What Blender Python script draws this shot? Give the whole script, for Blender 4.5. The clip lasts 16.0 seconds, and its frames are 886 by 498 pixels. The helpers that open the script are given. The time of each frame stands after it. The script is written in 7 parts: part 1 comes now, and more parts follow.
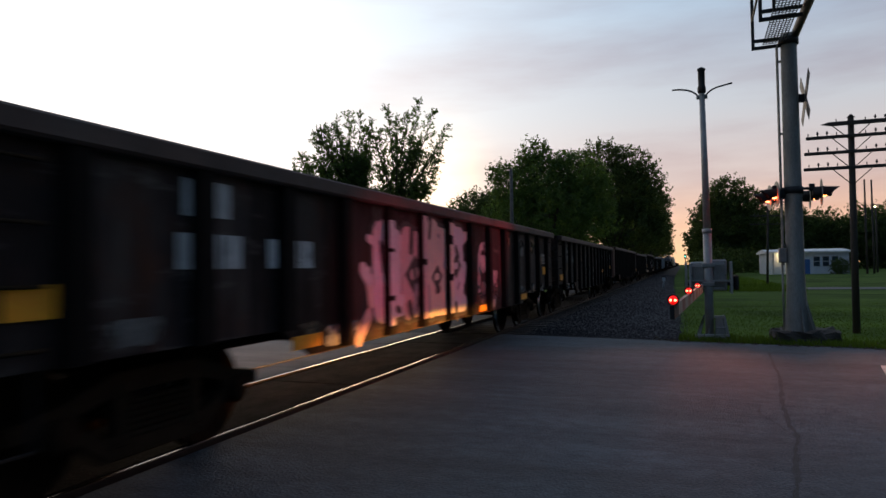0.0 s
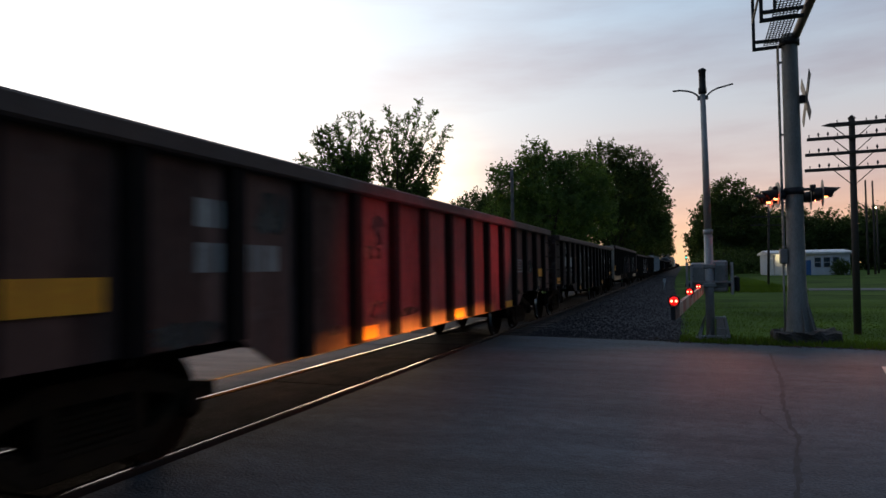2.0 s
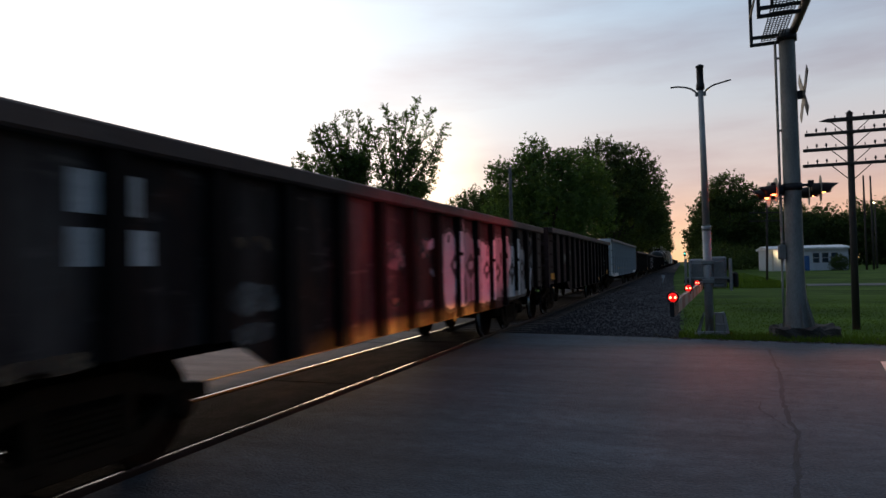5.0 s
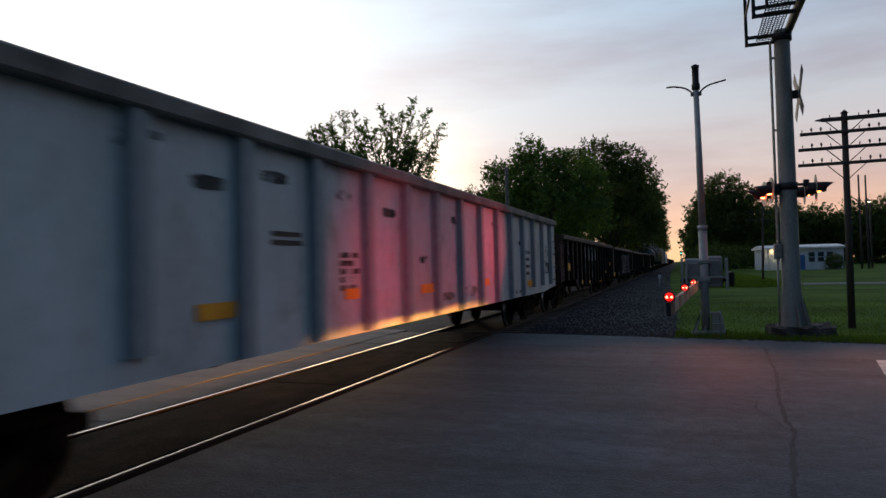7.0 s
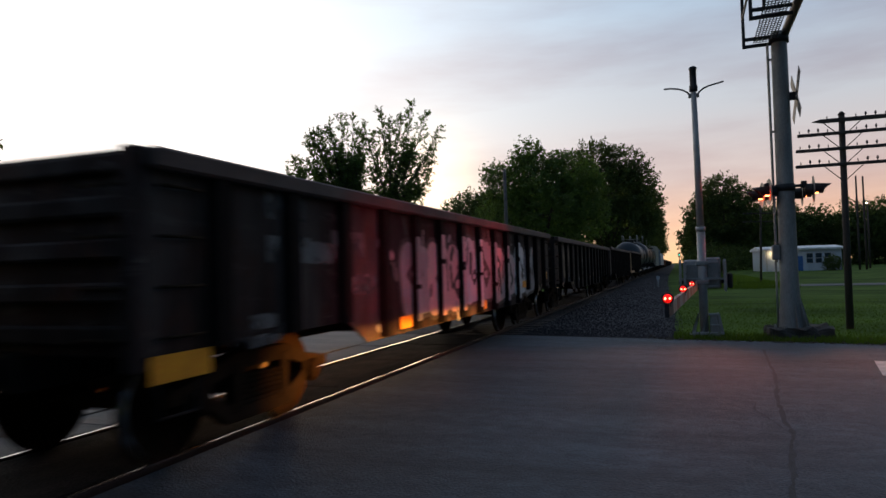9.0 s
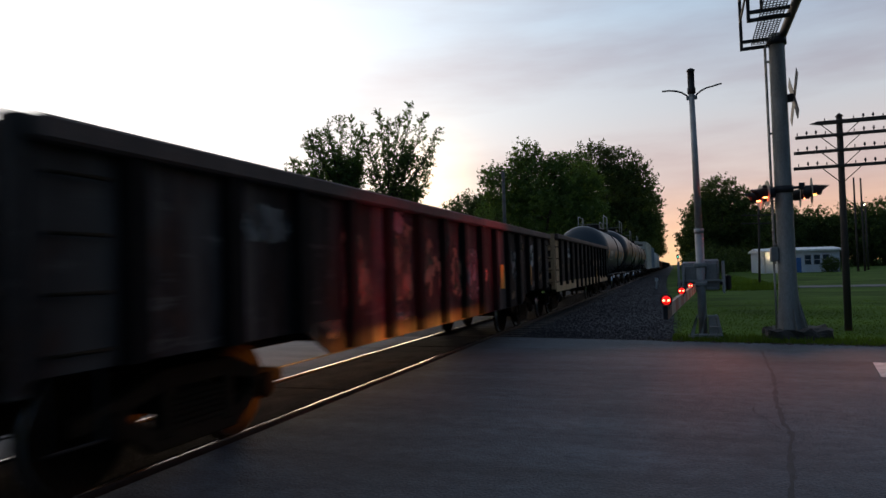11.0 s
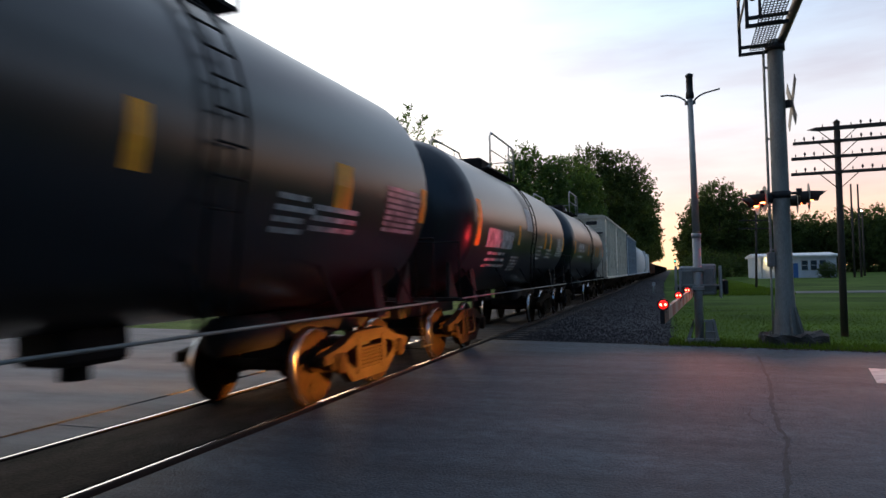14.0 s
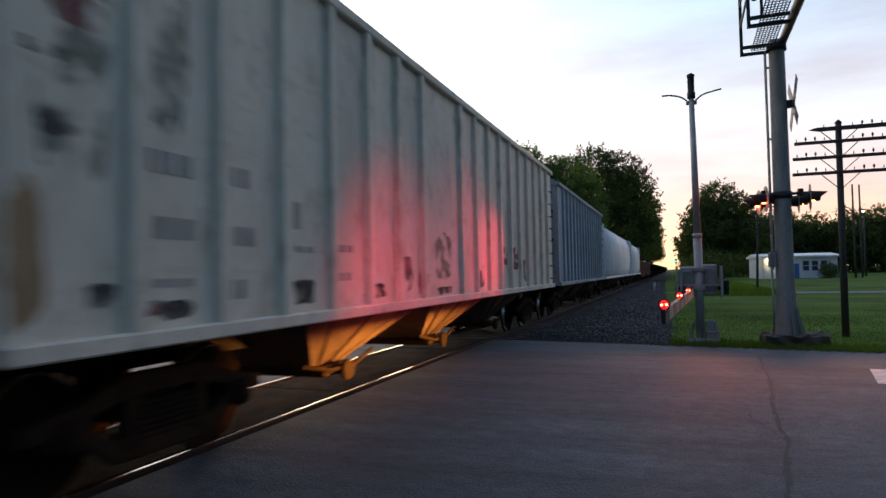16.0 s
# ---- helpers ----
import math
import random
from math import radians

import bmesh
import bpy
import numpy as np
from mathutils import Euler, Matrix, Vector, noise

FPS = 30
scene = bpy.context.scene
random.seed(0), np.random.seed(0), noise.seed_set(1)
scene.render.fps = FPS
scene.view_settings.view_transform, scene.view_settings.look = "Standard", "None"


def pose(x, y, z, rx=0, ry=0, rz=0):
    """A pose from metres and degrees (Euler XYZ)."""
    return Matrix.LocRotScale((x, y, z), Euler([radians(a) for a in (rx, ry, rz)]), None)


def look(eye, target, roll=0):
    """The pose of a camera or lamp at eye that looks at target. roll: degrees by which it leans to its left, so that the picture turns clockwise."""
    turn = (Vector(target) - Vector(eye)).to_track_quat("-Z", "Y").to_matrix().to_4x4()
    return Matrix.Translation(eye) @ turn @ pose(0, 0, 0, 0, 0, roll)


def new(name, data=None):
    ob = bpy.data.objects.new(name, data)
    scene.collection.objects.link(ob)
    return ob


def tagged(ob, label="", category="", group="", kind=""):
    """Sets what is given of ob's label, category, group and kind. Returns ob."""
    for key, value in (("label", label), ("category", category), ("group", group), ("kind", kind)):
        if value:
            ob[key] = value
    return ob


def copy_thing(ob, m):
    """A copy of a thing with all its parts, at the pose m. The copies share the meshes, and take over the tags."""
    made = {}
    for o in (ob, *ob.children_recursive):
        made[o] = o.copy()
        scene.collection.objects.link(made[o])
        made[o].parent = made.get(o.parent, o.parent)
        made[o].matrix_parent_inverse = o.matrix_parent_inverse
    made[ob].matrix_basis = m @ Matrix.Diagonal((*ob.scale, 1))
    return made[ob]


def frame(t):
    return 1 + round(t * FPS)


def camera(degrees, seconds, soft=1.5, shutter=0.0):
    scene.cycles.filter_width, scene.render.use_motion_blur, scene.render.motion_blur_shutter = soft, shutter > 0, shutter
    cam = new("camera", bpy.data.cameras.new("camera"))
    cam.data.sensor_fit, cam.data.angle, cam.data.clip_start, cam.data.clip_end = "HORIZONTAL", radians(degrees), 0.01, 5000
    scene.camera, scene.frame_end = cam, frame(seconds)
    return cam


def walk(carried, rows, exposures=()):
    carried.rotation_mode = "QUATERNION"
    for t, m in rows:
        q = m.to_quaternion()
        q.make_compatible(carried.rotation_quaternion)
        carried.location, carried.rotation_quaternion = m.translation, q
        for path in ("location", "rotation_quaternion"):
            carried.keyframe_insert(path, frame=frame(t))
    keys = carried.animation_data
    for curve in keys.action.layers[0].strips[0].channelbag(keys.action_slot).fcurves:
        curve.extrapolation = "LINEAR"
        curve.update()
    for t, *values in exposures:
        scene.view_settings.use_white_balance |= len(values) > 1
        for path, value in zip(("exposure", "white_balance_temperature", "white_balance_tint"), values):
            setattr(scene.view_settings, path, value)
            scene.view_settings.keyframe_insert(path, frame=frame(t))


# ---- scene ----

EYE = Vector((0.0, 0.0, 1.55))
cam = camera(68.6, 16.0, soft=1.5, shutter=0.25)
# seconds, degrees turned left of the track, degrees up, roll
TURNS = [(0, 20.210, 1.676, -0.900),
        (0.5, 20.192, 1.634, -0.878),
        (1, 20.205, 1.604, -0.924),
        (1.5, 20.276, 1.633, -0.938),
        (2, 20.275, 1.754, -0.887),
        (2.5, 20.221, 1.817, -1.023),
        (3, 20.217, 1.757, -1.085),
        (3.5, 20.245, 1.716, -1.244),
        (4, 20.223, 1.659, -1.144),
        (6.5, 20.001, 1.498, -1.553),
        (7, 19.874, 1.603, -1.476),
        (7.5, 19.925, 1.578, -1.419),
        (8, 19.701, 1.568, -1.514),
        (8.5, 19.622, 1.655, -1.441),
        (9, 19.730, 1.781, -1.622),
        (11.5, 19.586, 2.026, -1.676),
        (12, 19.547, 2.047, -1.457),
        (12.5, 19.479, 2.009, -1.486),
        (13, 19.396, 1.956, -1.402),
        (13.5, 19.358, 2.009, -1.483),
        (14, 19.388, 2.174, -1.204),
        (14.5, 19.445, 2.332, -1.182),
        (15, 19.438, 2.257, -1.179),
        (15.5, 19.465, 2.165, -1.135),
        (16, 19.471, 2.147, -1.096)]


def aim(turn, up, roll):
    a, b = radians(turn), radians(up)
    way = Vector((-math.sin(a) * math.cos(b), math.cos(a) * math.cos(b), math.sin(b)))
    return look(EYE, EYE + way * 10, roll)


walk(cam, [(t, aim(a, b, c)) for t, a, b, c in TURNS], [(0, 0.32), (12.4, 0.32), (13, 0.54), (13.5, 0.88), (14.5, 1.02), (16, 1.04)])

# ---- sky and lamps ----
def make_world():
    world = bpy.data.worlds.new("dusk_sky")
    scene.world = world
    world.use_nodes = True
    nt = world.node_tree
    nt.nodes.clear()
    N, Lk = nt.nodes.new, nt.links.new
    out, bg, tc = N("ShaderNodeOutputWorld"), N("ShaderNodeBackground"), N("ShaderNodeTexCoord")
    sep = N("ShaderNodeSeparateXYZ")
    Lk(tc.outputs["Generated"], sep.inputs[0])
    # colour by height above the horizon
    ramp = N("ShaderNodeValToRGB")
    stops = [(0.0, (0.92, 0.52, 0.25)), (0.05, (0.84, 0.52, 0.34)), (0.12, (0.57, 0.46, 0.43)), (0.22, (0.46, 0.48, 0.52)),
             (0.36, (0.33, 0.43, 0.55)), (1.0, (0.20, 0.27, 0.38))]
    el = ramp.color_ramp.elements
    el[0].position, el[0].color = stops[0][0], (*stops[0][1], 1)
    el[1].position, el[1].color = stops[-1][0], (*stops[-1][1], 1)
    for p, c in stops[1:-1]:
        e = el.new(p)
        e.color = (*c, 1)
    Lk(sep.outputs["Z"], ramp.inputs[0])

    def math_node(op, a, b=None):
        n = N("ShaderNodeMath")
        n.operation = op
        for i, v in enumerate((a, b)):
            if v is None:
                continue
            if isinstance(v, (int, float)):
                n.inputs[i].default_value = v
            else:
                Lk(v, n.inputs[i])
        return n.outputs[0]

    def glow(az, elev, power):
        d = N("ShaderNodeVectorMath")
        d.operation = "DOT_PRODUCT"
        Lk(tc.outputs["Generated"], d.inputs[0])
        a, b = radians(az), radians(elev)
        d.inputs[1].default_value = (-math.sin(a) * math.cos(b), math.cos(a) * math.cos(b), math.sin(b))
        return math_node("POWER", math_node("MAXIMUM", d.outputs["Value"], 0.0), power)

    def add(col, fac, tint):
        m = N("ShaderNodeMixRGB")
        m.blend_type = "ADD"
        m.inputs["Color2"].default_value = (*tint, 1)
        Lk(col, m.inputs["Color1"])
        Lk(fac, m.inputs["Fac"])
        return m.outputs[0]

    # thin streaked cloud
    mp, noise1 = N("ShaderNodeMapping"), N("ShaderNodeTexNoise")
    mp.inputs["Scale"].default_value = (1.6, 1.6, 9.0)
    mp.inputs["Rotation"].default_value = (0.16, -0.30, 0)
    Lk(tc.outputs["Generated"], mp.inputs[0])
    Lk(mp.outputs[0], noise1.inputs["Vector"])
    noise1.inputs["Scale"].default_value, noise1.inputs["Detail"].default_value = 1.7, 6
    noise1.inputs["Roughness"].default_value = 0.55
    cr = N("ShaderNodeMapRange")
    cr.inputs["From Min"].default_value, cr.inputs["From Max"].default_value = 0.42, 0.72
    Lk(noise1.outputs["Fac"], cr.inputs["Value"])
    cloud = N("ShaderNodeMixRGB")
    cloud.blend_type = "MULTIPLY"
    cloud.inputs["Color2"].default_value = (0.80, 0.71, 0.73, 1)
    Lk(cr.outputs[0], cloud.inputs["Fac"])
    Lk(ramp.outputs["Color"], cloud.inputs["Color1"])
    col = add(cloud.outputs[0], glow(46, 14, 7), (0.68, 0.62, 0.54))
    col = add(col, glow(21.5, 7.5, 420), (0.7, 0.52, 0.24))
    # the sky opposite the sunset is darker and bluer
    dim = N("ShaderNodeMapRange")
    dim.inputs["From Min"].default_value, dim.inputs["From Max"].default_value = -0.75, 0.45
    dim.inputs["To Min"].default_value, dim.inputs["To Max"].default_value = 1.0, 0.0
    d = N("ShaderNodeVectorMath")
    d.operation = "DOT_PRODUCT"
    Lk(tc.outputs["Generated"], d.inputs[0])
    d.inputs[1].default_value = (-0.55, 0.83, 0.0)
    Lk(d.outputs["Value"], dim.inputs["Value"])
    east = N("ShaderNodeMixRGB")
    east.blend_type = "MULTIPLY"
    east.inputs["Color2"].default_value = (0.17, 0.28, 0.41, 1)
    Lk(dim.outputs[0], east.inputs["Fac"])
    Lk(col, east.inputs["Color1"])
    col = east.outputs[0]
    Lk(col, bg.inputs["Color"])
    bg.inputs["Strength"].default_value = 1.0
    Lk(bg.outputs[0], out.inputs["Surface"])


make_world()


def lamp(name, kind, m, energy, colour, **kw):
    data = bpy.data.lights.new(name, kind)
    data.energy, data.color = energy, colour
    if "size" in kw:
        data.shadow_soft_size = kw["size"]
    if "spot" in kw:
        data.spot_size, data.spot_blend = radians(kw["spot"]), kw.get("blend", 0.4)
    if "angle" in kw:
        data.angle = radians(kw["angle"])
    ob = new(name, data)
    ob.matrix_world = m
    return ob


# last light of a sun just under the trees
lamp("sun", "SUN", look((-40, 80, 12), (0, 0, 0)), 0.25, (1.0, 0.75, 0.5), angle=12)
# crossing flashers throw red light over the road and on the passing train
lamp("flasher_light", "SPOT", look((1.25, 14.75, 2.8), (-0.6, 10.6, 0.0)), 260, (1.0, 0.30, 0.15), size=0.5, spot=60, blend=1.0)
lamp("flasher_light", "SPOT", look((3.05, 14.75, 2.8), (3.6, 10.6, 0.0)), 210, (1.0, 0.32, 0.14), size=0.5, spot=60, blend=1.0)
lamp("flasher_light", "SPOT", look((1.2, 14.75, 2.8), (-3.4, 12.6, 2.0)), 350, (1.0, 0.05, 0.09), size=0.06, spot=24, blend=0.9)
lamp("gate_light", "SPOT", look((-0.22, 6.62, 1.2), (-3.4, 7.55, 1.30)), 130, (1.0, 0.06, 0.08), size=0.05, spot=66, blend=1.0)
lamp("gate_light", "SPOT", look((0.17, 12.3, 1.2), (-3.4, 11.2, 1.4)), 150, (1.0, 0.06, 0.08), size=0.05, spot=66, blend=1.0)
# low beam of a car waiting at the stop line, outside the view
for y in (9.3, 10.6):
    lamp("headlight", "SPOT", look((11.5, y, 0.70), (-3.6, y - 1.1, 0.52)), 21000, (1.0, 0.38, 0.06), size=0.004, spot=22, blend=0.7)


# ---- materials ----
def material(name, colour, rough=0.8, metal=0.0, scale=4.0, vary=0.25, second=None, amount=0.4, bump=0.15, fine=60.0, grain=0.12,
             stretch=(1, 1, 1), island=0.0, spec=0.5):
    """Grain at two scales over a base colour; second: a colour that shows in blotches."""
    m = bpy.data.materials.new(name)
    m.use_nodes = True
    nt = m.node_tree
    N, Lk = nt.nodes.new, nt.links.new
    bsdf = nt.nodes["Principled BSDF"]
    tc, mp = N("ShaderNodeTexCoord"), N("ShaderNodeMapping")
    mp.inputs["Scale"].default_value = stretch
    Lk(tc.outputs["Object"], mp.inputs[0])
    big, small = N("ShaderNodeTexNoise"), N("ShaderNodeTexNoise")
    for n, s, d in ((big, scale, 5), (small, fine, 3)):
        n.inputs["Scale"].default_value, n.inputs["Detail"].default_value = s, d
        Lk(mp.outputs[0], n.inputs["Vector"])
    ramp = N("ShaderNodeMapRange")
    ramp.inputs["From Min"].default_value, ramp.inputs["From Max"].default_value = 0.35, 0.68
    Lk(big.outputs["Fac"], ramp.inputs["Value"])
    mix = N("ShaderNodeMixRGB")
    c2 = second if second else tuple(min(1, c * (1 - vary)) for c in colour)
    mix.inputs["Color1"].default_value = (*colour, 1)
    mix.inputs["Color2"].default_value = (*c2, 1)
    mul = N("ShaderNodeMath")
    mul.operation = "MULTIPLY"
    mul.inputs[1].default_value = amount if second else 1.0
    Lk(ramp.outputs[0], mul.inputs[0])
    Lk(mul.outputs[0], mix.inputs["Fac"])
    g = N("ShaderNodeMixRGB")
    g.blend_type = "OVERLAY"
    g.inputs["Fac"].default_value = min(1.0, grain * 3)
    Lk(mix.outputs[0], g.inputs["Color1"])
    Lk(small.outputs["Fac"], g.inputs["Color2"])
    last = g.outputs[0]
    if island:
        geo, hsv = N("ShaderNodeNewGeometry"), N("ShaderNodeHueSaturation")
        r = N("ShaderNodeMapRange")
        r.inputs["To Min"].default_value, r.inputs["To Max"].default_value = 1 - island, 1 + island
        Lk(geo.outputs["Random Per Island"], r.inputs["Value"])
        Lk(r.outputs[0], hsv.inputs["Value"])
        Lk(last, hsv.inputs["Color"])
        last = hsv.outputs[0]
    Lk(last, bsdf.inputs["Base Color"])
    bsdf.inputs["Roughness"].default_value, bsdf.inputs["Metallic"].default_value = rough, metal
    bsdf.inputs["Specular IOR Level"].default_value = spec
    if bump:
        b = N("ShaderNodeBump")
        b.inputs["Strength"].default_value, b.inputs["Distance"].default_value = bump, 0.02
        Lk(small.outputs["Fac"], b.inputs["Height"])
        Lk(b.outputs[0], bsdf.inputs["Normal"])
    return m


def glowing(name, colour, strength):
    m = bpy.data.materials.new(name)
    m.use_nodes = True
    b = m.node_tree.nodes["Principled BSDF"]
    b.inputs["Base Color"].default_value = (*colour, 1)
    b.inputs["Emission Color"].default_value = (*colour, 1)
    b.inputs["Emission Strength"].default_value = strength
    return m


ASPHALT = material("asphalt", (0.045, 0.069, 0.090), 0.70, scale=0.5, second=(0.029, 0.046, 0.061), amount=0.9, fine=42, grain=0.5, bump=1.0, spec=0.36)
OLD_ASPHALT = material("worn_asphalt", (0.095, 0.098, 0.104), 0.8, scale=0.8, second=(0.09, 0.09, 0.095), amount=0.8, fine=70, grain=0.2, bump=0.4)


def streaks(m, scale, amount):
    """Long worn bands over a material."""
    nt = m.node_tree
    N, Lk = nt.nodes.new, nt.links.new
    bsdf = nt.nodes["Principled BSDF"]
    col = bsdf.inputs["Base Color"].links[0].from_socket
    tc, mp, n1 = N("ShaderNodeTexCoord"), N("ShaderNodeMapping"), N("ShaderNodeTexNoise")
    mp.inputs["Scale"].default_value = scale
    mp.inputs["Rotation"].default_value = (0, 0, math.atan(0.16))
    n1.inputs["Scale"].default_value, n1.inputs["Detail"].default_value = 1.0, 7
    n1.inputs["Roughness"].default_value = 0.65
    Lk(tc.outputs["Object"], mp.inputs[0])
    Lk(mp.outputs[0], n1.inputs["Vector"])
    r, mix = N("ShaderNodeMapRange"), N("ShaderNodeMixRGB")
    r.inputs["From Min"].default_value, r.inputs["From Max"].default_value = 0.3, 0.7
    r.inputs["To Min"].default_value, r.inputs["To Max"].default_value = 1 - amount, 1 + amount
    Lk(n1.outputs["Fac"], r.inputs["Value"])
    mix.blend_type = "MULTIPLY"
    mix.inputs["Fac"].default_value = 1.0
    Lk(col, mix.inputs["Color1"])
    Lk(r.outputs[0], mix.inputs["Color2"])
    Lk(mix.outputs[0], bsdf.inputs["Base Color"])


streaks(ASPHALT, (0.22, 1.5, 1.0), 0.42)
streaks(ASPHALT, (5.0, 7.0, 5.0), 0.38)
streaks(OLD_ASPHALT, (0.5, 1.8, 1.0), 0.4)
INFILL = material("patched_infill", (0.015, 0.013, 0.011), 0.95, scale=2.2, second=(0.034, 0.029, 0.024), amount=0.7, fine=40, grain=0.35, bump=0.8, spec=0.1)
streaks(INFILL, (2.5, 1.2, 1.0), 0.5)
CRACK = material("crack_tar", (0.038, 0.048, 0.055), 0.8, fine=80, spec=0.3, bump=0.3)
ROADPAINT = material("road_paint", (0.62, 0.62, 0.60), 0.7, scale=6, second=(0.2, 0.2, 0.2), amount=0.6, fine=60)
BALLAST = material("ballast_stone", (0.042, 0.042, 0.046), 0.95, scale=0.5, second=(0.024, 0.025, 0.028), amount=0.9, fine=22, grain=0.3, bump=0.9, island=0.3, spec=0.2)
DIRT = material("soil", (0.07, 0.055, 0.04), 0.95, scale=2, second=(0.04, 0.035, 0.03), amount=0.8, fine=30)
TIMBER = material("crossing_timber", (0.075, 0.062, 0.05), 0.9, scale=3, second=(0.03, 0.026, 0.022), amount=0.9, stretch=(8, 1, 8), fine=20, bump=0.5)
RAILTOP = material("polished_rail_steel", (0.62, 0.60, 0.57), 0.25, 1.0, scale=5, vary=0.1, fine=80, bump=0.05)
RAILSIDE = material("rusty_rail", (0.028, 0.019, 0.014), 0.9, 0.0, scale=6, fine=60)
GRASS = material("grass", (0.074, 0.128, 0.022), 0.95, scale=0.22, second=(0.036, 0.068, 0.011), amount=0.9, fine=14, grain=0.25, bump=0.6, spec=0.05)
streaks(GRASS, (0.10, 0.55, 1.0), 0.5)
BLADE = material("grass_blades", (0.082, 0.140, 0.024), 0.95, scale=0.22, second=(0.040, 0.075, 0.012), amount=0.9, bump=0, island=0.14, spec=0.1)
LEAF = material("leaf_dark", (0.062, 0.095, 0.036), 0.8, scale=0.3, second=(0.04, 0.062, 0.024), amount=0.8, bump=0, island=0.4, spec=0.2)
LEAF_NEAR = material("leaf_green", (0.085, 0.15, 0.040), 0.8, scale=0.3, second=(0.045, 0.08, 0.026), amount=0.8, bump=0, island=0.25)


def leafy(m, share=0.5, tint=1.6):
    """Leaves let light through."""
    nt = m.node_tree
    bsdf, out = nt.nodes["Principled BSDF"], nt.nodes["Material Output"]
    col = bsdf.inputs["Base Color"].links[0].from_socket
    tr, mix, br = nt.nodes.new("ShaderNodeBsdfTranslucent"), nt.nodes.new("ShaderNodeMixShader"), nt.nodes.new("ShaderNodeMixRGB")
    br.blend_type = "MULTIPLY"
    br.inputs["Fac"].default_value = 1.0
    br.inputs["Color2"].default_value = (tint * 1.1, tint, tint * 0.5, 1)
    nt.links.new(col, br.inputs["Color1"])
    nt.links.new(br.outputs[0], tr.inputs["Color"])
    mix.inputs["Fac"].default_value = share
    nt.links.new(bsdf.outputs[0], mix.inputs[1])
    nt.links.new(tr.outputs[0], mix.inputs[2])
    nt.links.new(mix.outputs[0], out.inputs["Surface"])


for m in (LEAF, LEAF_NEAR, BLADE):
    leafy(m)
BARK = material("bark", (0.06, 0.048, 0.038), 0.95, scale=6, stretch=(1, 1, 0.2), fine=30, bump=0.6)
OLDWOOD = material("weathered_pole_wood", (0.06, 0.05, 0.042), 0.9, scale=5, stretch=(6, 6, 0.5), fine=30, bump=0.4)
GALV = material("galvanised_steel", (0.29, 0.29, 0.27), 0.6, 0.3, scale=3, stretch=(1, 1, 0.3), second=(0.17, 0.165, 0.15), amount=0.8, fine=50, bump=0.08)
PALEPAINT = material("silver_paint", (0.40, 0.40, 0.385), 0.55, 0.3, scale=4, second=(0.26, 0.24, 0.22), amount=0.5, fine=50, bump=0.08)
BLACKSTEEL = material("black_steel", (0.018, 0.018, 0.02), 0.6, 0.1, scale=5, fine=50)
DARKCONC = material("stained_concrete", (0.075, 0.068, 0.06), 0.95, scale=4, second=(0.03, 0.03, 0.026), amount=0.9, fine=25, bump=0.9)
CONCRETE = material("concrete", (0.13, 0.122, 0.11), 0.9, scale=5, second=(0.07, 0.065, 0.06), amount=0.8, fine=40, bump=0.5)
SIGNWHITE = material("sign_white", (0.6, 0.6, 0.6), 0.5, scale=5, fine=40)
SIGNBACK = material("sign_back", (0.10, 0.095, 0.09), 0.6, scale=4, second=(0.2, 0.19, 0.18), amount=0.4, fine=40)
ARMRED = material("arm_red", (0.22, 0.075, 0.055), 0.6, scale=3, second=(0.30, 0.20, 0.16), amount=0.7, fine=40)
ARMWHITE = material("arm_white", (0.36, 0.33, 0.28), 0.6, scale=3, second=(0.22, 0.17, 0.13), amount=0.7, fine=40)
REDLENS = glowing("red_lamp_lens", (1.0, 0.010, 0.008), 0.75)
REDCORE = glowing("red_lamp_core", (1.0, 0.20, 0.10), 6.0)
AMBERCORE = glowing("amber_lamp_core", (1.0, 0.36, 0.08), 6.0)
REDFLASH = glowing("flasher_lens", (1.0, 0.02, 0.01), 9.0)
FLASHCORE = glowing("flasher_bulb", (1.0, 0.10, 0.03), 25.0)
WARMLAMP = glowing("yard_lamp", (1.0, 0.72, 0.36), 14.0)
GREENLAMP = glowing("green_signal", (0.1, 0.8, 0.55), 4.0)


# ---- mesh helpers ----
def thing(name, label, category, m=None, group="", kind=""):
    ob = new(name)
    ob.matrix_basis = m if m is not None else Matrix.Identity(4)
    return tagged(ob, label, category, group, kind)


def mesh_of(name, bm, mats):
    me = bpy.data.meshes.new(name)
    bmesh.ops.recalc_face_normals(bm, faces=bm.faces)
    bm.to_mesh(me)
    bm.free()
    for m in (mats if isinstance(mats, (list, tuple)) else [mats]):
        me.materials.append(m)
    return me


def part(name, bm, mat, parent, label=""):
    ob = new(name, bm if isinstance(bm, bpy.types.Mesh) else mesh_of(name, bm, mat))
    ob.parent = parent
    return tagged(ob, label)


def piece(name, me, parent, m):
    ob = new(name, me)
    ob.parent = parent
    ob.matrix_basis = m
    return ob


def box(bm, x0, x1, y0, y1, z0, z1, bev=0.0, mat=0):
    v = [bm.verts.new((x, y, z)) for x in (x0, x1) for y in (y0, y1) for z in (z0, z1)]
    fs = [bm.faces.new([v[i] for i in q]) for q in ((0, 1, 3, 2), (4, 6, 7, 5), (0, 4, 5, 1), (2, 3, 7, 6), (0, 2, 6, 4), (1, 5, 7, 3))]
    if bev:
        es = list({e for f in fs for e in f.edges})
        r = bmesh.ops.bevel(bm, geom=es, offset=bev, segments=1, affect="EDGES")
        fs = list(r["faces"]) + [f for f in fs if f.is_valid]
    for f in fs:
        if f.is_valid:
            f.material_index = mat
    return bm


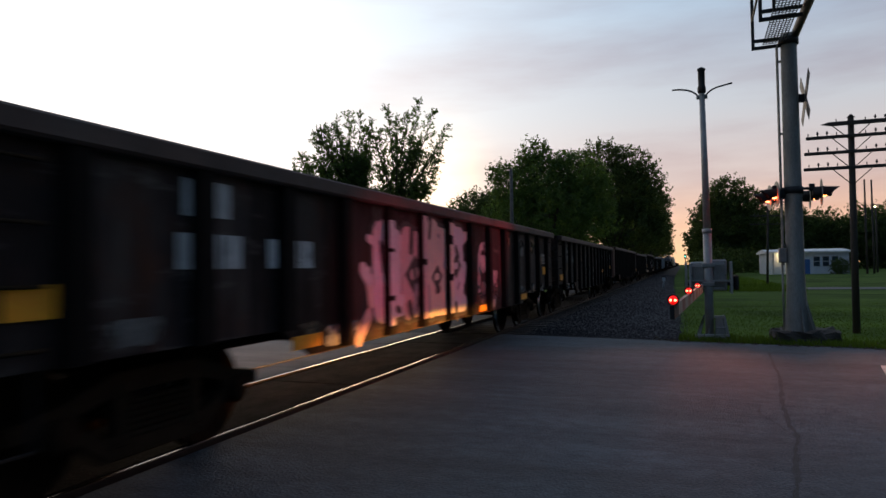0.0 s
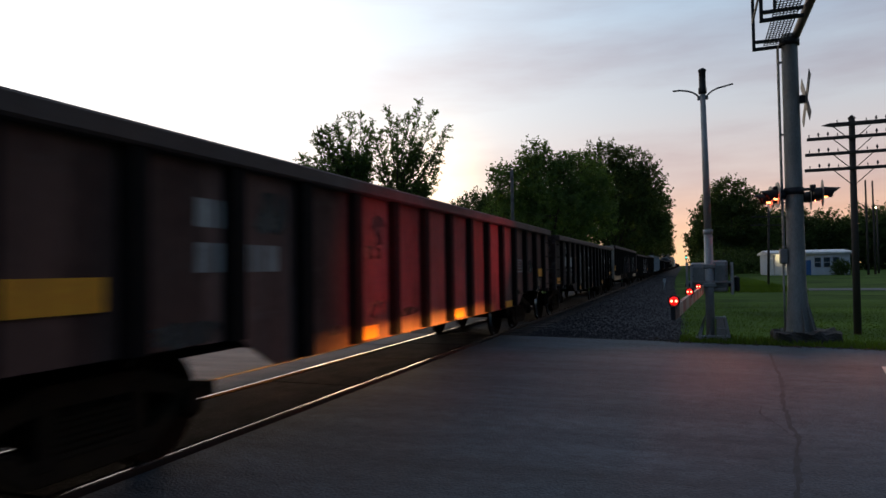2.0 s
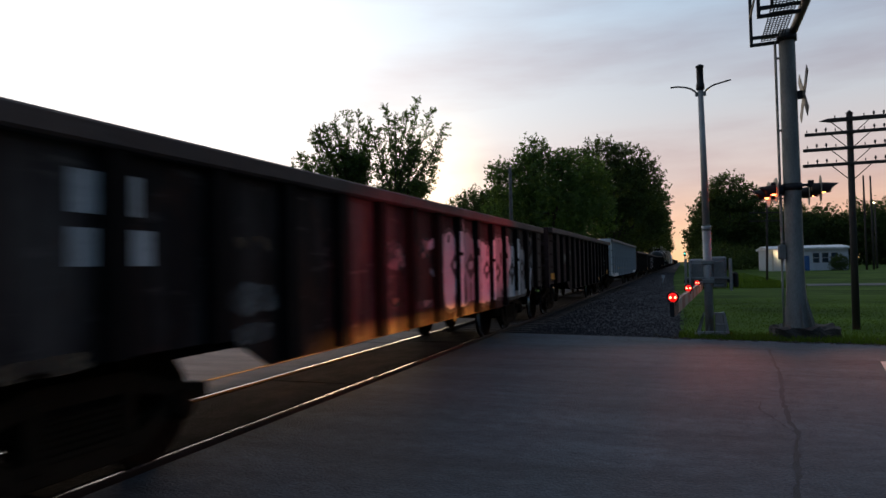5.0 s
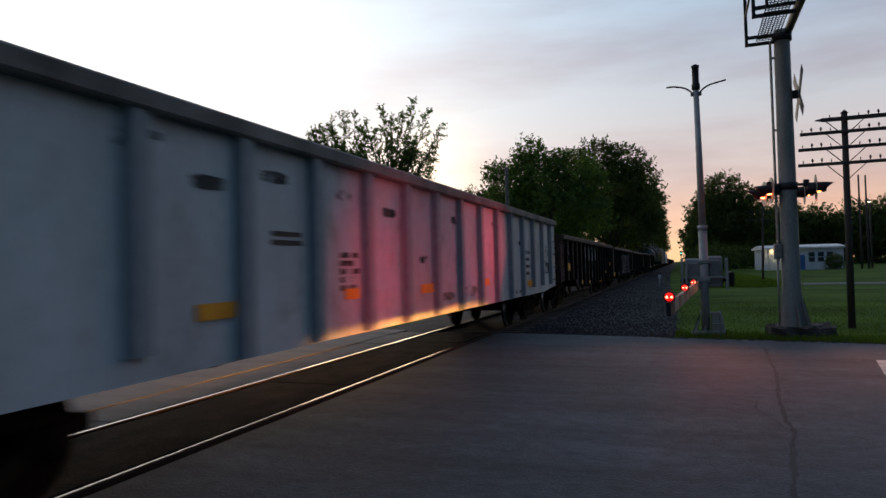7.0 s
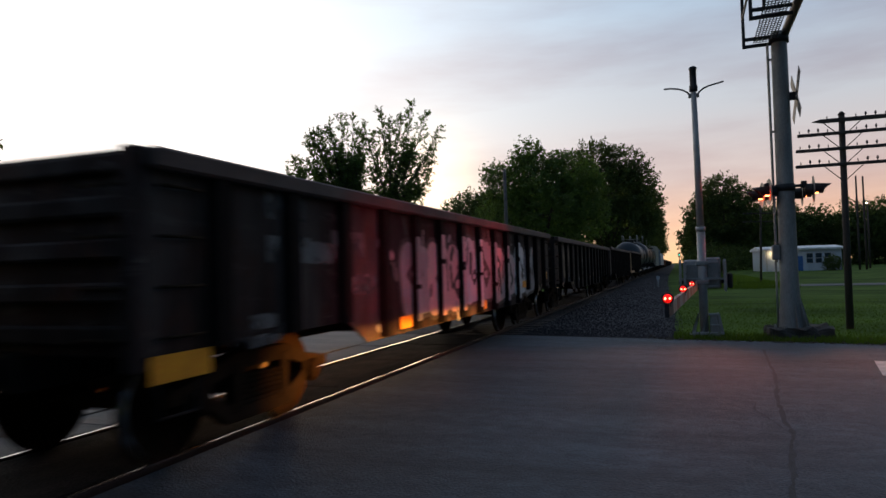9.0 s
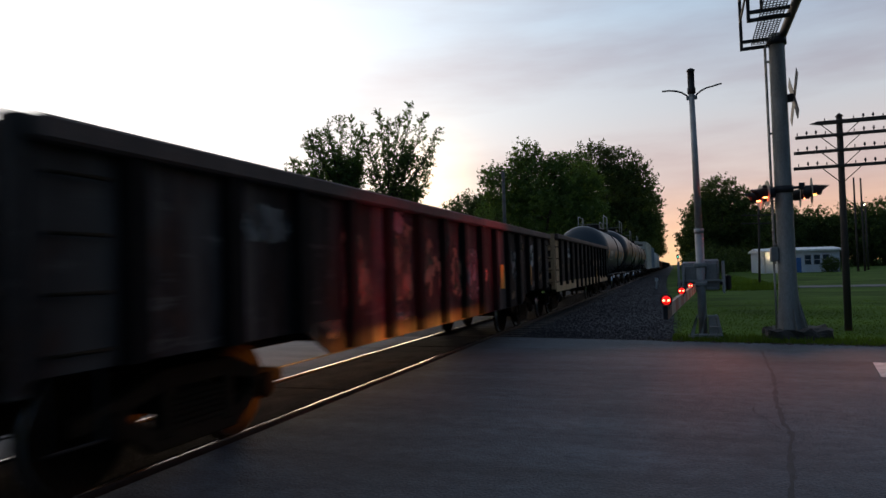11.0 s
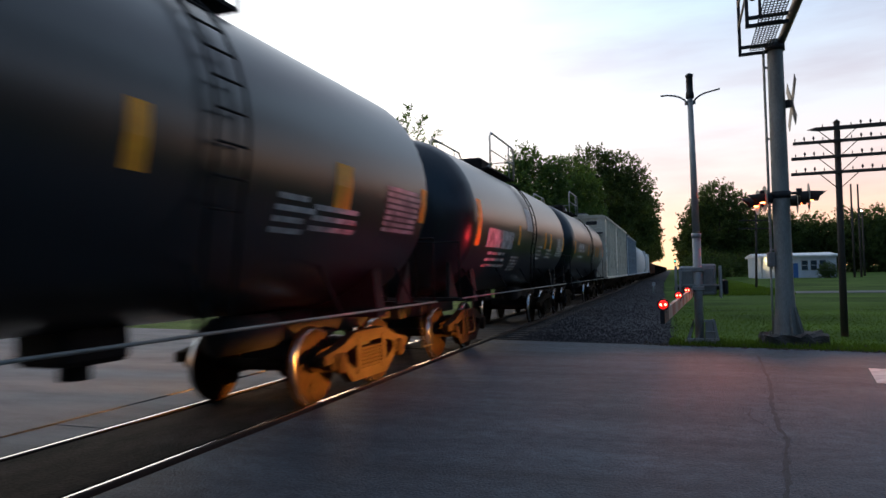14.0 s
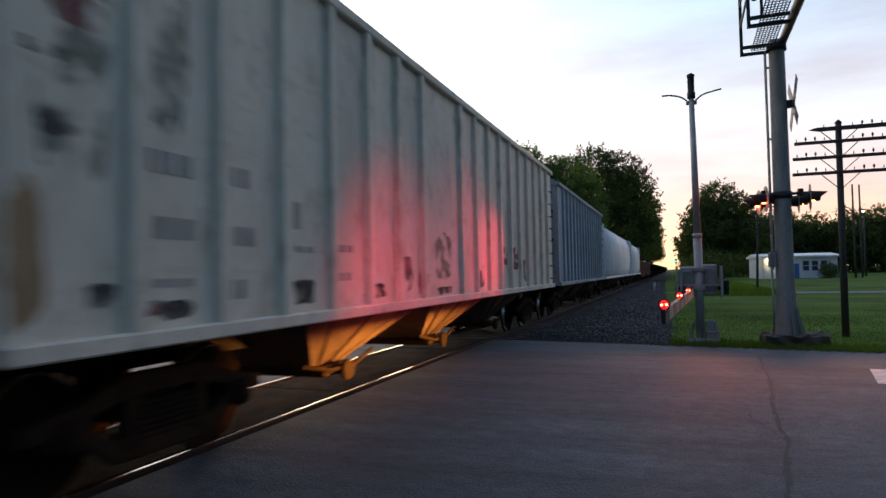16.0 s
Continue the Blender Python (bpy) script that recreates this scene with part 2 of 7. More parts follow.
def tube(bm, p0, p1, r0, r1=None, seg=10, caps=True, mat=0):
    p0, p1 = Vector(p0), Vector(p1)
    r1 = r0 if r1 is None else r1
    q = (p1 - p0).to_track_quat("Z", "Y")
    rings = []
    for p, r in ((p0, r0), (p1, r1)):
        rings.append([bm.verts.new(p + q @ Vector((r * math.cos(a), r * math.sin(a), 0))) for a in (2 * math.pi * i / seg for i in range(seg))])
    for i in range(seg):
        f = bm.faces.new((rings[0][i], rings[0][(i + 1) % seg], rings[1][(i + 1) % seg], rings[1][i]))
        f.smooth, f.material_index = seg > 6, mat
    if caps:
        bm.faces.new(rings[0][::-1]).material_index = mat
        bm.faces.new(rings[1]).material_index = mat
    return bm


def pipe(bm, pts, r, seg=8, mat=0):
    """One bent tube through pts."""
    pts = [Vector(p) for p in pts]
    rings, up = [], None
    for i, p in enumerate(pts):
        d0 = (p - pts[i - 1]).normalized() if i else None
        d1 = (pts[i + 1] - p).normalized() if i + 1 < len(pts) else None
        d = (d0 + d1).normalized() if d0 and d1 else (d0 or d1)
        if up is None:
            up = d.orthogonal().normalized()
        up = (up - d * up.dot(d)).normalized()
        side = d.cross(up)
        k = 1.0
        if d0 and d1:
            k = min(2.0, 1 / max(0.3, d.dot(d1)))
        rings.append([bm.verts.new(p + (up * math.cos(a) + side * math.sin(a)) * r * (1 + (k - 1) * 0.5)) for a in (2 * math.pi * j / seg for j in range(seg))])
    for a, b in zip(rings, rings[1:]):
        for i in range(seg):
            f = bm.faces.new((a[i], a[(i + 1) % seg], b[(i + 1) % seg], b[i]))
            f.smooth, f.material_index = True, mat
    bm.faces.new(rings[0][::-1])
    bm.faces.new(rings[-1])
    return bm


def prism(bm, outline, axis, a, b, mat=0):
    """Extrude a closed outline of (u, v) from a to b along axis."""
    def at(u, v, w):
        return {"x": (w, u, v), "y": (u, w, v), "z": (u, v, w)}[axis]
    lo = [bm.verts.new(at(u, v, a)) for u, v in outline]
    hi = [bm.verts.new(at(u, v, b)) for u, v in outline]
    n = len(outline)
    fs = [bm.faces.new(lo[::-1]), bm.faces.new(hi)]
    fs += [bm.faces.new((lo[i], lo[(i + 1) % n], hi[(i + 1) % n], hi[i])) for i in range(n)]
    for f in fs:
        f.material_index = mat
    return bm


def lathe(bm, profile, seg=20, axis="z", centre=(0, 0, 0), mat=0):
    """Turn (radius, along) points round an axis."""
    rings = []
    c = Vector(centre)
    for r, w in profile:
        ring = []
        for i in range(seg):
            a = 2 * math.pi * i / seg
            u, v = r * math.cos(a), r * math.sin(a)
            ring.append(bm.verts.new(c + Vector({"z": (u, v, w), "y": (u, w, v), "x": (w, u, v)}[axis])))
        rings.append(ring)
    for a, b in zip(rings, rings[1:]):
        for i in range(seg):
            f = bm.faces.new((a[i], a[(i + 1) % seg], b[(i + 1) % seg], b[i]))
            f.smooth, f.material_index = True, mat
    for ring in (rings[0][::-1], rings[-1]):
        bm.faces.new(ring).material_index = mat
    return bm


BM = bmesh.new

# ---- ground, road and track ----
TRACK = -4.9
SKEW = -0.16  # the road's slope across the view


def strip(name, x0, x1, y0, y1, z0, z1, mat, label, skew=0.0, nx=1, category="ground", kind="structure"):
    bm = BM()
    o = [(x0, y0 + skew * x0), (x1, y0 + skew * x1), (x1, y1 + skew * x1), (x0, y1 + skew * x0)]
    prism(bm, o, "z", z0, z1)
    ob = new(name, mesh_of(name, bm, mat))
    return tagged(ob, label, category, kind=kind)


def make_ground():
    bm = BM()
    n = 60
    def h(x, y):
        if y < 30 or x < -2:
            return -0.26
        return -0.26 + min(1.0, (y - 30) / 60) * min(1, (x + 2) / 4) * 0.25
    xs = [-2500, -400, -120, -60, -30, -12, -2.0, -1.2, 0.5, 2, 6, 12, 20, 40, 80, 200, 500, 2500]
    ys = [-2500, -300, -60, -20, 0, 8, 14, 16, 20, 26, 32, 40, 50, 65, 80, 100, 140, 220, 500, 2500]
    grid = [[bm.verts.new((x, y, h(x, y))) for y in ys] for x in xs]
    for i in range(len(xs) - 1):
        for j in range(len(ys) - 1):
            bm.faces.new((grid[i][j], grid[i + 1][j], grid[i + 1][j + 1], grid[i][j + 1])).smooth = True
    tagged(new("ground", mesh_of("ground", bm, GRASS)), "mown green grass verge beside the railway at dusk", "grass", kind="structure")


make_ground()
EDGE = 14.0
strip("road", -3.98, 70, 0.2, EDGE, -0.3, 0.0, ASPHALT, "dark grey asphalt road with cracks and patches", SKEW, category="road")
strip("road_beyond", -70, -6.45, 0.2, EDGE, -0.3, 0.0, OLD_ASPHALT, "pale worn asphalt road beyond the track", SKEW, category="road")


def make_track():
    # stone bed either side of the road
    for name, y0, y1 in (("ballast", 14.75, 700), ("ballast", -300, 0.7)):
        bm = BM()
        prism(bm, [(0.05, -0.27), (-2.2, -0.13), (-3.6, -0.09), (-6.3, -0.09), (-7.2, -0.14), (-8.4, -0.27)], "y", y0, y1)
        tagged(new(name, mesh_of(name, bm, BALLAST)), "grey crushed stone ballast bed of the railway", "ballast", kind="structure")
    for x in (TRACK + 0.75, TRACK - 0.75):
        rail = thing("rail", "polished steel rail with rusty sides in the crossing", "rail", group="rails of the track", kind="structure")
        bm = BM()
        prism(bm, [(x - 0.035, -0.04), (x - 0.037, -0.005), (x - 0.03, 0.0), (x + 0.03, 0.0), (x + 0.037, -0.005), (x + 0.035, -0.04)], "y", -300, 700)
        part("railhead", bm, RAILSIDE, rail)
        bm = BM()
        g = 0.008 if x < TRACK else -0.008
        prism(bm, [(x + g - 0.019, 0.0005), (x + g - 0.014, 0.0025), (x + g + 0.014, 0.0025), (x + g + 0.019, 0.0005)], "y", -300, 700)
        part("running_band", bm, RAILTOP, rail, "bright worn band on the railhead")
        bm = BM()
        prism(bm, [(x - 0.07, -0.17), (x - 0.07, -0.16), (x - 0.01, -0.14), (x - 0.01, -0.042), (x + 0.01, -0.042), (x + 0.01, -0.14), (x + 0.07, -0.16), (x + 0.07, -0.17)], "y", -300, 700)
        part("rail_web", bm, RAILSIDE, rail)
    # sleepers beyond the road
    bm = BM()
    box(bm, -1.3, 1.3, -0.115, 0.115, -0.25, -0.075, 0.01)
    me = mesh_of("sleeper", bm, TIMBER)
    bed = thing("track_bed", "weathered timber sleepers under the rails", "sleepers", kind="structure")
    for k in range(60):
        piece("sleeper", me, bed, pose(TRACK + random.uniform(-0.05, 0.05), 15.1 + k * 0.53, 0, 0, 0, random.uniform(-0.6, 0.6)))
    # patched infill panels of the crossing, with flangeway gaps along the rails
    deck = thing("crossing_deck", "dark worn infill panels between the crossing rails", "crossing panels", kind="structure")
    for x0, x1 in ((-5.56, -4.24), (-6.45, -5.74)):
        y = 0.9
        while y < 14.6:
            n = random.uniform(2.2, 2.6)
            y1 = min(y + n, 14.7)
            bm = BM()
            box(bm, x0, x1, y + 0.006, y1 - 0.006, -0.2, -0.012 + random.uniform(-0.006, 0.004), 0.012)
            part("panel", bm, INFILL if x0 > -6 else OLD_ASPHALT, deck)
            y = y1
    strip("crossing_bed", -6.45, -3.98, 0.7, 14.75, -0.35, -0.12, DIRT, "dark dirt under the crossing planks", category="ground")


make_track()


def ragged(bm, pts, w, z):
    """A crack: a thin crooked ribbon along pts."""
    out = []
    for a, b in zip(pts, pts[1:]):
        a, b = Vector(a), Vector(b)
        n = max(2, int((b - a).length / 0.09))
        out += [a.lerp(b, i / n) for i in range(n)]
    out.append(Vector(pts[-1]))
    prev, drift = None, 0.0
    for p in out:
        drift = drift * 0.75 + random.uniform(-0.012, 0.012)
        p = p + Vector((drift, 0))
        ww = w * random.uniform(0.35, 1.3)
        v = (bm.verts.new((p.x - ww, p.y, z)), bm.verts.new((p.x + ww, p.y, z)))
        if prev:
            bm.faces.new((prev[0], prev[1], v[1], v[0]))
        prev = v
    return bm


bm = BM()
ragged(bm, [(1.36, 12.6), (1.31, 11.7), (1.2, 9.9), (1.02, 8.2), (0.92, 7.3), (0.93, 6.5), (0.78, 5.7), (0.66, 4.8), (0.5, 3.2)], 0.026, 0.003)
ragged(bm, [(0.76, 7.9), (0.70, 7.5), (0.88, 6.7)], 0.009, 0.003)
ragged(bm, [(0.93, 6.6), (1.35, 6.6), (1.5, 6.55)], 0.008, 0.003)
tagged(new("road_crack", mesh_of("road_crack", bm, CRACK)), "tar-dark crooked cracks across the asphalt", "crack", kind="structure")
bm = BM()
prism(bm, [(2.72, 11.32), (3.4, 11.2), (3.22, 9.85), (2.48, 9.95)], "z", 0.0, 0.005)
tagged(new("stop_line", mesh_of("stop_line", bm, ROADPAINT)), "worn white painted stop line on the road", "road marking", kind="structure")
strip("side_drive", 6.0, 90, 47.0, 50.5, -0.3, -0.165, OLD_ASPHALT, "narrow grey driveway across the grass", category="driveway")
strip("parking_apron", 24, 60, 60.0, 90.0, -0.3, -0.0, OLD_ASPHALT, "pale parking apron beside the low building", category="driveway")


# ---- scattered stone and grass ----
def scatter_mesh(name, mat, label, category, verts, faces):
    me = bpy.data.meshes.new(name)
    me.from_pydata(verts, [], faces)
    me.materials.append(mat)
    ob = new(name, me)
    return tagged(ob, label, category, kind="stuff")


def stones(n, x0, x1, y0, y1, z, size):
    V, F = [], []
    rng = random.Random(5)
    for _ in range(n):
        u = rng.random() ** 2.7
        x, y, s = rng.uniform(x0, x1), y0 + (y1 - y0) * u, size * rng.uniform(0.5, 1.2)
        zz = z(x)
        b = len(V)
        for d in ((1, 0, 0), (-1, 0, 0), (0, 1, 0), (0, -1, 0), (0, 0, 1), (0, 0, -1)):
            V.append((x + d[0] * s * rng.uniform(0.7, 1.2), y + d[1] * s * rng.uniform(0.7, 1.2), zz + d[2] * s * rng.uniform(0.5, 0.9)))
        for q in ((0, 2, 4), (2, 1, 4), (1, 3, 4), (3, 0, 4), (2, 0, 5), (1, 2, 5), (3, 1, 5), (0, 3, 5)):
            F.append(tuple(b + i for i in q))
    return V, F


def bed_height(x):
    return float(np.interp(x, [-8.4, -7.2, -6.3, -3.6, -2.2, 0.05], [-0.27, -0.14, -0.09, -0.09, -0.13, -0.27]))


V, F = stones(26000, -4.0, 0.1, 14.3, 110, bed_height, 0.031)
scatter_mesh("ballast_stones", BALLAST, "loose grey crushed stones beside the rail", "ballast", V, F)
V, F = stones(2600, -0.6, 9.0, 13.85, 14.9, lambda x: 0.012 - 0.12 * random.random(), 0.035)
V = [(x, y + SKEW * x, z) for x, y, z in V]
scatter_mesh("roadside_gravel", DIRT, "loose gravel and dirt along the road edge", "gravel", V, F)


def blades(n, x0, x1, y0, y1, tall, seed, near=1.7, base=None):
    V, F = [], []
    rng = random.Random(seed)
    for _ in range(n):
        x, y = rng.uniform(x0, x1), y0 + (y1 - y0) * rng.random() ** near
        z = base if base is not None else -0.26
        a, hgt, w = rng.uniform(0, 6.28), tall * rng.uniform(0.4, 1.2), 0.012 + tall * 0.05
        lx, ly = rng.uniform(-0.5, 0.5) * hgt, rng.uniform(-0.5, 0.5) * hgt
        b = len(V)
        V += [(x - w * math.cos(a), y - w * math.sin(a), z), (x + w * math.cos(a), y + w * math.sin(a), z), (x + lx, y + ly, z + hgt)]
        F.append((b, b + 1, b + 2))
    return V, F


V, F = blades(60000, 0.0, 16, 14.9, 40, 0.035, 3)
V2, F2 = blades(14000, -0.1, 14, 13.92, 15.1, 0.15, 4, 1.6, -0.07)
V2 = [(x, y + SKEW * x + 0.1, z) for x, y, z in V2]
F += [tuple(i + len(V) for i in f) for f in F2]
V += V2
V2, F2 = blades(26000, 0.6, 7, 44, 90, 0.3, 6, 1.0)
F += [tuple(i + len(V) for i in f) for f in F2]
V += V2
scatter_mesh("grass_blades", BLADE, "short mown grass with taller weeds along the road and track", "grass", V, F)


# ---- unseen baffles added to shape the headlight beams ----
for y in (9.3, 10.6):
    t = thing("headlamp", "unseen black baffle that cuts the headlight beam", "headlamp", pose(11.5, y, 0.0))
    # upper plate stops light above the trucks, lower one keeps it off the road
    bm = BM()
    box(bm, -0.45, 0.15, -0.16, 0.16, 0.7042, 0.74)
    part("visor", bm, BLACKSTEEL, t)
    bm = BM()
    box(bm, -0.45, 0.05, -0.16, 0.16, 0.64, 0.681)
    part("lower_lip", bm, BLACKSTEEL, t)
    bm = BM()
    box(bm, 0.05, 0.15, -0.16, 0.16, 0.0, 0.7042)
    part("bracket", bm, BLACKSTEEL, t)


# ---- crossing gate ----
def gate():
    t = thing("crossing_gate", "silver crossing gate with lowered striped arm and lit red lamps", "crossing gate", pose(0.51, 14.89, 0))
    bm = BM()
    tube(bm, (0, 0, 0.0), (0, 0, 2.2), 0.088, 0.086, 16)
    tube(bm, (0, 0, 2.2), (0, 0, 2.30), 0.098, 0.098, 16)
    tube(bm, (0, 0, 2.32), (-0.03, 0, 5.2), 0.076, 0.056, 16)
    part("mast", bm, PALEPAINT, t)
    bm = BM()
    lathe(bm, [(0.06, 5.2), (0.085, 5.22), (0.085, 5.33), (0.07, 5.36), (0.07, 5.68), (0.082, 5.69), (0.082, 5.73), (0.03, 5.76)], 16, centre=(-0.03, 0, 0))
    part("mast_cap", bm, BLACKSTEEL, t, "dark cylindrical cap")
    for s in (-1, 1):
        bm = BM()
        pipe(bm, [(-0.03 + s * x, 0, z) for x, z in ((0.06, 5.13), (0.12, 5.20), (0.2, 5.26), (0.3, 5.30), (0.45, 5.33), (0.60, 5.36 if s > 0 else 5.33))], 0.018, 8)
        part("bracket_arm", bm, BLACKSTEEL, t)
        bm = BM()
        box(bm, -0.03 + s * 0.05, -0.03 + s * 0.11, -0.03, 0.03, 5.08, 5.17, 0.01)
        part("clamp", bm, GALV, t)
    # footing: four splayed plates on a base
    bm = BM()
    box(bm, -0.3, 0.3, -0.3, 0.3, -0.28, 0.03, 0.02)
    part("footing", bm, CONCRETE, t)
    # splayed stand of plate and angle iron round the foot of the mast
    for x0, x1, x2, x3 in ((-0.26, -0.19, -0.11, -0.09), (-0.07, -0.02, 0.03, 0.06), (0.33, 0.38, 0.30, 0.26)):
        for y in (-0.17, 0.15):
            bm = BM()
            prism(bm, [(x0, 0.03), (x1, 0.03), (x2, 0.46), (x3, 0.46)], "y", y, y + 0.035)
            part("base_leg", bm, PALEPAINT, t)
    for x0, x1, z0, z1, y in ((0.08, 0.28, 0.42, 0.47, -0.19), (-0.24, 0.36, 0.03, 0.075, -0.20), (0.12, 0.30, 0.20, 0.23, -0.17)):
        bm = BM()
        box(bm, x0, x1, y, y + 0.04, z0, z1, 0.006)
        part("base_strap", bm, PALEPAINT, t)
    bm = BM()
    prism(bm, [(0.10, 0.08), (0.31, 0.08), (0.27, 0.40), (0.11, 0.40)], "y", -0.06, -0.04)
    part("base_web", bm, GALV, t)
    for x in (-0.36, 0.44):
        bm = BM()
        box(bm, x - 0.022, x + 0.022, -0.12, -0.07, 0.92, 1.56, 0.008)
        part("side_bar", bm, PALEPAINT, t)
    # gear cases behind the mast, plates and fittings
    for x0, x1, y0, y1, z0, z1 in ((-0.36, 0.02, 0.06, 0.46, 1.0, 1.6), (0.05, 0.37, 0.04, 0.5, 0.98, 1.64)):
        bm = BM()
        box(bm, x0, x1, y0, y1, z0, z1, 0.03)
        case = part("gear_case", bm, PALEPAINT, t, "silver cast gear case")
        bm = BM()
        box(bm, x0 + 0.05, x1 - 0.05, y0 - 0.025, y0 + 0.01, z0 + 0.08, z1 - 0.1, 0.012)
        part("cover_plate", bm, GALV, case)
        for bx in (x0 + 0.04, x1 - 0.04):
            for bz in (z0 + 0.06, (z0 + z1) / 2, z1 - 0.06):
                bm = BM()
                tube(bm, (bx, y0 + 0.01, bz), (bx, y0 - 0.03, bz), 0.018, seg=8)
                part("bolt", bm, GALV, case)
    for z in (1.12, 1.52):
        bm = BM()
        box(bm, -0.13, 0.13, -0.10, 0.10, z - 0.05, z + 0.05, 0.02)
        part("mast_clamp", bm, GALV, t)
    for x in (-0.44, 0.45):
        bm = BM()
        prism(bm, [(-0.10, 1.0), (0.32, 0.94), (0.40, 1.15), (0.34, 1.56), (0.05, 1.6), (-0.06, 1.3)], "x", x - 0.025, x + 0.025)
        part("pivot_plate", bm, GALV, t)
    bm = BM()
    tube(bm, (-0.48, 0.12, 1.12), (0.5, 0.12, 1.12), 0.04, seg=12)
    part("pivot_shaft", bm, BLACKSTEEL, t)
    bm = BM()
    box(bm, -0.42, 0.46, -0.08, -0.03, 1.16, 1.21, 0.01)
    part("cross_bar", bm, GALV, t)
    bm = BM()
    box(bm, 0.50, 0.60, 0.1, 0.5, 0.98, 1.3, 0.03)
    part("counterweight", bm, BLACKSTEEL, t)
    bm = BM()
    prism(bm, [(0.12, 0.04), (0.30, 0.04), (0.24, 0.42), (0.12, 0.46)], "y", -0.12, -0.08)
    part("side_bracket", bm, PALEPAINT, t)
    # the arm lies across the lane
    a, b = Vector((-0.13, -0.15, 1.04)), Vector((-0.61, -8.42, 1.10))
    n = 14
    arm = None
    for k in range(n):
        p, q = a.lerp(b, k / n), a.lerp(b, (k + 1) / n)
        w = 0.085 - 0.02 * k / n
        bm = BM()
        vs = [bm.verts.new(v) for e in (p, q) for v in (e + Vector((-0.02, 0, -w)), e + Vector((0.02, 0, -w)), e + Vector((0.02, 0, w)), e + Vector((-0.02, 0, w)))]
        for f in ((0, 1, 2, 3), (4, 7, 6, 5), (0, 4, 5, 1), (1, 5, 6, 2), (2, 6, 7, 3), (3, 7, 4, 0)):
            bm.faces.new([vs[i] for i in f])
        if arm is None:
            arm = part("gate_arm", bm, ARMWHITE, t, "red and white striped arm")
        else:
            part("stripe", bm, BLACKSTEEL if k == n - 1 else ARMRED if k % 2 else ARMWHITE, arm)
    for u in (0.985, 0.645, 0.29):
        p = a.lerp(b, u) + Vector((0, 0, 0.11))
        bm = BM()
        tube(bm, p + Vector((0, 0.03, -0.08)), p + Vector((0, 0.03, -0.03)), 0.03, seg=8)
        tube(bm, p + Vector((0, 0.0, 0)), p + Vector((0, 0.06, 0)), 0.058, seg=14)
        lampbody = part("arm_lamp", bm, BLACKSTEEL, t)
        bm = BM()
        lathe(bm, [(0.043, 0), (0.04, -0.02), (0.024, -0.034), (0.004, -0.038)], 14, "y", p + Vector((0, -0.001, 0)))
        part("lens", bm, REDLENS, lampbody, "glowing red lens")
        for s in (-1, 1):
            bm = BM()
            bmesh.ops.create_uvsphere(bm, u_segments=8, v_segments=6, radius=0.013, matrix=Matrix.Translation(p + Vector((s * 0.021, -0.034, 0))))
            part("bulb", bm, REDCORE, lampbody)


gate()


# ---- cantilever signal ----
def flasher(parent, x, y, z, way, lens, core):
    """One lamp: round backing plate, housing and hood; way is +1 or -1 along x, turned a little to the lane."""
    turn = Matrix.Rotation(radians(-way * 5), 3, "Z")

    def swing(bm):
        bmesh.ops.rotate(bm, verts=bm.verts, cent=(x, y, z), matrix=turn)
        return bm
    bm = BM()
    lathe(bm, [(0.05, -way * 0.16), (0.11, -way * 0.13), (0.12, 0.0), (0.12, way * 0.01)], 18, "x", (x, y, z))
    head = part("lamp_head", swing(bm), BLACKSTEEL, parent, "black flasher lamp")
    bm = BM()
    lathe(bm, [(0.265, 0.0), (0.27, way * 0.006), (0.265, way * 0.012)], 28, "x", (x, y, z))
    part("backing_disc", swing(bm), GALV, head)
    bm = BM()
    rings = []
    for k in range(13):
        a = radians(-35 + 250 * k / 12)
        rings.append(((x + way * 0.014, y + 0.125 * math.cos(a), z + 0.125 * math.sin(a)), (x + way * (0.18 + 0.15 * max(0, math.sin(a))), y + 0.115 * math.cos(a), z - 0.02 + 0.115 * math.sin(a))))
    vs = [(bm.verts.new(p), bm.verts.new(q)) for p, q in rings]
    for p, q in zip(vs, vs[1:]):
        bm.faces.new((p[0], q[0], q[1], p[1])).smooth = True
    bmesh.ops.solidify(bm, geom=bm.faces[:], thickness=0.004)
    part("hood", swing(bm), BLACKSTEEL, head)
    bm = BM()
    lathe(bm, [(0.1, way * 0.013), (0.08, way * 0.03), (0.01, way * 0.04)], 18, "x", (x, y, z))
    part("lens", swing(bm), lens, head, "lit red lens")
    if core:
        bm = BM()
        bmesh.ops.create_uvsphere(bm, u_segments=10, v_segments=8, radius=0.06, matrix=Matrix.Translation((x + way * 0.05, y - 0.03, z - 0.04)))
        part("bulb", swing(bm), core, head)


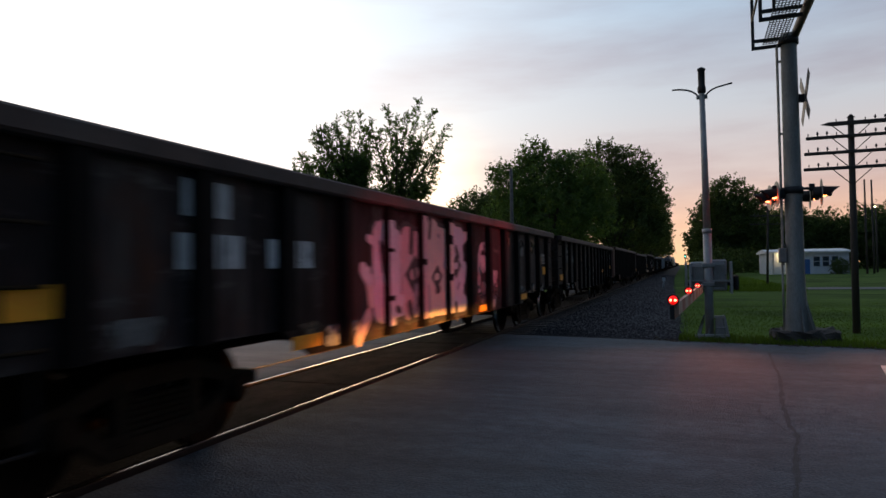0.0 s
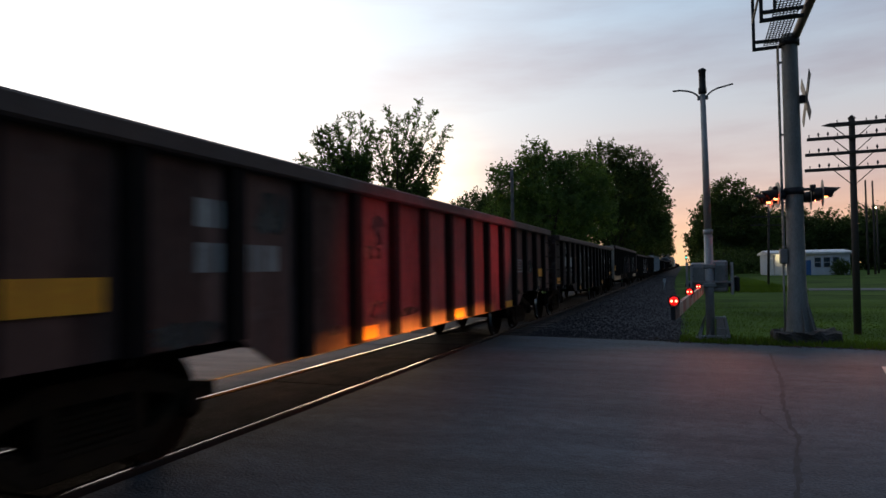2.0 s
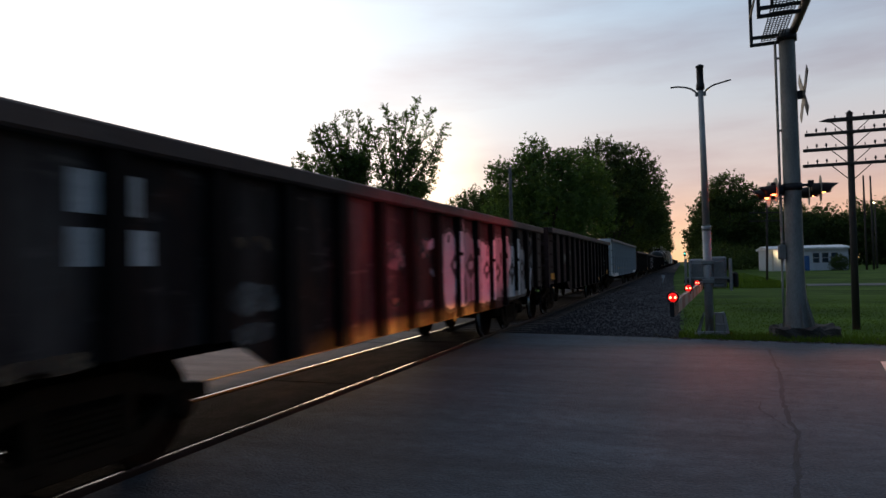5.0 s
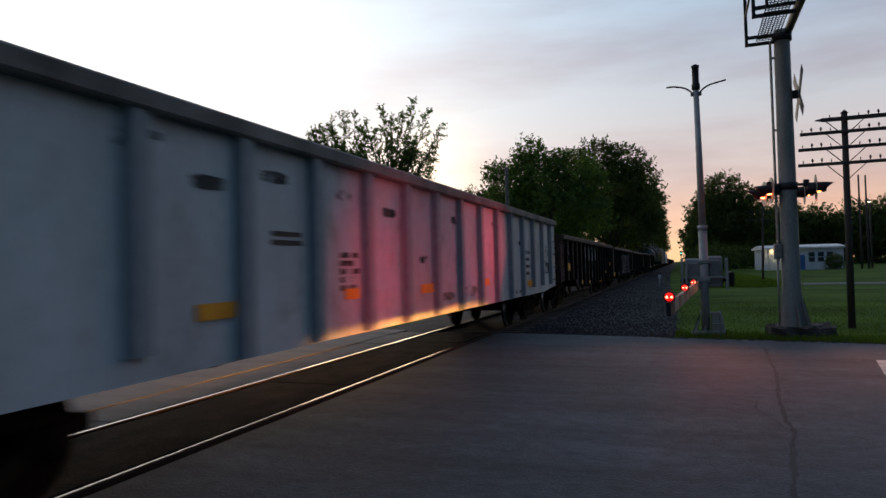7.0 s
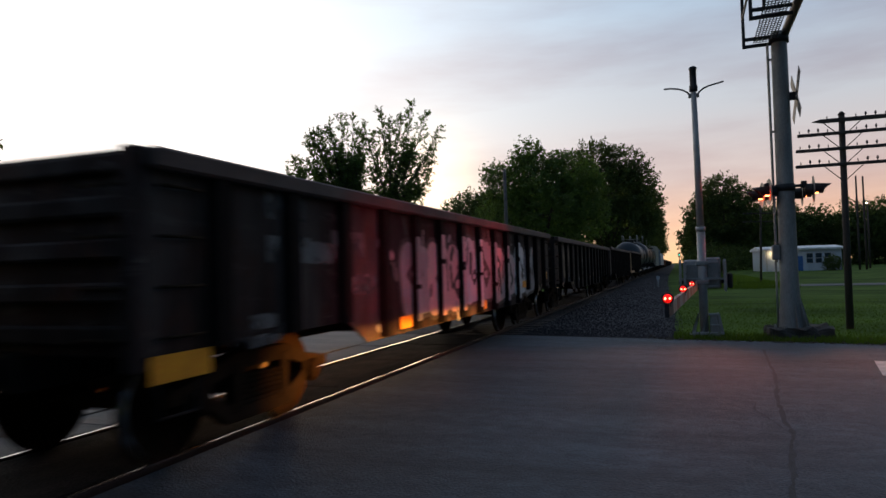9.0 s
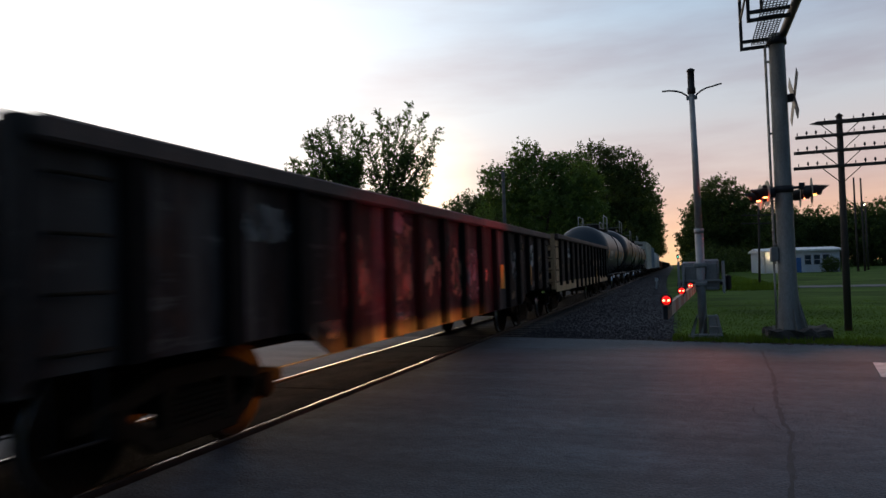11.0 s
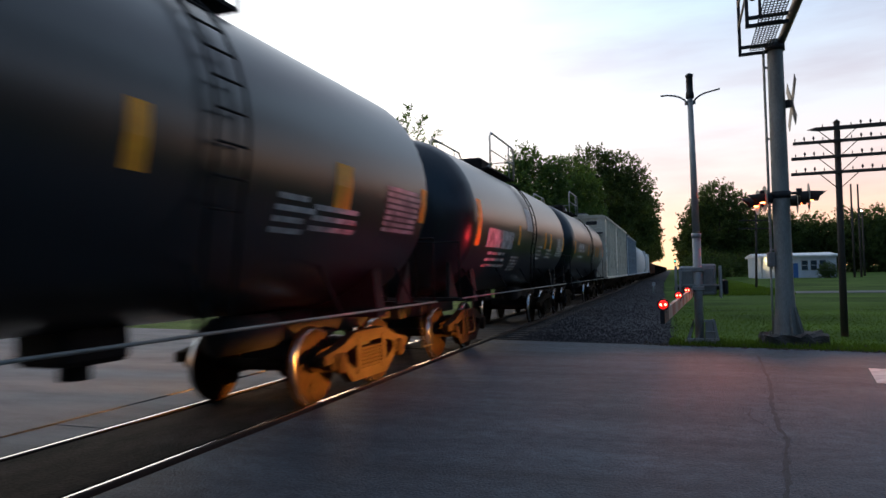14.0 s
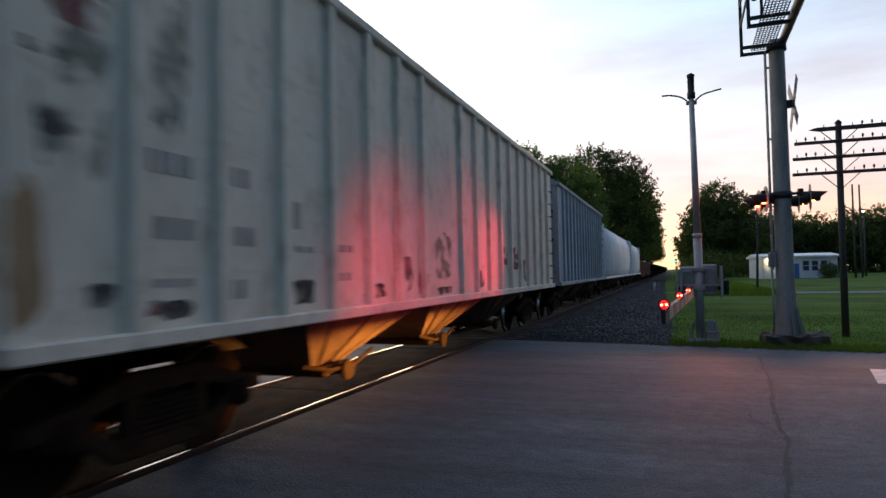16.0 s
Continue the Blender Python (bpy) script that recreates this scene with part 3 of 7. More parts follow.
def cantilever():
    t = thing("cantilever_signal", "tall grey steel cantilever mast with flashers and crossbuck", "crossing signal", pose(2.16, 14.91, 0))
    bm = BM()
    lathe(bm, [(0.26, 0.1), (0.25, 0.14), (0.20, 0.6), (0.172, 1.1), (0.15, 6.1), (0.15, 6.25)], 28)
    part("mast", bm, GALV, t)
    bm = BM()
    bmesh.ops.create_cube(bm, size=1.0)
    bmesh.ops.subdivide_edges(bm, edges=bm.edges[:], cuts=7, use_grid_fill=True)
    for v in bm.verts:
        v.co = Vector((0.13 + v.co.x * 1.14, -0.05 + v.co.y * 0.95, -0.04 + v.co.z * 0.44))
        lump = Vector((noise.noise(v.co * 5), noise.noise(v.co * 5 + Vector((9, 0, 0))), noise.noise(v.co * 6 + Vector((0, 7, 0)))))
        v.co += lump * 0.085
    part("foundation", bm, DARKCONC, t, "broken dark concrete footing")
    for k in range(6):
        a = radians(-75 + k * 36)
        bm = BM()
        prism(bm, [(0.16, 0.1), (0.36, 0.1), (0.34, 0.16), (0.17, 0.85)], "y", -0.012, 0.012)
        bmesh.ops.rotate(bm, verts=bm.verts, cent=(0, 0, 0), matrix=Matrix.Rotation(a, 3, "Z"))
        part("gusset_fin", bm, GALV, t)
    bm = BM()
    box(bm, -0.36, 0.36, -0.36, 0.36, 0.04, 0.11, 0.02)
    part("base_plate", bm, GALV, t)
    for k in range(8):
        a = k * math.pi / 4 + 0.3
        bm = BM()
        tube(bm, (0.32 * math.cos(a), 0.32 * math.sin(a), 0.1), (0.32 * math.cos(a), 0.32 * math.sin(a), 0.22), 0.022, seg=6)
        part("anchor_bolt", bm, GALV, t)
    for z in (6.1, 3.02):
        bm = BM()
        tube(bm, (0, 0, z - 0.07), (0, 0, z + 0.07), 0.19, seg=20)
        part("collar", bm, BLACKSTEEL, t)
    # arms of the cantilever run out over the road, a little skew to the line
    def skewed(bm):
        bmesh.ops.rotate(bm, verts=bm.verts, cent=(0, 0, 0), matrix=Matrix.Rotation(radians(-1.2), 3, "Z"))
        return bm
    for x, z in ((0.12, 6.22), (0.12, 7.3), (-0.36, 7.3)):
        bm = BM()
        tube(bm, (x, 0.2, z), (x, -9.5, z), 0.08, seg=14)
        part("cantilever_tube", skewed(bm), BLACKSTEEL, t)
    for y in (-0.02, -1.75, -3.5, -5.2, -7.0, -8.8):
        bm = BM()
        for z in (6.03, 6.18):
            box(bm, -0.66, 0.03, y - 0.03, y + 0.03, z - 0.03, z + 0.03)
        box(bm, -0.69, -0.63, y - 0.03, y + 0.03, 6.0, 7.35)
        if y < -1:
            box(bm, -0.46, -0.41, y - 0.03, y + 0.03, 6.2, 7.2)
        part("cross_frame", skewed(bm), BLACKSTEEL, t)
    for x, z in ((-0.67, 7.05), (-0.67, 6.6), (-0.67, 7.35)):
        bm = BM()
        tube(bm, (x, 0.0, z), (x, -9.0, z), 0.022, seg=8)
        part("handrail", skewed(bm), BLACKSTEEL, t)
    # perforated walkway
    bm = BM()
    for k in range(8):
        x = -0.47 + k * 0.057
        box(bm, x - 0.009, x + 0.009, -9.0, 0.0, 6.098, 6.102)
    for k in range(76):
        y = -9.0 + k * 0.12
        box(bm, -0.48, -0.06, y - 0.022, y + 0.022, 6.0985, 6.1015)
    part("walkway_grating", skewed(bm), BLACKSTEEL, t, "black perforated walkway")
    # ladder up the mast
    for y in (-0.07, 0.07):
        bm = BM()
        box(bm, -0.235, -0.205, y - 0.015, y + 0.015, 1.5, 6.05)
        part("ladder_rail", bm, GALV, t)
    for k in range(15):
        bm = BM()
        tube(bm, (-0.22, -0.11, 1.6 + k * 0.3), (-0.22, 0.11, 1.6 + k * 0.3), 0.016, seg=6)
        part("rung", bm, GALV, t)
    for z in (1.9, 4.2, 5.7):
        bm = BM()
        box(bm, -0.22, -0.14, -0.02, 0.02, z - 0.02, z + 0.02)
        part("ladder_bracket", bm, GALV, t)
    # crossbuck, facing along the road
    bm = BM()
    box(bm, 0.14, 0.25, -0.04, 0.04, 4.82, 4.98)
    part("sign_bracket", bm, BLACKSTEEL, t)
    for sgn in (-1, 1):
        bm = BM()
        box(bm, 0.26 + 0.012 * (sgn > 0), 0.27 + 0.012 * (sgn > 0), -0.11, 0.11, -0.62, 0.62)
        bmesh.ops.rotate(bm, verts=bm.verts, cent=(0, 0, 0), matrix=Matrix.Rotation(radians(45 * sgn), 3, "X"))
        bmesh.ops.translate(bm, verts=bm.verts, vec=(0.0, 0, 4.9))
        bmesh.ops.rotate(bm, verts=bm.verts, cent=(0.26, 0, 4.9), matrix=Matrix.Rotation(radians(0.5), 3, "Z"))
        part("crossbuck_blade", bm, SIGNBACK, t, "white crossbuck board seen edge on")
    # flashers on a cross pipe
    bm = BM()
    tube(bm, (-0.36, 0, 3.05), (0.46, 0, 3.05), 0.03, seg=10)
    part("cross_pipe", bm, BLACKSTEEL, t)
    for s in (-1, 1):
        bm = BM()
        tube(bm, (s * 0.34, 0, 3.1), (s * 0.34, 0, 2.80), 0.025, seg=8)
        box(bm, s * 0.34 - 0.05, s * 0.34 + 0.05, -0.06, 0.06, 3.0, 3.14, 0.015)
        part("lamp_hanger", bm, BLACKSTEEL, t)
        flasher(t, s * (0.30 if s < 0 else 0.50), -0.02, 2.96, s, REDFLASH, FLASHCORE if s < 0 else AMBERCORE)
        flasher(t, s * (0.38 if s < 0 else 0.36), 0.42, 2.93, s, REDFLASH, FLASHCORE)
        bm = BM()
        tube(bm, (s * 0.34, 0, 3.05), (s * 0.38, 0.45, 3.05), 0.02, seg=8)
        part("lamp_arm", bm, BLACKSTEEL, t)
    # little grey junction box with conduit
    bm = BM()
    box(bm, -0.30, -0.16, -0.12, 0.06, 1.55, 1.85, 0.015)
    part("junction_box", bm, GALV, t)
    bm = BM()
    tube(bm, (-0.24, -0.02, 1.55), (-0.24, -0.02, 0.1), 0.02, seg=8)
    part("conduit", bm, GALV, t)


cantilever()


# ---- telegraph poles ----
def telegraph(m, tall, arms, half, group):
    t = thing("telegraph_pole", "weathered wooden telegraph pole with crossarms and insulators", "utility pole", m, group)
    bm = BM()
    tube(bm, (0, 0, -0.4), (0.03, 0, tall), 0.09, 0.072, 12)
    tube(bm, (0.03, 0, tall), (0.03, 0, tall + 0.08), 0.095, 0.02, 12)
    part("post", bm, OLDWOOD, t)
    for k, z in enumerate(arms):
        bm = BM()
        off = (0.0, 0.07, 0.02, 0.0)[k % 4]
        if k == 0:
            prism(bm, [(-half * 0.62, z), (-half * 0.45, z + 0.05), (half + off, z + 0.05), (half + off, z - 0.05), (-half * 0.4, z - 0.05)], "y", -0.16, -0.09)
        else:
            box(bm, -half + off, half + off, -0.16, -0.09, z - 0.04, z + 0.04, 0.008)
        arm = part("crossarm", bm, OLDWOOD, t)
        for s in (-1, 1):
            bm = BM()
            tube(bm, (s * 0.42, -0.17, z - 0.05), (s * 0.03, -0.13, z - 0.42), 0.012, seg=6)
            part("brace", bm, RAILSIDE, t)
        for j in range(10):
            x = -half + 0.12 + j * (2 * half - 0.24) / 9
            if abs(x) < 0.15 or (k == 0 and x < -half * 0.3):
                continue
            bm = BM()
            tube(bm, (x, -0.125, z + 0.05), (x, -0.125, z + 0.12), 0.012, seg=6)
            if (j * 7 + k * 3) % 3:
                lathe(bm, [(0.016, z + 0.08), (0.026, z + 0.09), (0.028, z + 0.12), (0.018, z + 0.13), (0.021, z + 0.15), (0.006, z + 0.16)], 10, centre=(x, -0.125, 0))
            part("insulator", bm, BLACKSTEEL, arm)
    return t


telegraph(pose(4.08, 19.02, 0), 5.22, (5.06, 4.73, 4.33, 3.93), 1.08, "telegraph poles")
telegraph(pose(6.15, 56.0, 0, 0, 1.5, 0), 6.5, (6.25, 5.2, 4.55), 1.3, "telegraph poles")


def plain_pole(m, tall, label, mat=OLDWOOD):
    t = thing("utility_pole", label, "utility pole", m)
    bm = BM()
    tube(bm, (0, 0, -0.4), (0, 0, tall), 0.14, 0.1, 10)
    part("post", bm, mat, t)
    return t


plain_pole(pose(-10.05, 40, 0), 7.75, "pale grey weathered pole behind the track", CONCRETE)
plain_pole(pose(22.0, 96, 0), 12.0, "thin wooden yard pole beside the low building")
plain_pole(pose(23.0, 97, 0), 12.0, "thin wooden yard pole beside the low building")


def yard_light():
    t = thing("yard_light", "wooden pole with a bright warm yard lamp", "street lamp", pose(25.3, 105, 0))
    bm = BM()
    tube(bm, (0, 0, -0.3), (0, 0, 9.4), 0.14, 0.1, 10)
    part("post", bm, OLDWOOD, t)
    bm = BM()
    pipe(bm, [(0, 0, 9.0), (-0.2, -0.3, 9.3), (-0.3, -0.8, 9.3)], 0.03)
    part("lamp_arm", bm, BLACKSTEEL, t)
    bm = BM()
    lathe(bm, [(0.05, 9.4), (0.3, 9.25), (0.32, 9.15)], 14, centre=(-0.3, -0.9, 0))
    part("shade", bm, BLACKSTEEL, t)
    bm = BM()
    bmesh.ops.create_uvsphere(bm, u_segments=12, v_segments=8, radius=0.10, matrix=Matrix.Translation((-0.3, -0.95, 9.05)))
    part("bulb", bm, WARMLAMP, t, "glowing warm bulb")


yard_light()


# ---- low white building ----
SIDING = material("pale_siding", (0.66, 0.70, 0.76), 0.7, scale=1.5, second=(0.52, 0.56, 0.62), amount=0.6, fine=30)
ROOFWHITE = material("white_metal_roof", (0.82, 0.82, 0.82), 0.6, scale=1.2, fine=20)
BLUEDOOR = material("blue_door_paint", (0.05, 0.16, 0.42), 0.5, scale=3, fine=20)
DARKGLASS = material("window_glass", (0.05, 0.07, 0.09), 0.1, scale=1, fine=10, bump=0)


def building():
    t = thing("low_building", "long low white building with blue door and windows", "building", pose(10.95, 97.0, -0.05, 0, 0, 3))
    Lh, H = 9.4, 2.85
    bm = BM()
    box(bm, 0, Lh, 0, 8, 0, H)
    wall = part("wall", bm, SIDING, t)
    bm = BM()
    prism(bm, [(-0.5, H - 0.02), (-0.5, H + 0.2), (4, H + 0.6), (8.5, H + 0.2), (8.5, H - 0.02)], "x", -0.3, Lh + 0.3)
    part("roof", bm, ROOFWHITE, t, "white metal roof with deep fascia")
    for k in range(3):
        x = 5.65 + k * 1.07
        bm = BM()
        box(bm, x - 0.42, x + 0.42, -0.05, 0.0, 1.0, 2.4)
        w = part("window", bm, SIGNWHITE, t)
        for z in (1.08, 1.74):
            bm = BM()
            box(bm, x - 0.35, x + 0.35, -0.07, -0.052, z, z + 0.58)
            part("pane", bm, DARKGLASS, w)
    bm = BM()
    box(bm, 3.95, 4.85, -0.06, 0.0, 0.05, 2.0)
    door = part("door", bm, BLUEDOOR, t, "bright blue door")
    for z in (0.4, 1.25):
        bm = BM()
        box(bm, 4.08, 4.72, -0.075, -0.062, z, z + 0.6)
        part("door_panel", bm, BLUEDOOR, door)
    for x in (0.2, 2.2):
        bm = BM()
        box(bm, x, x + 0.16, -1.2, -1.04, 0, H)
        part("porch_post", bm, SIGNWHITE, t)
    bm = BM()
    bmesh.ops.create_uvsphere(bm, u_segments=10, v_segments=8, radius=0.22, matrix=Matrix.Translation((1.3, -0.5, 2.45)))
    part("porch_lamp", bm, WARMLAMP, t, "glowing porch lamp")


building()
bm = BM()
bmesh.ops.create_cone(bm, segments=8, radius1=0.5, radius2=0.4, depth=0.8, cap_ends=True, matrix=Matrix.Translation((29, 70, 0.4)))
tagged(new("white_drum", mesh_of("white_drum", bm, SIGNWHITE)), "small white drum beside the parking apron", "drum")


# far green signal lamp down the line
def far_signal():
    t = thing("line_signal", "distant railway signal showing green", "railway signal", pose(1.0, 240, 0))
    bm = BM()
    tube(bm, (0, 0, -0.3), (0, 0, 4.5), 0.12, seg=8)
    part("post", bm, BLACKSTEEL, t)
    bm = BM()
    box(bm, -0.4, 0.4, -0.05, 0.1, 3.4, 5.0, 0.05)
    part("backboard", bm, BLACKSTEEL, t)
    bm = BM()
    tube(bm, (0, -0.06, 4.2), (0, -0.12, 4.2), 0.18, seg=12)
    part("lens", bm, GREENLAMP, t, "lit green lens")


far_signal()
bm = BM()
tube(bm, (-1.35, 50, -0.2), (-1.30, 50.0, 0.55), 0.05, seg=8)
box(bm, -1.42, -1.2, 49.94, 49.98, 0.35, 0.6, 0.01)
tagged(new("white_marker", mesh_of("white_marker", bm, SIGNWHITE)), "small white marker post in the ballast", "marker post")


# ---- trees ----
def leaf_cloud(lobes, per, size, seed, ragged_edge=0.35):
    """Leaves as small bent quads, gathered in sprigs on the shell and inside of each lobe."""
    rng = np.random.default_rng(seed)
    pts = []
    for cx, cy, cz, r, dens in lobes:
        n = int(per * dens * r * r)
        d = rng.normal(size=(n, 3))
        d /= np.linalg.norm(d, axis=1)[:, None]
        rad = r * (1 - 0.5 * rng.random(n) ** 2.2)
        lump = np.array([noise.noise(Vector(v) * 2.3 + Vector((cx, cy, cz))) for v in d])
        rad *= 1 + ragged_edge * lump
        c = np.array((cx, cy, cz)) + d * rad[:, None] * np.array((1, 1, 0.95))
        k = 9
        stem = d + rng.normal(size=(n, 3)) * 0.5 + np.array((0, 0, 0.35))
        stem /= np.linalg.norm(stem, axis=1)[:, None]
        along = np.linspace(-1.2, 2.6, k)[None, :, None] * size
        sp = c[:, None, :] + stem[:, None, :] * along + rng.normal(size=(n, k, 3)) * size * 0.55
        pts.append(sp.reshape(-1, 3))
    P = np.concatenate(pts)
    n = len(P)
    u = rng.normal(size=(n, 3))
    u /= np.linalg.norm(u, axis=1)[:, None]
    w = np.cross(u, rng.normal(size=(n, 3)))
    w /= np.linalg.norm(w, axis=1)[:, None]
    s = size * (0.5 + 0.8 * rng.random((n, 1)))
    V = np.stack([P - u * s, P + w * s * 0.42, P + u * s, P - w * s * 0.42], 1).reshape(-1, 3)
    return V, n


def tree(name, x, y, lobes, per, size, seed, mat, label, trunk_r=0.3, limbs=True, base=-0.3, group="", kind=""):
    """lobes: (dx, dy, z, radius, density) about the foot."""
    t = thing(name, label, "tree", pose(x, y, base), group, kind)
    rng = random.Random(seed)
    top = max(l[2] for l in lobes)
    bm = BM()
    low = min(l[2] - l[3] * 0.5 for l in lobes)
    fork = max(1.2, low * 0.6)
    pts = [Vector((0, 0, 0)), Vector((rng.uniform(-.1, .1), 0, fork * 0.5)), Vector((rng.uniform(-.2, .2), rng.uniform(-.2, .2), fork))]
    tube(bm, pts[0], pts[1], trunk_r * 1.25, trunk_r, 9)
    tube(bm, pts[1], pts[2], trunk_r, trunk_r * 0.85, 9)
    for lx, ly, lz, r, dens in lobes:
        tip = Vector((lx, ly, lz))
        a = pts[2]
        mid = a.lerp(tip, 0.5) + Vector((rng.uniform(-.4, .4), rng.uniform(-.4, .4), 0.3))
        rr = trunk_r * min(0.6, 0.2 + r * 0.09)
        tube(bm, a, mid, rr, rr * 0.65, 6)
        tube(bm, mid, tip, rr * 0.65, rr * 0.3, 6)
        for _ in range(5):
            d = Vector((rng.gauss(0, 1), rng.gauss(0, 1), rng.gauss(0.4, 0.8))).normalized() * r * 0.95
            tube(bm, mid.lerp(tip, rng.uniform(0.5, 1)), tip + d, rr * 0.25, 0.012, 4, False)
    part("trunk", bm, BARK, t)
    V, n = leaf_cloud(lobes, per, size, seed)
    me = bpy.data.meshes.new("crown")
    me.from_pydata(V.tolist(), [], np.arange(4 * n).reshape(-1, 4).tolist())
    me.materials.append(mat)
    part("crown", me, mat, t)
    return t


# spiky maple behind the train: limbs that fan upward, each feathered with leafy twigs
def fan_tree(name, x, y, stems, tips, size, seed, mat, label, base=-0.3):
    """stems: (u, z) of the forks; tips: (stem, u, depth, z) of the limbs, u across the line of sight."""
    t = thing(name, label, "tree", pose(x, y, base, 0, 0, 22))
    rng = random.Random(seed)
    bm = BM()
    tube(bm, (0, 0, 0), (0, 0, 2.6), 0.34, 0.27, 10)
    forks = []
    for u, z in stems:
        p = Vector((u * 0.5, 0, 2.6 + (z - 2.6) * 0.4))
        tube(bm, (0, 0, 2.5), p, 0.22, 0.18, 8)
        tube(bm, p, (u, 0, z), 0.18, 0.13, 8)
        forks.append(Vector((u, 0, z)))
    P, D = [], []

    def twig(a, d, length, r):
        b = a + d * length
        tube(bm, a, b, r, 0.004, 4, False)
        n = max(5, int(length / 0.05))
        for i in range(n):
            w = (i + 0.6) / n
            out = Vector((rng.gauss(0, 1), rng.gauss(0, 1), rng.gauss(0, 1))).normalized()
            q = (d * 0.8 + out).normalized()
            P.append(a.lerp(b, w) + q * size * 0.9 * (1.15 - 0.4 * w))
            D.append(q)

    for k, u, dep, z in tips:
        a, e = forks[k], Vector((u, dep, z))
        start = a.lerp(Vector((a.x * 0.6 + e.x * 0.4, 0, e.z)), rng.uniform(0.15, 0.5))
        mid = start.lerp(e, 0.5) + Vector((0.16 * (e.x - start.x), 0, -0.10 * abs(e.x - start.x)))
        way, last = [], start
        for i in range(1, 13):
            w = i / 12
            p = start * (1 - w) ** 2 + mid * 2 * w * (1 - w) + e * w * w
            tube(bm, last, p, 0.055 * (1 - w) + 0.010, 0.05 * (1 - w) + 0.006, 5, False)
            way.append((w, p, (p - last).normalized()))
            last = p
        for w, p, d in way:
            if w < 0.15:
                continue
            if w > 0.3:
                for _ in range(2):
                    out = Vector((rng.gauss(0, 1), rng.gauss(0, 1), rng.gauss(0.1, 0.6))).normalized()
                    q = (d * 0.7 + out).normalized()
                    tip = p + q * rng.uniform(0.35, 1.0) * (1.25 - 0.9 * w)
                    tube(bm, p, tip, 0.014, 0.006, 4, False)
                    for f in (0.45, 0.8, 1.0):
                        out = Vector((rng.gauss(0, 1), rng.gauss(0, 1), rng.gauss(0.1, 0.8))).normalized()
                        twig(p.lerp(tip, f), (q + out * 0.8).normalized(), rng.uniform(0.2, 0.42), 0.005)
            for _ in range(2):
                out = Vector((rng.gauss(0, 1), rng.gauss(0, 1), rng.gauss(0.25, 0.8))).normalized()
                twig(p, (d * 0.85 + out * 0.8).normalized(), rng.uniform(0.3, 0.8) * (1.15 - 0.6 * w), 0.008)
        twig(last, way[-1][2], 0.45, 0.01)
    part("trunk", bm, BARK, t)
    r = np.random.default_rng(seed)
    Pn, Dn = np.array([tuple(p) for p in P]), np.array([tuple(d) for d in D])
    n = len(Pn)
    w = np.cross(Dn, r.normal(size=(n, 3)))
    w /= np.linalg.norm(w, axis=1)[:, None]
    sz = size * (0.6 + 0.7 * r.random((n, 1)))
    V = np.stack([Pn - Dn * sz, Pn + w * sz * 0.5, Pn + Dn * sz, Pn - w * sz * 0.5], 1).reshape(-1, 3)
    me = bpy.data.meshes.new("crown")
    me.from_pydata(V.tolist(), [], np.arange(4 * n).reshape(-1, 4).tolist())
    me.materials.append(mat)
    part("crown", me, mat, t)


rng = random.Random(77)
tips = [(0, -1.8, 0.3, 11.0), (0, -1.05, -0.2, 10.85), (0, -0.45, 0.4, 10.5), (0, -3.1, 0.2, 10.1), (0, -3.7, -0.4, 9.5), (0, -2.4, -0.3, 10.4), (0, -3.8, 0.6, 8.5), (0, -3.4, 0.2, 7.6),
        (1, 0.62, 0.2, 11.3), (1, 1.15, -0.2, 10.7), (1, 1.75, 0.3, 11.0), (1, 2.5, -0.1, 11.65), (1, 3.25, 0.3, 11.1), (1, 3.9, -0.3, 10.0), (1, 3.5, 0.2, 9.0), (1, 3.4, 0.2, 8.2), (1, 3.2, 0.1, 7.2),
        (1, 2.8, 0.1, 6.6), (1, 0.1, 0.4, 9.9), (2, -4.55, 0.2, 8.5), (2, -4.1, -0.2, 7.8), (2, -4.9, 0.1, 7.6), (2, -4.4, 0.3, 7.2)]
for k, cx, half, n in ((0, -1.9, 1.6, 20), (1, 1.2, 1.5, 15)):
    for _ in range(n):
        u, z = rng.uniform(-half, half), rng.uniform(6.2, 10.0)
        tips.append((k, cx + u, rng.uniform(-1.3, 1.3), z))
fan_tree("maple_tree", -16.9, 35, [(-1.5, 4.6), (1.0, 4.8), (-3.6, 5.0)], tips, 0.085, 11, LEAF_NEAR, "dark spiky-topped maple against the sunset sky")
# rounded green tree nearer the line
lobes = [(-0.6, 0, 12.3, 1.5, 1.1), (-0.9, 0, 11.0, 1.5, 1.0), (-3.9, 0.5, 10.7, 1.3, 1.0), (-2.6, 0, 9.3, 2.2, 1.0), (0.2, -0.5, 9.4, 2.9, 1.1), (3.0, 0, 10.0, 2.4, 1.1), (4.6, 0.5, 8.9, 2.0, 1.1),
         (1.6, -1, 7.0, 3.4, 1.1), (-2.8, -0.5, 6.4, 2.8, 1.0), (4.6, -0.4, 6.2, 2.2, 1.0), (2.2, 0.3, 11.6, 0.9, 1.0)]
tree("ash_tree", -12.2, 60, lobes, 62, 0.17, 12, LEAF_NEAR, "full green tree beside the track", 0.4)
lobes = [(0, 0, 9.0, 1.9, 1.0), (1.8, 0.4, 8.9, 1.4, 1.0), (-2.2, 0, 8.6, 1.1, 1.0), (3.4, 0, 9.5, 1.5, 1.0), (-1.0, 0, 6.5, 2.4, 1.0), (2.4, 0, 6.2, 2.6, 1.0), (-3.6, 0, 7.6, 0.9, 1.0)]
tree("low_tree", -22.5, 72, lobes, 60, 0.19, 13, LEAF, "low dark trees behind the railway", 0.3)
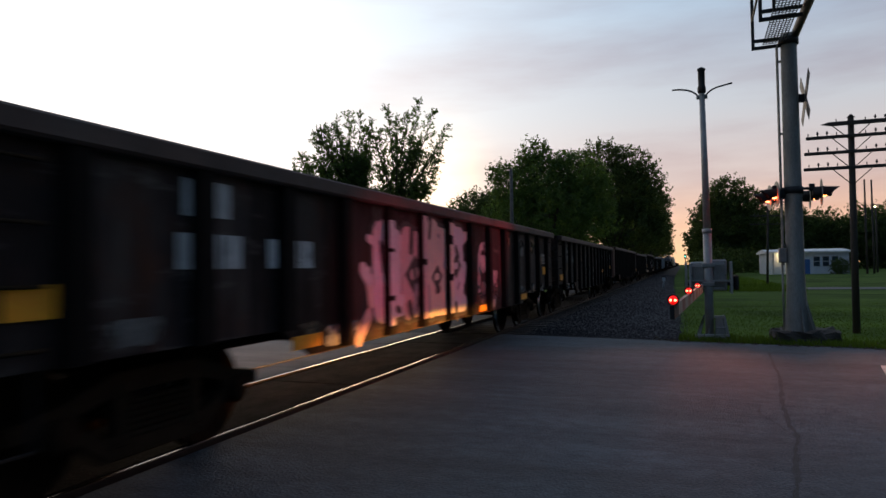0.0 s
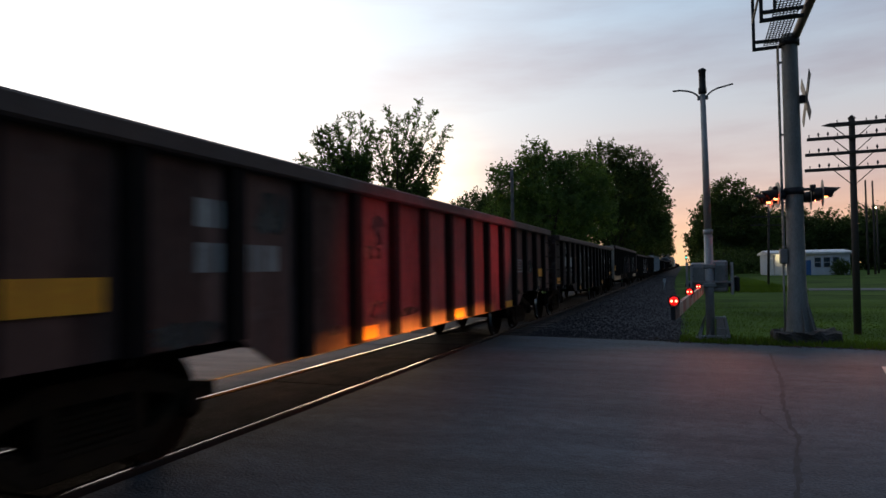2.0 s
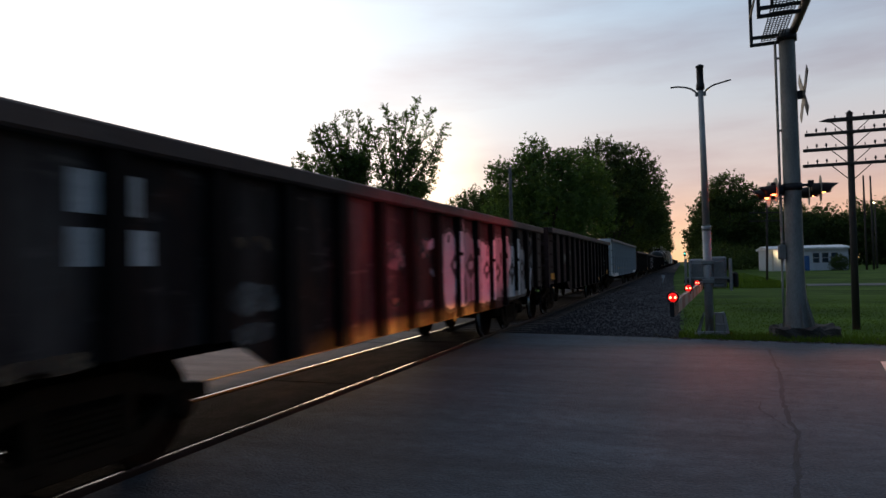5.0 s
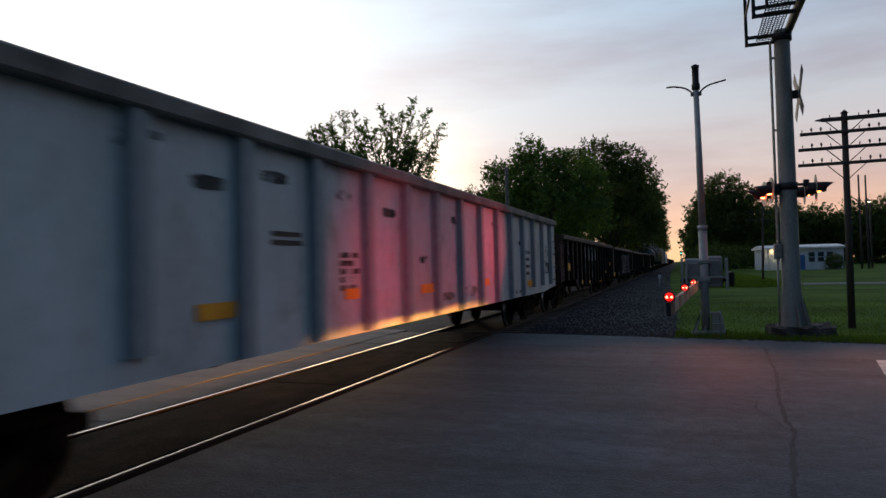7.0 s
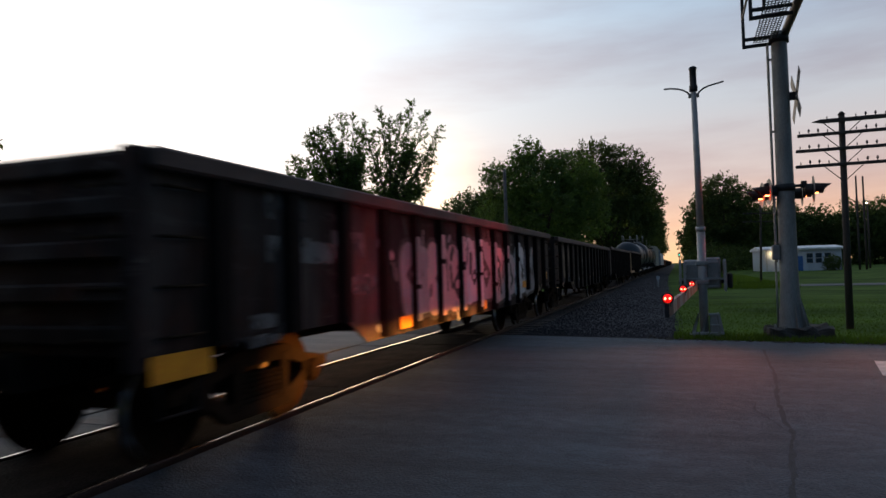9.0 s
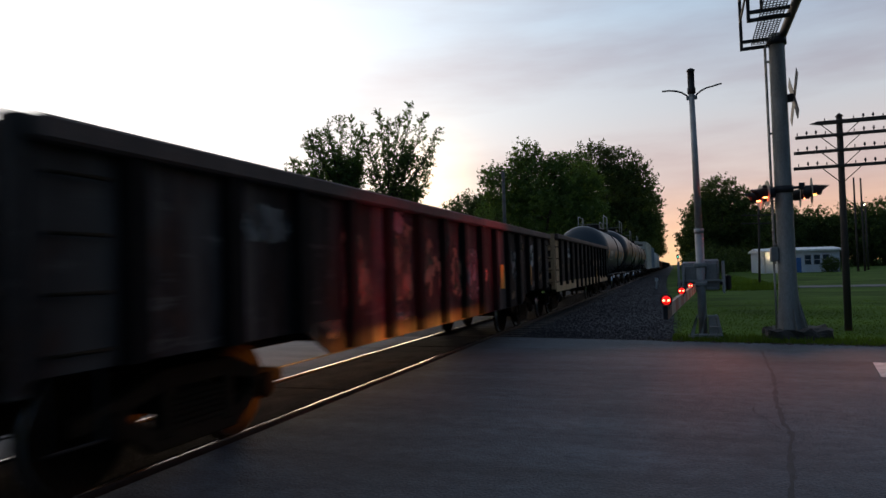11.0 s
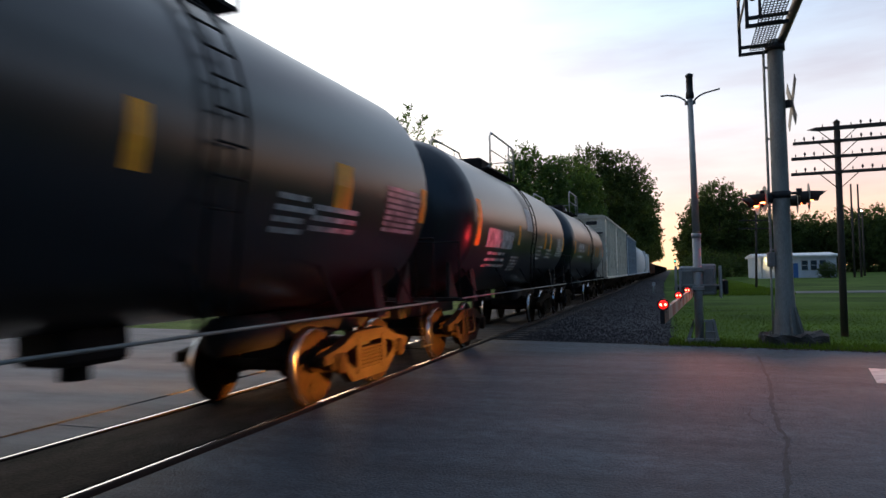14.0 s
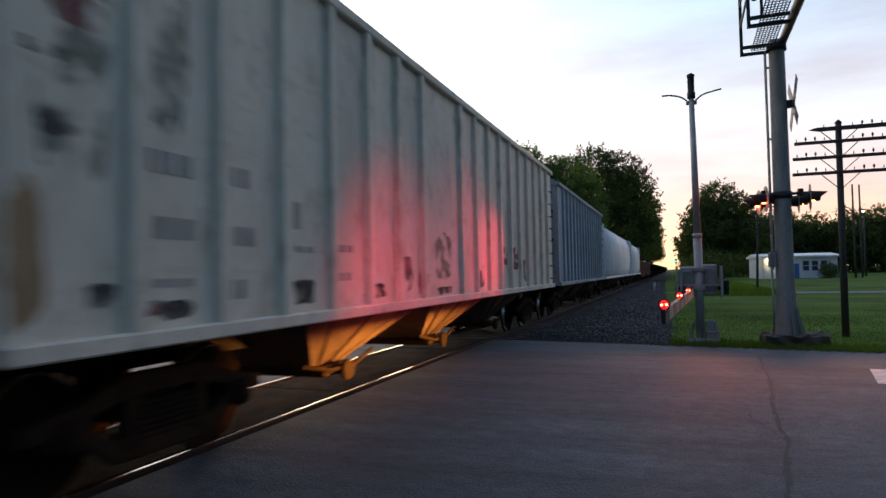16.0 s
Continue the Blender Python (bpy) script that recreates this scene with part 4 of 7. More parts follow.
# tall dark wood along the left of the line
lobes = [(-1.5, 0, 17.8, 3.6, 1.0), (2.6, 0, 17.3, 3.2, 1.0), (5.0, 1, 15.2, 2.7, 1.0), (-4.2, 0, 15.5, 3.4, 1.0), (0.5, -1, 13.0, 5.0, 1.0), (5.4, 0, 10.8, 3.1, 1.0), (-4, 0, 9.5, 4.8, 1.0), (2.5, -1, 7.5, 4.6, 1.0), (6.3, 0, 7.4, 1.9, 1.0)]
tree("tall_tree", -10.2, 105, lobes, 34, 0.25, 14, LEAF, "tall dark tree leaning over the track", 0.55)
lobes = [(-1.0, 0, 16.5, 4.2, 1.0), (3.0, 0, 15.5, 3.4, 1.0), (0, 0, 10.0, 5.0, 1.0), (4.2, 0, 9.5, 2.9, 1.0), (-4, 0, 10, 4, 1.0)]
for i, (x, y) in enumerate(((-9.0, 130), (-9.6, 155), (-10.2, 185), (-10.4, 230), (-10.6, 290), (-11, 370))):
    tree("wood_tree", x, y, lobes, 16, 0.36, 20 + i, LEAF, "dark tree of the wood along the line", 0.5, group="trees left of the line")
lobes2 = [(-0.6, 0, 9.8, 3.2, 1.0), (2.6, 0.4, 9.0, 2.6, 1.0), (-3.4, 0, 8.2, 2.4, 1.0), (0.5, -0.5, 6.2, 3.6, 1.0), (-3.0, 0, 4.6, 2.6, 1.0), (3.4, 0, 5.2, 2.6, 1.0)]
for i, (x, y) in enumerate(((-27, 96), (-20, 100), (-17, 84), (-42, 24.5))):
    tree("field_tree", x, y, lobes2, 26, 0.25, 40 + i, LEAF, "dark rounded tree beyond the railway", 0.4, group="trees beyond the railway")
# right of the line
lobes = [(0, 0, 14.8, 3.6, 1.0), (-2.6, 0, 12.4, 2.9, 1.0), (3.2, 0, 12.8, 3.0, 1.0), (0.4, -1, 9.4, 5.0, 1.0), (-4.2, 0, 7.0, 2.8, 1.0), (4.6, 0, 8.4, 3.4, 1.0), (-1.5, -1, 4.8, 4.2, 1.0), (4.0, -1, 4.2, 3.6, 1.0)]
tree("oak_tree", 8.6, 134, lobes, 32, 0.27, 60, LEAF, "large rounded dark tree beside the line", 0.5)
for i, (x, y) in enumerate(((5.6, 160), (6.2, 200), (7.5, 260), (8, 340))):
    tree("wood_tree", x + 2, y, lobes, 12, 0.42, 61 + i, LEAF, "dark tree of the wood along the line", 0.5, group="trees right of the line")
for i in range(11):
    x = 17 + i * 6.6
    tree("hedgerow_tree", x, 158 + (i * 37) % 11 + i * 0.8, [(l[0], l[1], l[2] * (0.72 + 0.04 * math.sin(i * 2.1)), l[3], l[4]) for l in lobes], 14, 0.38, 70 + i, LEAF,
         "dark tree of the far tree line and the added ring", 0.5, group="far tree line")
lobes3 = [(0, 0, 2.3, 2.0, 1.0), (1.6, 0.2, 2.0, 1.6, 1.0), (-1.5, 0, 1.8, 1.5, 1.0), (0.3, -0.5, 1.1, 1.6, 1.0)]
for i, (x, y) in enumerate(((4.8, 100), (3.8, 108), (9.0, 116), (3.6, 124))):
    tree("shrub", x, y, lobes3, 26, 0.2, 90 + i, LEAF, "dense dark shrub at the edge of the lawn", 0.15, group="shrubs by the lawn")
tree("clipped_shrub", 18.9, 95.6, [(0, 0, 1.35, 0.95, 1.2), (0, 0, 0.8, 1.05, 1.2)], 190, 0.09, 95, LEAF, "dark rounded shrub in front of the building", 0.1)

# unseen trees added round and behind the camera to block low sky light
ring = [o for o in scene.collection.objects if o.name.startswith("hedgerow_tree")][0]
for x, y, a in ((34, 30, 40), (37, 17, 80), (36, 3, 120), (35, -11, 20), (29, -25, 200), (17, -33, 150), (4, -37, 300), (-12, -35, 70), (-28, -28, 10), (40, 45, 260)):
    copy_thing(ring, pose(x, y, -0.3, 0, 0, a))


# ---- train ----
SPEED = 17.1
CARBLACK = material("black_car_paint", (0.014, 0.013, 0.014), 0.7, scale=1.4, second=(0.034, 0.020, 0.016), amount=0.8, stretch=(1, 1, 0.35), fine=30, spec=0.1)
CARMAROON = material("maroon_car_paint", (0.055, 0.026, 0.024), 0.75, scale=1.3, second=(0.028, 0.018, 0.017), amount=0.8, stretch=(1, 1, 0.35), fine=30, spec=0.1)
CARBROWN = material("brown_car_paint", (0.165, 0.088, 0.068), 0.78, scale=1.3, second=(0.085, 0.048, 0.04), amount=0.9, stretch=(1, 1, 0.35), fine=30, spec=0.1)
CARORANGE = material("orange_car_paint", (0.24, 0.085, 0.04), 0.75, scale=1.3, second=(0.12, 0.05, 0.03), amount=0.8, fine=30)
CARWHITE = material("white_car_paint", (0.55, 0.60, 0.62), 0.6, scale=0.9, second=(0.40, 0.43, 0.44), amount=0.6, stretch=(1, 1, 0.3), fine=25)
CARGREY = material("grey_hopper_paint", (0.76, 0.69, 0.56), 0.65, scale=0.8, second=(0.52, 0.49, 0.42), amount=0.7, stretch=(1, 1, 0.25), fine=25)
CARBLUE = material("blue_grey_hopper_paint", (0.31, 0.38, 0.44), 0.65, scale=0.8, second=(0.15, 0.18, 0.21), amount=0.7, stretch=(1, 1, 0.25), fine=25)
HOPWHITE = material("white_hopper_paint", (0.76, 0.78, 0.80), 0.5, scale=0.8, second=(0.45, 0.46, 0.46), amount=0.5, stretch=(1, 1, 0.25), fine=25)
TANKBLACK = material("black_tank_paint", (0.008, 0.015, 0.021), 0.29, 0.0, scale=0.7, second=(0.016, 0.019, 0.022), amount=0.8, stretch=(1, 1, 0.3), fine=25, bump=0.03, spec=0.6)
TANKGREY = material("dark_grey_tank_paint", (0.016, 0.028, 0.037), 0.42, 0.0, scale=0.7, second=(0.026, 0.030, 0.034), amount=0.8, stretch=(1, 1, 0.3), fine=25, bump=0.03, spec=0.6)
RIM = material("rusted_top_chord", (0.10, 0.062, 0.048), 0.8, scale=2.0, second=(0.05, 0.034, 0.03), amount=0.8, fine=30)
RIMPALE = material("dusty_top_chord", (0.22, 0.20, 0.18), 0.8, scale=2.0, second=(0.10, 0.09, 0.08), amount=0.8, fine=30)
BEIGE = material("beige_sill_paint", (0.52, 0.35, 0.18), 0.75, scale=1.5, second=(0.30, 0.19, 0.10), amount=0.7, fine=30)
TRUCKMAT = material("truck_grime", (0.034, 0.024, 0.015), 0.9, 0.0, scale=3, second=(0.022, 0.016, 0.011), amount=0.8, fine=30, spec=0.04)
WHEELMAT = material("wheel_steel", (0.026, 0.016, 0.010), 0.9, 0.0, scale=4, second=(0.014, 0.010, 0.007), amount=0.8, fine=30, spec=0.04)
TREAD = material("bright_wheel_tread", (0.6, 0.58, 0.55), 0.25, 1.0, scale=6, vary=0.1, fine=60, bump=0.03)
UNDER = material("underframe_black", (0.02, 0.018, 0.017), 0.85, scale=3, fine=30, spec=0.15)
SCRAP = material("scrap_load", (0.08, 0.055, 0.045), 0.9, scale=3, second=(0.04, 0.03, 0.03), amount=0.8, fine=12, bump=0.8)
REFLECT = material("yellow_reflector", (0.92, 0.38, 0.008), 0.5, scale=4, second=(0.6, 0.23, 0.008), amount=0.6, fine=30)
PALELET = material("pale_lettering", (0.55, 0.56, 0.56), 0.7, scale=5, second=(0.10, 0.10, 0.095), amount=0.8, fine=30)
TANLET = material("tan_stain", (0.28, 0.20, 0.125), 0.8, scale=2.5, second=(0.08, 0.06, 0.045), amount=0.9, fine=25)
SPRAYWHITE = material("spray_white", (0.60, 0.62, 0.63), 0.6, scale=1.6, second=(0.36, 0.39, 0.42), amount=0.7, fine=30)
SPRAYCREAM = material("spray_cream", (0.60, 0.56, 0.46), 0.6, scale=1.6, second=(0.42, 0.38, 0.33), amount=0.7, fine=30)
SPRAYGREY = material("spray_grey", (0.30, 0.32, 0.34), 0.6, scale=1.6, second=(0.14, 0.15, 0.16), amount=0.8, fine=30)
FADEDLET = material("faded_lettering", (0.24, 0.235, 0.22), 0.7, scale=3, second=(0.4, 0.39, 0.36), amount=0.8, fine=30)
SPRAYPINK = material("spray_pink", (0.56, 0.36, 0.37), 0.6, scale=1.5, second=(0.40, 0.38, 0.36), amount=0.8, fine=30)
SPRAYBLACK = material("spray_black", (0.015, 0.015, 0.016), 0.6, scale=2, fine=30)
SPRAYRED = material("spray_red", (0.35, 0.05, 0.06), 0.6, scale=2, second=(0.2, 0.04, 0.06), amount=0.7, fine=30)
BAYGRIME = material("hopper_bay_grime", (0.10, 0.07, 0.055), 0.85, scale=2, second=(0.08, 0.06, 0.05), amount=0.8, fine=30, spec=0.1)
ENDBARS = material("end_stripe", (0.34, 0.31, 0.26), 0.75, scale=2, second=(0.16, 0.13, 0.10), amount=0.8, fine=30)


# darker copy of the white car paint, for the shaded look of its posts
PALEPOSTSHADE = material("shaded_white_post_paint", (0.30, 0.34, 0.36), 0.7, scale=1.0, second=(0.2, 0.22, 0.23), amount=0.7, stretch=(1, 1, 0.3), fine=25)
# near-black paint that puts the posts' shade into their colour
POSTSHADE = material("shaded_post_paint", (0.009, 0.008, 0.008), 0.85, scale=2.0, second=(0.022, 0.015, 0.012), amount=0.6, fine=30, spec=0.06)


def worn(m, dust, amount, rust, panels=0.4, run=0.22):
    """Dust that runs down, rust in blotches and a tone of its own for each panel, over a car's paint."""
    nt = m.node_tree
    N, Lk = nt.nodes.new, nt.links.new
    bsdf = nt.nodes["Principled BSDF"]
    col = bsdf.inputs["Base Color"].links[0].from_socket
    tc, info, add, mul = N("ShaderNodeTexCoord"), N("ShaderNodeObjectInfo"), N("ShaderNodeVectorMath"), N("ShaderNodeMath")
    mul.operation, mul.inputs[1].default_value = "MULTIPLY", 90.0
    Lk(info.outputs["Random"], mul.inputs[0])
    add.operation = "ADD"
    Lk(tc.outputs["Object"], add.inputs[0])
    Lk(mul.outputs[0], add.inputs[1])

    def layer(col, stretch, scale, lo, hi, tint, amount):
        mp, n1, r, mix = N("ShaderNodeMapping"), N("ShaderNodeTexNoise"), N("ShaderNodeMapRange"), N("ShaderNodeMixRGB")
        mp.inputs["Scale"].default_value = stretch
        n1.inputs["Scale"].default_value, n1.inputs["Detail"].default_value, n1.inputs["Roughness"].default_value = scale, 6, 0.62
        Lk(add.outputs[0], mp.inputs[0])
        Lk(mp.outputs[0], n1.inputs["Vector"])
        r.inputs["From Min"].default_value, r.inputs["From Max"].default_value, r.inputs["To Max"].default_value = lo, hi, amount
        Lk(n1.outputs["Fac"], r.inputs["Value"])
        Lk(r.outputs[0], mix.inputs["Fac"])
        Lk(col, mix.inputs["Color1"])
        mix.inputs["Color2"].default_value = (*tint, 1)
        return mix.outputs[0]

    col = layer(col, (1, 1, run), 1.6, 0.46, 0.74, dust, amount)
    col = layer(col, (1, 1, 0.7), 2.6, 0.54, 0.72, rust, amount)
    col = layer(col, (1, 0.5, 2.0), 3.4, 0.58, 0.70, dust, amount * 0.7)
    sep, step, flo, wn, r, mix = N("ShaderNodeSeparateXYZ"), N("ShaderNodeMath"), N("ShaderNodeMath"), N("ShaderNodeTexWhiteNoise"), N("ShaderNodeMapRange"), N("ShaderNodeMixRGB")
    Lk(add.outputs[0], sep.inputs[0])
    step.operation, step.inputs[1].default_value = "MULTIPLY", 0.86
    flo.operation = "FLOOR"
    Lk(sep.outputs["Y"], step.inputs[0])
    Lk(step.outputs[0], flo.inputs[0])
    wn.noise_dimensions = "1D"
    Lk(flo.outputs[0], wn.inputs["W"])
    r.inputs["To Min"].default_value, r.inputs["To Max"].default_value = 1 - panels, 1 + panels
    Lk(wn.outputs["Value"], r.inputs["Value"])
    mix.blend_type = "MULTIPLY"
    mix.inputs["Fac"].default_value = 1.0
    Lk(col, mix.inputs["Color1"])
    Lk(r.outputs[0], mix.inputs["Color2"])
    Lk(mix.outputs[0], bsdf.inputs["Base Color"])


worn(CARBLACK, (0.105, 0.094, 0.086), 0.85, (0.060, 0.026, 0.016), 0.5)
worn(CARMAROON, (0.12, 0.088, 0.08), 0.75, (0.022, 0.014, 0.013), 0.4)
worn(CARBROWN, (0.15, 0.11, 0.095), 0.5, (0.05, 0.026, 0.020), 0.4)
worn(CARWHITE, (0.33, 0.33, 0.31), 0.5, (0.20, 0.14, 0.10), 0.06)
worn(CARGREY, (0.44, 0.42, 0.33), 0.6, (0.26, 0.20, 0.14), 0.06)
worn(CARBLUE, (0.22, 0.24, 0.25), 0.6, (0.14, 0.11, 0.09), 0.08)
worn(BEIGE, (0.26, 0.17, 0.10), 0.7, (0.12, 0.06, 0.035), 0.2)
worn(RIM, (0.13, 0.10, 0.085), 0.5, (0.05, 0.03, 0.024), 0.1)
worn(BAYGRIME, (0.16, 0.12, 0.09), 0.8, (0.03, 0.022, 0.018), 0.1, 0.6)
worn(RIMPALE, (0.34, 0.31, 0.28), 0.6, (0.08, 0.06, 0.05), 0.1)


def patchy(name, colour, second, lo=0.40, hi=0.60):
    """Thin paint or dust that has partly gone, so that the car shows through."""
    m = material(name, colour, 0.85, scale=2.2, second=second, amount=0.8, fine=30, bump=0, spec=0.1)
    nt = m.node_tree
    N, Lk = nt.nodes.new, nt.links.new
    bsdf, out = nt.nodes["Principled BSDF"], nt.nodes["Material Output"]
    tc, n1, r, tr, mix = N("ShaderNodeTexCoord"), N("ShaderNodeTexNoise"), N("ShaderNodeMapRange"), N("ShaderNodeBsdfTransparent"), N("ShaderNodeMixShader")
    n1.inputs["Scale"].default_value, n1.inputs["Detail"].default_value = 3.2, 6
    Lk(tc.outputs["Object"], n1.inputs["Vector"])
    r.inputs["From Min"].default_value, r.inputs["From Max"].default_value = lo, hi
    Lk(n1.outputs["Fac"], r.inputs["Value"])
    Lk(r.outputs[0], mix.inputs["Fac"])
    Lk(tr.outputs[0], mix.inputs[1])
    Lk(bsdf.outputs[0], mix.inputs[2])
    Lk(mix.outputs[0], out.inputs["Surface"])
    return m


DUSTGREY = patchy("grey_dust", (0.20, 0.20, 0.19), (0.10, 0.095, 0.09))
DUSTBLUE = patchy("faded_blue_spray", (0.20, 0.27, 0.30), (0.10, 0.12, 0.13), 0.36, 0.55)
DUSTTAN = patchy("tan_dust", (0.24, 0.17, 0.11), (0.12, 0.085, 0.06))
LETTER = patchy("worn_white_lettering", (0.56, 0.57, 0.57), (0.36, 0.36, 0.35), 0.18, 0.42)
DUSTPALE = patchy("pale_spray", (0.52, 0.53, 0.53), (0.34, 0.34, 0.33), 0.30, 0.60)
SOOT = patchy("sooty_stain", (0.085, 0.08, 0.075), (0.14, 0.13, 0.11), 0.40, 0.66)
MOSS = patchy("green_grey_stain", (0.32, 0.33, 0.26), (0.36, 0.35, 0.30), 0.46, 0.75)
ROUGE = patchy("red_spray", (0.28, 0.07, 0.08), (0.34, 0.20, 0.18), 0.40, 0.66)


def smear(car, name, y0, y1, z0, z1, mat, seed, x=1.4575, label=""):
    """A ragged flat stain or patch of paint on a car side."""
    rng = random.Random(seed)
    bm = BM()
    n = 22
    o = []
    for i in range(n):
        a = 2 * math.pi * i / n
        c, q = math.cos(a), math.sin(a)
        k = (abs(c) ** 4 + abs(q) ** 4) ** -0.25 * rng.uniform(0.78, 1.06)
        o.append(((y0 + y1) / 2 + (y1 - y0) / 2 * c * k, (z0 + z1) / 2 + (z1 - z0) / 2 * q * k))
    prism(bm, o, "x", x, x + 0.0022 + 0.0002 * (seed % 5))
    part(name, bm, mat, car, label)


# meshes of the running gear, shared by all cars
def gear_meshes():
    g = {}
    bm = BM()
    box(bm, -0.95, 0.95, -0.22, 0.22, 0.42, 0.72, 0.04)
    box(bm, -0.35, 0.35, -0.35, 0.35, 0.72, 0.80, 0.02)
    g["bolster"] = mesh_of("truck", bm, UNDER)
    bm = BM()
    prism(bm, [(-1.22, 0.50), (-1.22, 0.62), (-0.8, 0.70), (-0.42, 0.84), (0.42, 0.84), (0.8, 0.70), (1.22, 0.62), (1.22, 0.50), (1.0, 0.52), (0.8, 0.58), (0.38, 0.70), (-0.38, 0.70), (-0.8, 0.58), (-1.0, 0.52)], "x", -0.07, 0.07)
    prism(bm, [(-0.98, 0.50), (-0.78, 0.55), (-0.48, 0.37), (0.48, 0.37), (0.78, 0.55), (0.98, 0.50), (0.72, 0.40), (0.5, 0.21), (-0.5, 0.21), (-0.72, 0.40)], "x", -0.065, 0.065)
    bmesh.ops.bevel(bm, geom=bm.edges[:], offset=0.012, segments=1, affect="EDGES")
    for s in (-1, 1):
        box(bm, -0.055, 0.085, s * 0.37 - 0.06, s * 0.37 + 0.06, 0.30, 0.76, 0.012)
        box(bm, -0.09, 0.09, s * 0.89 - 0.17, s * 0.89 + 0.17, 0.42, 0.62, 0.03)
    g["side"] = mesh_of("side_frame", bm, TRUCKMAT)
    bm = BM()
    prof = []
    for k in range(6):
        prof += [(0.048, 0.345 + k * 0.048), (0.066, 0.355 + k * 0.048), (0.066, 0.375 + k * 0.048), (0.048, 0.385 + k * 0.048)]
    lathe(bm, prof, 10)
    g["spring"] = mesh_of("spring", bm, TRUCKMAT)
    bm = BM()
    lathe(bm, [(0.10, -0.06), (0.125, -0.04), (0.125, 0.03), (0.09, 0.06), (0.03, 0.065)], 14, "x")
    g["cap"] = mesh_of("bearing_cap", bm, WHEELMAT)
    bm = BM()
    tube(bm, (-1.0, 0, 0), (1.0, 0, 0), 0.075, seg=12)
    for s in (-1, 1):
        prof = [(0.10, 0.02), (0.13, 0.03), (0.30, 0.005), (0.38, 0.03), (0.452, 0.055), (0.46, 0.05)]
        pr = [(r, s * (0.71 + w)) for r, w in prof] + [(0.458, s * 0.70), (0.485, s * 0.685), (0.485, s * 0.665), (0.40, s * 0.66), (0.30, s * 0.70), (0.10, s * 0.68)]
        lathe(bm, pr, 28, "x")
        for k in range(4):
            a = k * math.pi / 2 + 0.4
            tube(bm, (s * 0.722, 0.22 * math.cos(a), 0.22 * math.sin(a)), (s * 0.735, 0.22 * math.cos(a), 0.22 * math.sin(a)), 0.03, seg=8)
    for f in bm.faces:
        c = f.calc_center_median()
        r = math.hypot(c.y, c.z)
        if 0.452 < r < 0.462 and abs(abs(c.x) - 0.73) < 0.035:
            f.material_index = 1
    g["wheelset"] = mesh_of("wheelset", bm, [WHEELMAT, TREAD])
    bm = BM()
    box(bm, -0.11, 0.11, 0.0, 0.55, 0.78, 0.98, 0.02)
    prism(bm, [(-0.12, 0.55), (-0.14, 0.68), (-0.04, 0.74), (0.02, 0.66), (0.12, 0.60), (0.12, 0.52)], "z", 0.74, 1.02)
    g["coupler"] = mesh_of("coupler", bm, UNDER)
    bm = BM()
    pipe(bm, [(0.25, 0.2, 0.85), (0.3, 0.4, 0.6), (0.22, 0.62, 0.5), (0.12, 0.75, 0.62)], 0.025, 6)
    g["hose"] = mesh_of("brake_hose", bm, UNDER)
    bm = BM()
    pipe(bm, [(0, 0.0, 0.0), (0.055, 0.0, 0.0), (0.055, 0.40, 0.0), (0, 0.40, 0.0)], 0.012, 6)
    g["rung"] = mesh_of("rung", bm, TRUCKMAT)
    return g


GEAR = gear_meshes()
WHEELS = []


def running_gear(car, half, centre):
    for s in (-1, 1):
        y = s * centre
        tr = part("truck", GEAR["bolster"], None, car)
        tr.matrix_basis = pose(0, y, 0)
        for sx in (-1, 1):
            piece("side_frame", GEAR["side"], tr, pose(sx * 1.02, 0, 0, 0, 0, 0 if sx > 0 else 180))
            for sy in (-0.22, -0.075, 0.075, 0.22):
                piece("spring", GEAR["spring"], tr, pose(sx * 1.05, sy, 0))
            for sy in (-1, 1):
                piece("bearing_cap", GEAR["cap"], tr, pose(sx * 1.10, sy * 0.89, 0.5, 0, 0, 0 if sx > 0 else 180))
        for sy in (-1, 1):
            w = piece("wheelset", GEAR["wheelset"], tr, pose(0, sy * 0.89, 0.46))
            WHEELS.append((w, car, sy * 0.89))
        c = piece("coupler", GEAR["coupler"], car, pose(0, s * (half - 0.62), 0, 0, 0, 0 if s > 0 else 180))
        piece("brake_hose", GEAR["hose"], car, pose(0, s * (half - 0.75), 0, 0, 0, 0 if s > 0 else 180))


def bars(car, y0, z0, rows, x, mat=None, rng=None, h=0.17, gap=0.09, parent=None):
    """Lettering that cannot be read: rows of plain bars. rows: lists of widths."""
    for r, widths in enumerate(rows):
        bm = BM()
        y = y0
        for w in widths:
            box(bm, x, x + 0.005, y, y + w, z0 - r * (h + gap) - h, z0 - r * (h + gap))
            y += w + 0.08
        part("lettering", bm, mat or PALELET, car, "pale lettering bars")


def capsule(bm, a, b, w, x0, x1):
    """A thick rounded stroke in the plane of a car side."""
    a, b = Vector(a), Vector(b)
    d = (b - a).normalized() if (b - a).length > 1e-4 else Vector((0, 1))
    n = Vector((-d.y, d.x))
    pts = []
    for k in range(7):
        t = math.pi * (k / 6 - 0.5)
        pts.append(b + d * w * math.cos(t) + n * w * math.sin(t))
    for k in range(7):
        t = math.pi * (k / 6 + 0.5)
        pts.append(a + d * w * math.cos(t) + n * w * math.sin(t))
    prism(bm, [(p.x, p.y) for p in pts], "x", x0, x1)


